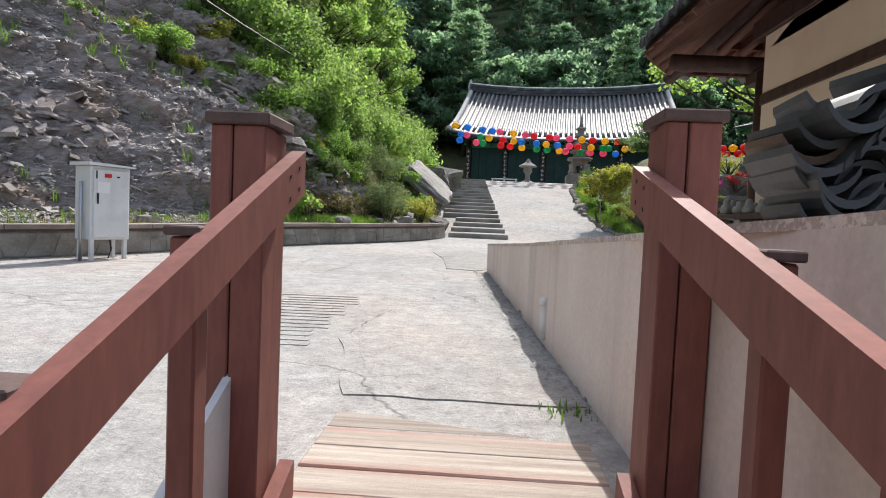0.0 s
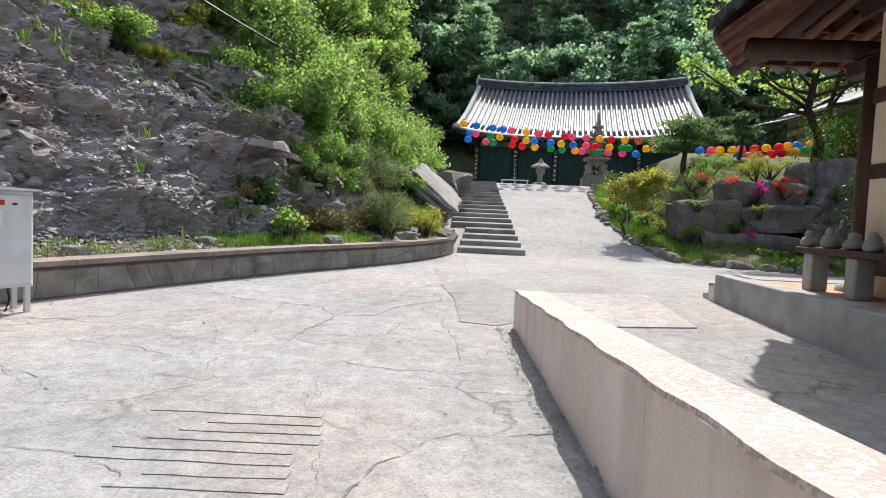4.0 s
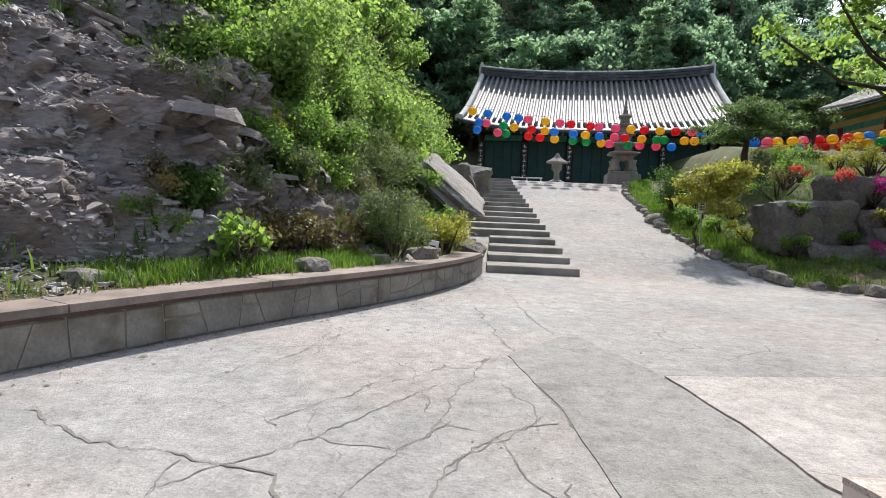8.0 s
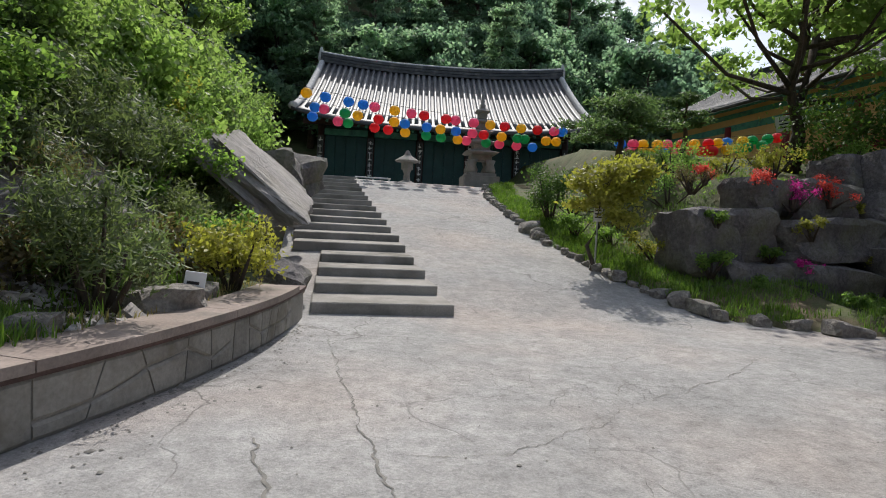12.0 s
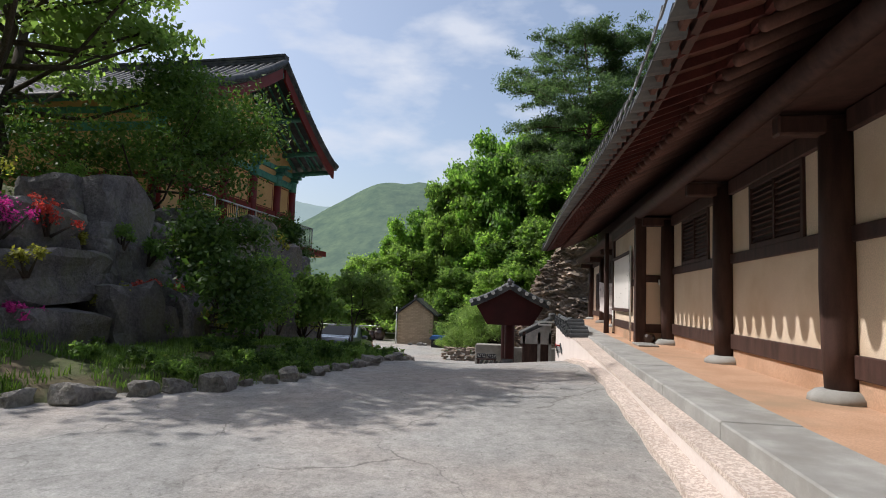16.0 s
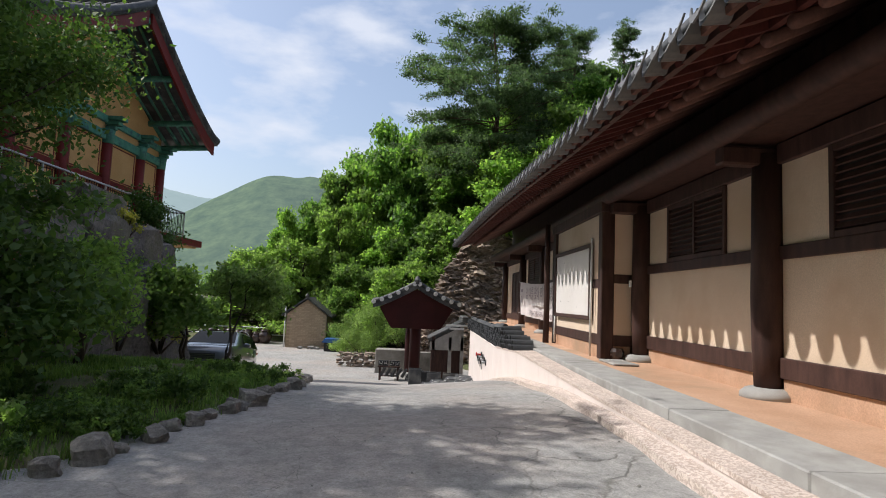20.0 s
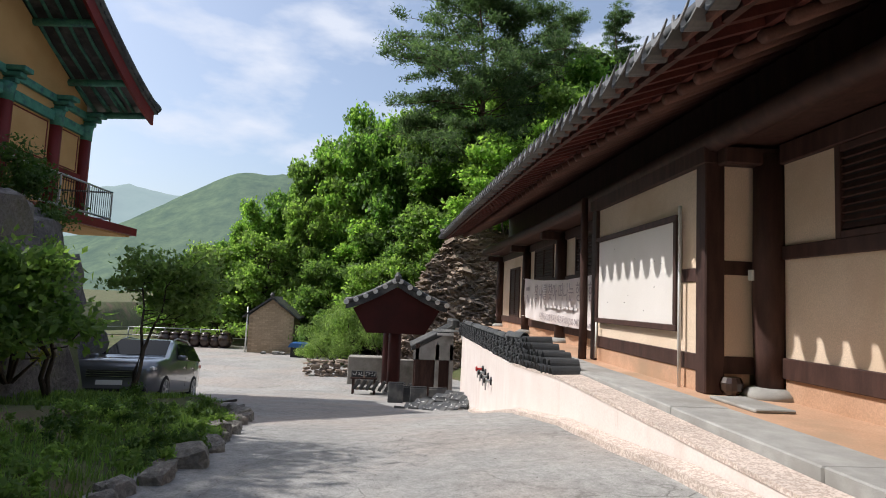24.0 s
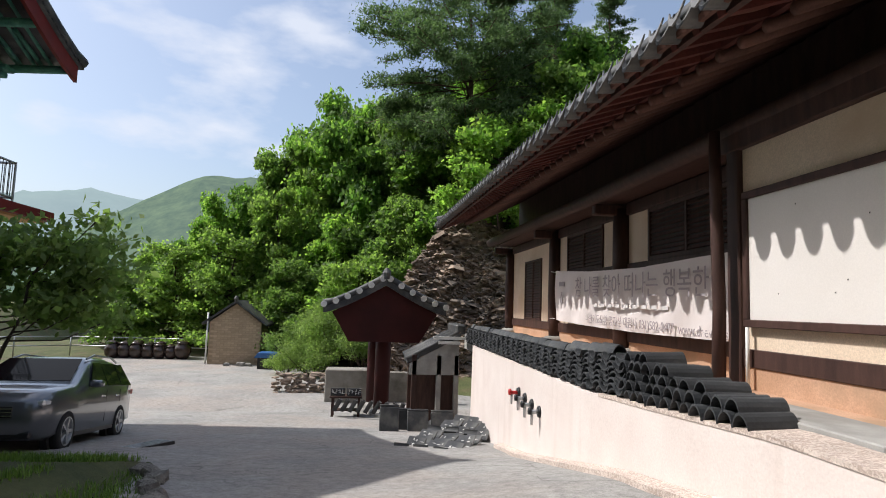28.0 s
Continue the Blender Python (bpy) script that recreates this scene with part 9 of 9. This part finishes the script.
# ---- parked car ----
def car(loc, turn, paint, label):
    c = empty("car", loc, turn)
    tagged(c, label, "car")
    # sections from nose to tail: x, underside, belt line, top, half widths below, at the belt, at the top
    secs = [(-2.30, 0.40, 0.80, 0.86, 0.66, 0.70, 0.60), (-2.20, 0.28, 0.92, 0.99, 0.82, 0.86, 0.74), (-1.80, 0.24, 1.00, 1.07, 0.90, 0.92, 0.80), (-1.10, 0.22, 1.05, 1.13, 0.92, 0.93, 0.82), (-0.92, 0.22, 1.06, 1.16, 0.92, 0.93, 0.80),
            (-0.10, 0.22, 1.08, 1.60, 0.92, 0.93, 0.66), (0.30, 0.22, 1.09, 1.68, 0.92, 0.93, 0.65), (1.05, 0.22, 1.10, 1.69, 0.92, 0.93, 0.65), (1.75, 0.24, 1.12, 1.63, 0.91, 0.92, 0.63), (2.12, 0.28, 1.13, 1.42, 0.89, 0.89, 0.62), (2.26, 0.36, 1.06, 1.14, 0.84, 0.85, 0.70), (2.32, 0.45, 0.80, 0.86, 0.76, 0.79, 0.70)]
    bm, prev = bmesh.new(), None
    for x, zu, zb, zt, wu, wb, wt in secs:
        half = [(wu * 0.85, zu), (wu, zu + 0.10), (wb, (zu + zb) / 2 + 0.08), (wb * 0.985, zb), (wt + (wb - wt) * 0.12, zt - (zt - zb) * 0.12), (wt * 0.8, zt), (0, zt + 0.015)]
        ring = [bm.verts.new((x, -y, z)) for y, z in half] + [bm.verts.new((x, y, z)) for y, z in reversed(half[:-1])]
        if prev:
            n = len(ring)
            for k in range(n):
                bm.faces.new((prev[k], prev[(k + 1) % n], ring[(k + 1) % n], ring[k]))
        else:
            bm.faces.new(ring[::-1])
        prev = ring
    bm.faces.new(prev)
    bmesh.ops.recalc_face_normals(bm, faces=bm.faces[:])
    body = part("body", bm, paint, c, smooth=True)
    # glass
    def pane(name, pts, lab=""):
        b = bmesh.new()
        vs = [b.verts.new(p) for p in pts]
        b.faces.new(vs)
        ret = bmesh.ops.extrude_face_region(b, geom=b.faces[:])
        nrm = (Vector(pts[1]) - Vector(pts[0])).cross(Vector(pts[2]) - Vector(pts[0])).normalized()
        for v in ret["geom"]:
            if isinstance(v, bmesh.types.BMVert):
                v.co += nrm * 0.012
        bmesh.ops.recalc_face_normals(b, faces=b.faces[:])
        return part(name, b, CARGLASS, c, lab)
    pane("windscreen", [(-0.93, -0.72, 1.215), (-0.93, 0.72, 1.215), (-0.15, 0.60, 1.64), (-0.15, -0.60, 1.64)], "dark windscreen")
    for s in (-1, 1):
        for x0, x1, t0, t1 in ((-0.52, 0.38, 0.02, 0.40), (0.44, 1.22, 0.46, 1.20), (1.28, 1.92, 1.26, 1.70)):
            pts = [(x0, s * 0.935, 1.12), (x1, s * 0.935, 1.13), (t1, s * 0.735, 1.58), (t0, s * 0.735, 1.56)]
            pane("side_window", pts if s > 0 else pts[::-1])
        part("side_skirt", boxed(-1.0, 1.0, s * 0.90 - 0.02, s * 0.90 + 0.02, 0.24, 0.36, 0.01), DARKMETAL, c)
        for x in (0.41, 1.24):
            part("door_gap", boxed(x - 0.006, x + 0.006, s * 0.922 - 0.006, s * 0.922 + 0.006, 0.42, 1.04), BLACKBOARD, c)
        for x in (0.1, 0.95):
            part("door_handle", boxed(x, x + 0.2, s * 0.925 - 0.018, s * 0.925 + 0.018, 0.90, 0.935, 0.008), CHROME, c)
        part("roof_rail", tube(bmesh.new(), [(0.0, s * 0.62, 1.64), (0.4, s * 0.62, 1.73), (1.4, s * 0.62, 1.72), (1.8, s * 0.61, 1.62)], 0.02, 6), STEEL, c, smooth=True)
        m = part("mirror", lump(400, 0.11, 0.12, 0.08, 0.05, 2), paint, c, smooth=True)
        m.matrix_basis = Matrix.Translation((-0.52, s * 1.03, 1.16))
        part("headlight", boxed(-2.24, -1.80, s * 0.66 - 0.22, s * 0.66 + 0.22, 0.80, 0.91, 0.03, None), LAMPGLASS, c, "clear headlight")
        part("fog_lamp", boxed(-2.20, -2.1, s * 0.62 - 0.14, s * 0.62 + 0.14, 0.46, 0.52, 0.01), CHROME, c)
        part("tail_light", boxed(2.10, 2.30, s * 0.72 - 0.16, s * 0.72 + 0.16, 0.92, 1.04, 0.02), REDPLASTIC, c)
        for x in (-1.38, 1.36):
            w = empty("wheel", (0, 0, 0))
            w.parent = c
            w.matrix_basis = Matrix.Translation((x, s * 0.86, 0.355)) @ pose(0, 0, 0, -90 * s, 0, 0)
            part("arch", lathe(bmesh.new(), [(0.42, -0.16), (0.43, -0.05), (0.40, -0.046)], 20), BLACKBOARD, w)
            part("tyre", lathe(bmesh.new(), [(0.24, -0.10), (0.33, -0.10), (0.355, -0.07), (0.355, 0.05), (0.33, 0.075), (0.245, 0.078), (0.24, 0.03)], 24), RUBBER, w, smooth=True)
            rim = lathe(bmesh.new(), [(0.245, 0.02), (0.245, 0.082), (0.225, 0.082), (0.215, 0.04)], 24)
            for k in range(5):
                a = k * 72
                box(rim, 0.03, 0.23, -0.028, 0.028, 0.05, 0.075, 0.006, pose(0, 0, 0, 0, 0, a))
            lathe(rim, [(0.06, 0.04), (0.06, 0.085), (0.03, 0.09)], 12)
            part("rim", rim, ALLOY, w)
    part("grille", boxed(-2.312, -2.2, -0.50, 0.50, 0.62, 0.82, 0.02), BLACKBOARD, c)
    for k in range(3):
        part("grille_bar", boxed(-2.325, -2.305, -0.49, 0.49, 0.65 + k * 0.055, 0.664 + k * 0.055), CHROME, c)
    part("number_plate", boxed(-2.325, -2.30, -0.27, 0.27, 0.46, 0.57, 0.004), WHITEPAINT, c)
    part("bumper", boxed(-2.28, -2.10, -0.76, 0.76, 0.30, 0.42, 0.03), DARKMETAL, c)
    return c


SLOPE_X = math.degrees(math.atan2(-0.36, 2.7))
cr = car((24.5, 20.25, pave(24.5, 17)), 5, CARPAINT, "dark grey metallic sport utility car parked facing the yard")
cr.matrix_world = Matrix.Translation((24.5, 20.25, pave(24.5, 17) - 0.07)) @ pose(0, 0, 0, 0, 0, 5) @ pose(0, 0, 0, 0, -SLOPE_X, 0) @ Matrix.Diagonal((1, 1, 0.94, 1))

# drain grate and marks in the paving
gr = empty("drain_grate", (23.4, 18.25, pave(23.4, 17) + 0.004))
tagged(gr, "dark steel drain grate set in the concrete", "grate")
gr.matrix_world = Matrix.Translation((23.4, 18.2, pave(23.4, 17) + 0.008)) @ pose(0, 0, 0, 0, 0, 54) @ pose(0, 0, 0, 0, -SLOPE_X * 0.6, 0)
part("frame", boxed(-0.22, 0.22, -0.62, 0.62, -0.05, 0.006), DARKMETAL, gr)
for k in range(24):
    part("bar", boxed(-0.19, 0.19, -0.58 + k * 0.05, -0.56 + k * 0.05, 0.008, 0.016), STEEL, gr)

# ---- stones of the curved wall ----
def wall_stone(y0, y1, s0, s1, z00, z01, z10, z11):
    """One uneven stone of the curved wall: ends that lean by s0 and s1, its foot and head heights at both ends."""
    bm, prev = bmesh.new(), None
    for i in range(5):
        f = i / 4
        za, zb = z00 + (z01 - z00) * f, z10 + (z11 - z10) * f
        e = 0.010 if 0 < i < 4 else 0.0
        ring = []
        for o, z in ((-0.05, za), (e - 0.012, za), (e, za + 0.018), (e, zb - 0.018), (e - 0.012, zb), (-0.05, zb)):
            yy = y0 + (y1 - y0) * f + (s0 + (s1 - s0) * f) * (z - 0.17)
            dx = (WX(yy + 0.05) - WX(yy - 0.05)) / 0.1
            nrm = Vector((1, -dx, 0)).normalized()
            ring.append(bm.verts.new(Vector((WX(yy), yy, pave(-2, yy) + z)) + nrm * o))
        if prev:
            for k in range(6):
                bm.faces.new((prev[k], prev[(k + 1) % 6], ring[(k + 1) % 6], ring[k]))
        else:
            bm.faces.new(ring[::-1])
        prev = ring
    bm.faces.new(prev)
    bmesh.ops.recalc_face_normals(bm, faces=bm.faces[:])
    part("stone", bm, WALLSTONE, stone_wall)


y, lean, cut = 1.2, 0.0, 0.17
while y < 17.1:
    w = RNG.uniform(0.13, 0.36)
    lean2, cut2 = RNG.uniform(-0.45, 0.45), RNG.uniform(0.09, 0.25)
    if RNG.random() < 0.62:
        wall_stone(y, y + w, lean, lean2, 0.01, 0.01, cut - 0.006, cut2 - 0.006)
        wall_stone(y, y + w, lean, lean2, cut + 0.006, cut2 + 0.006, 0.33, 0.33)
    else:
        wall_stone(y, y + w, lean, lean2, 0.01, 0.01, 0.33, 0.33)
    y, lean, cut = y + w + 0.013, lean2, cut2
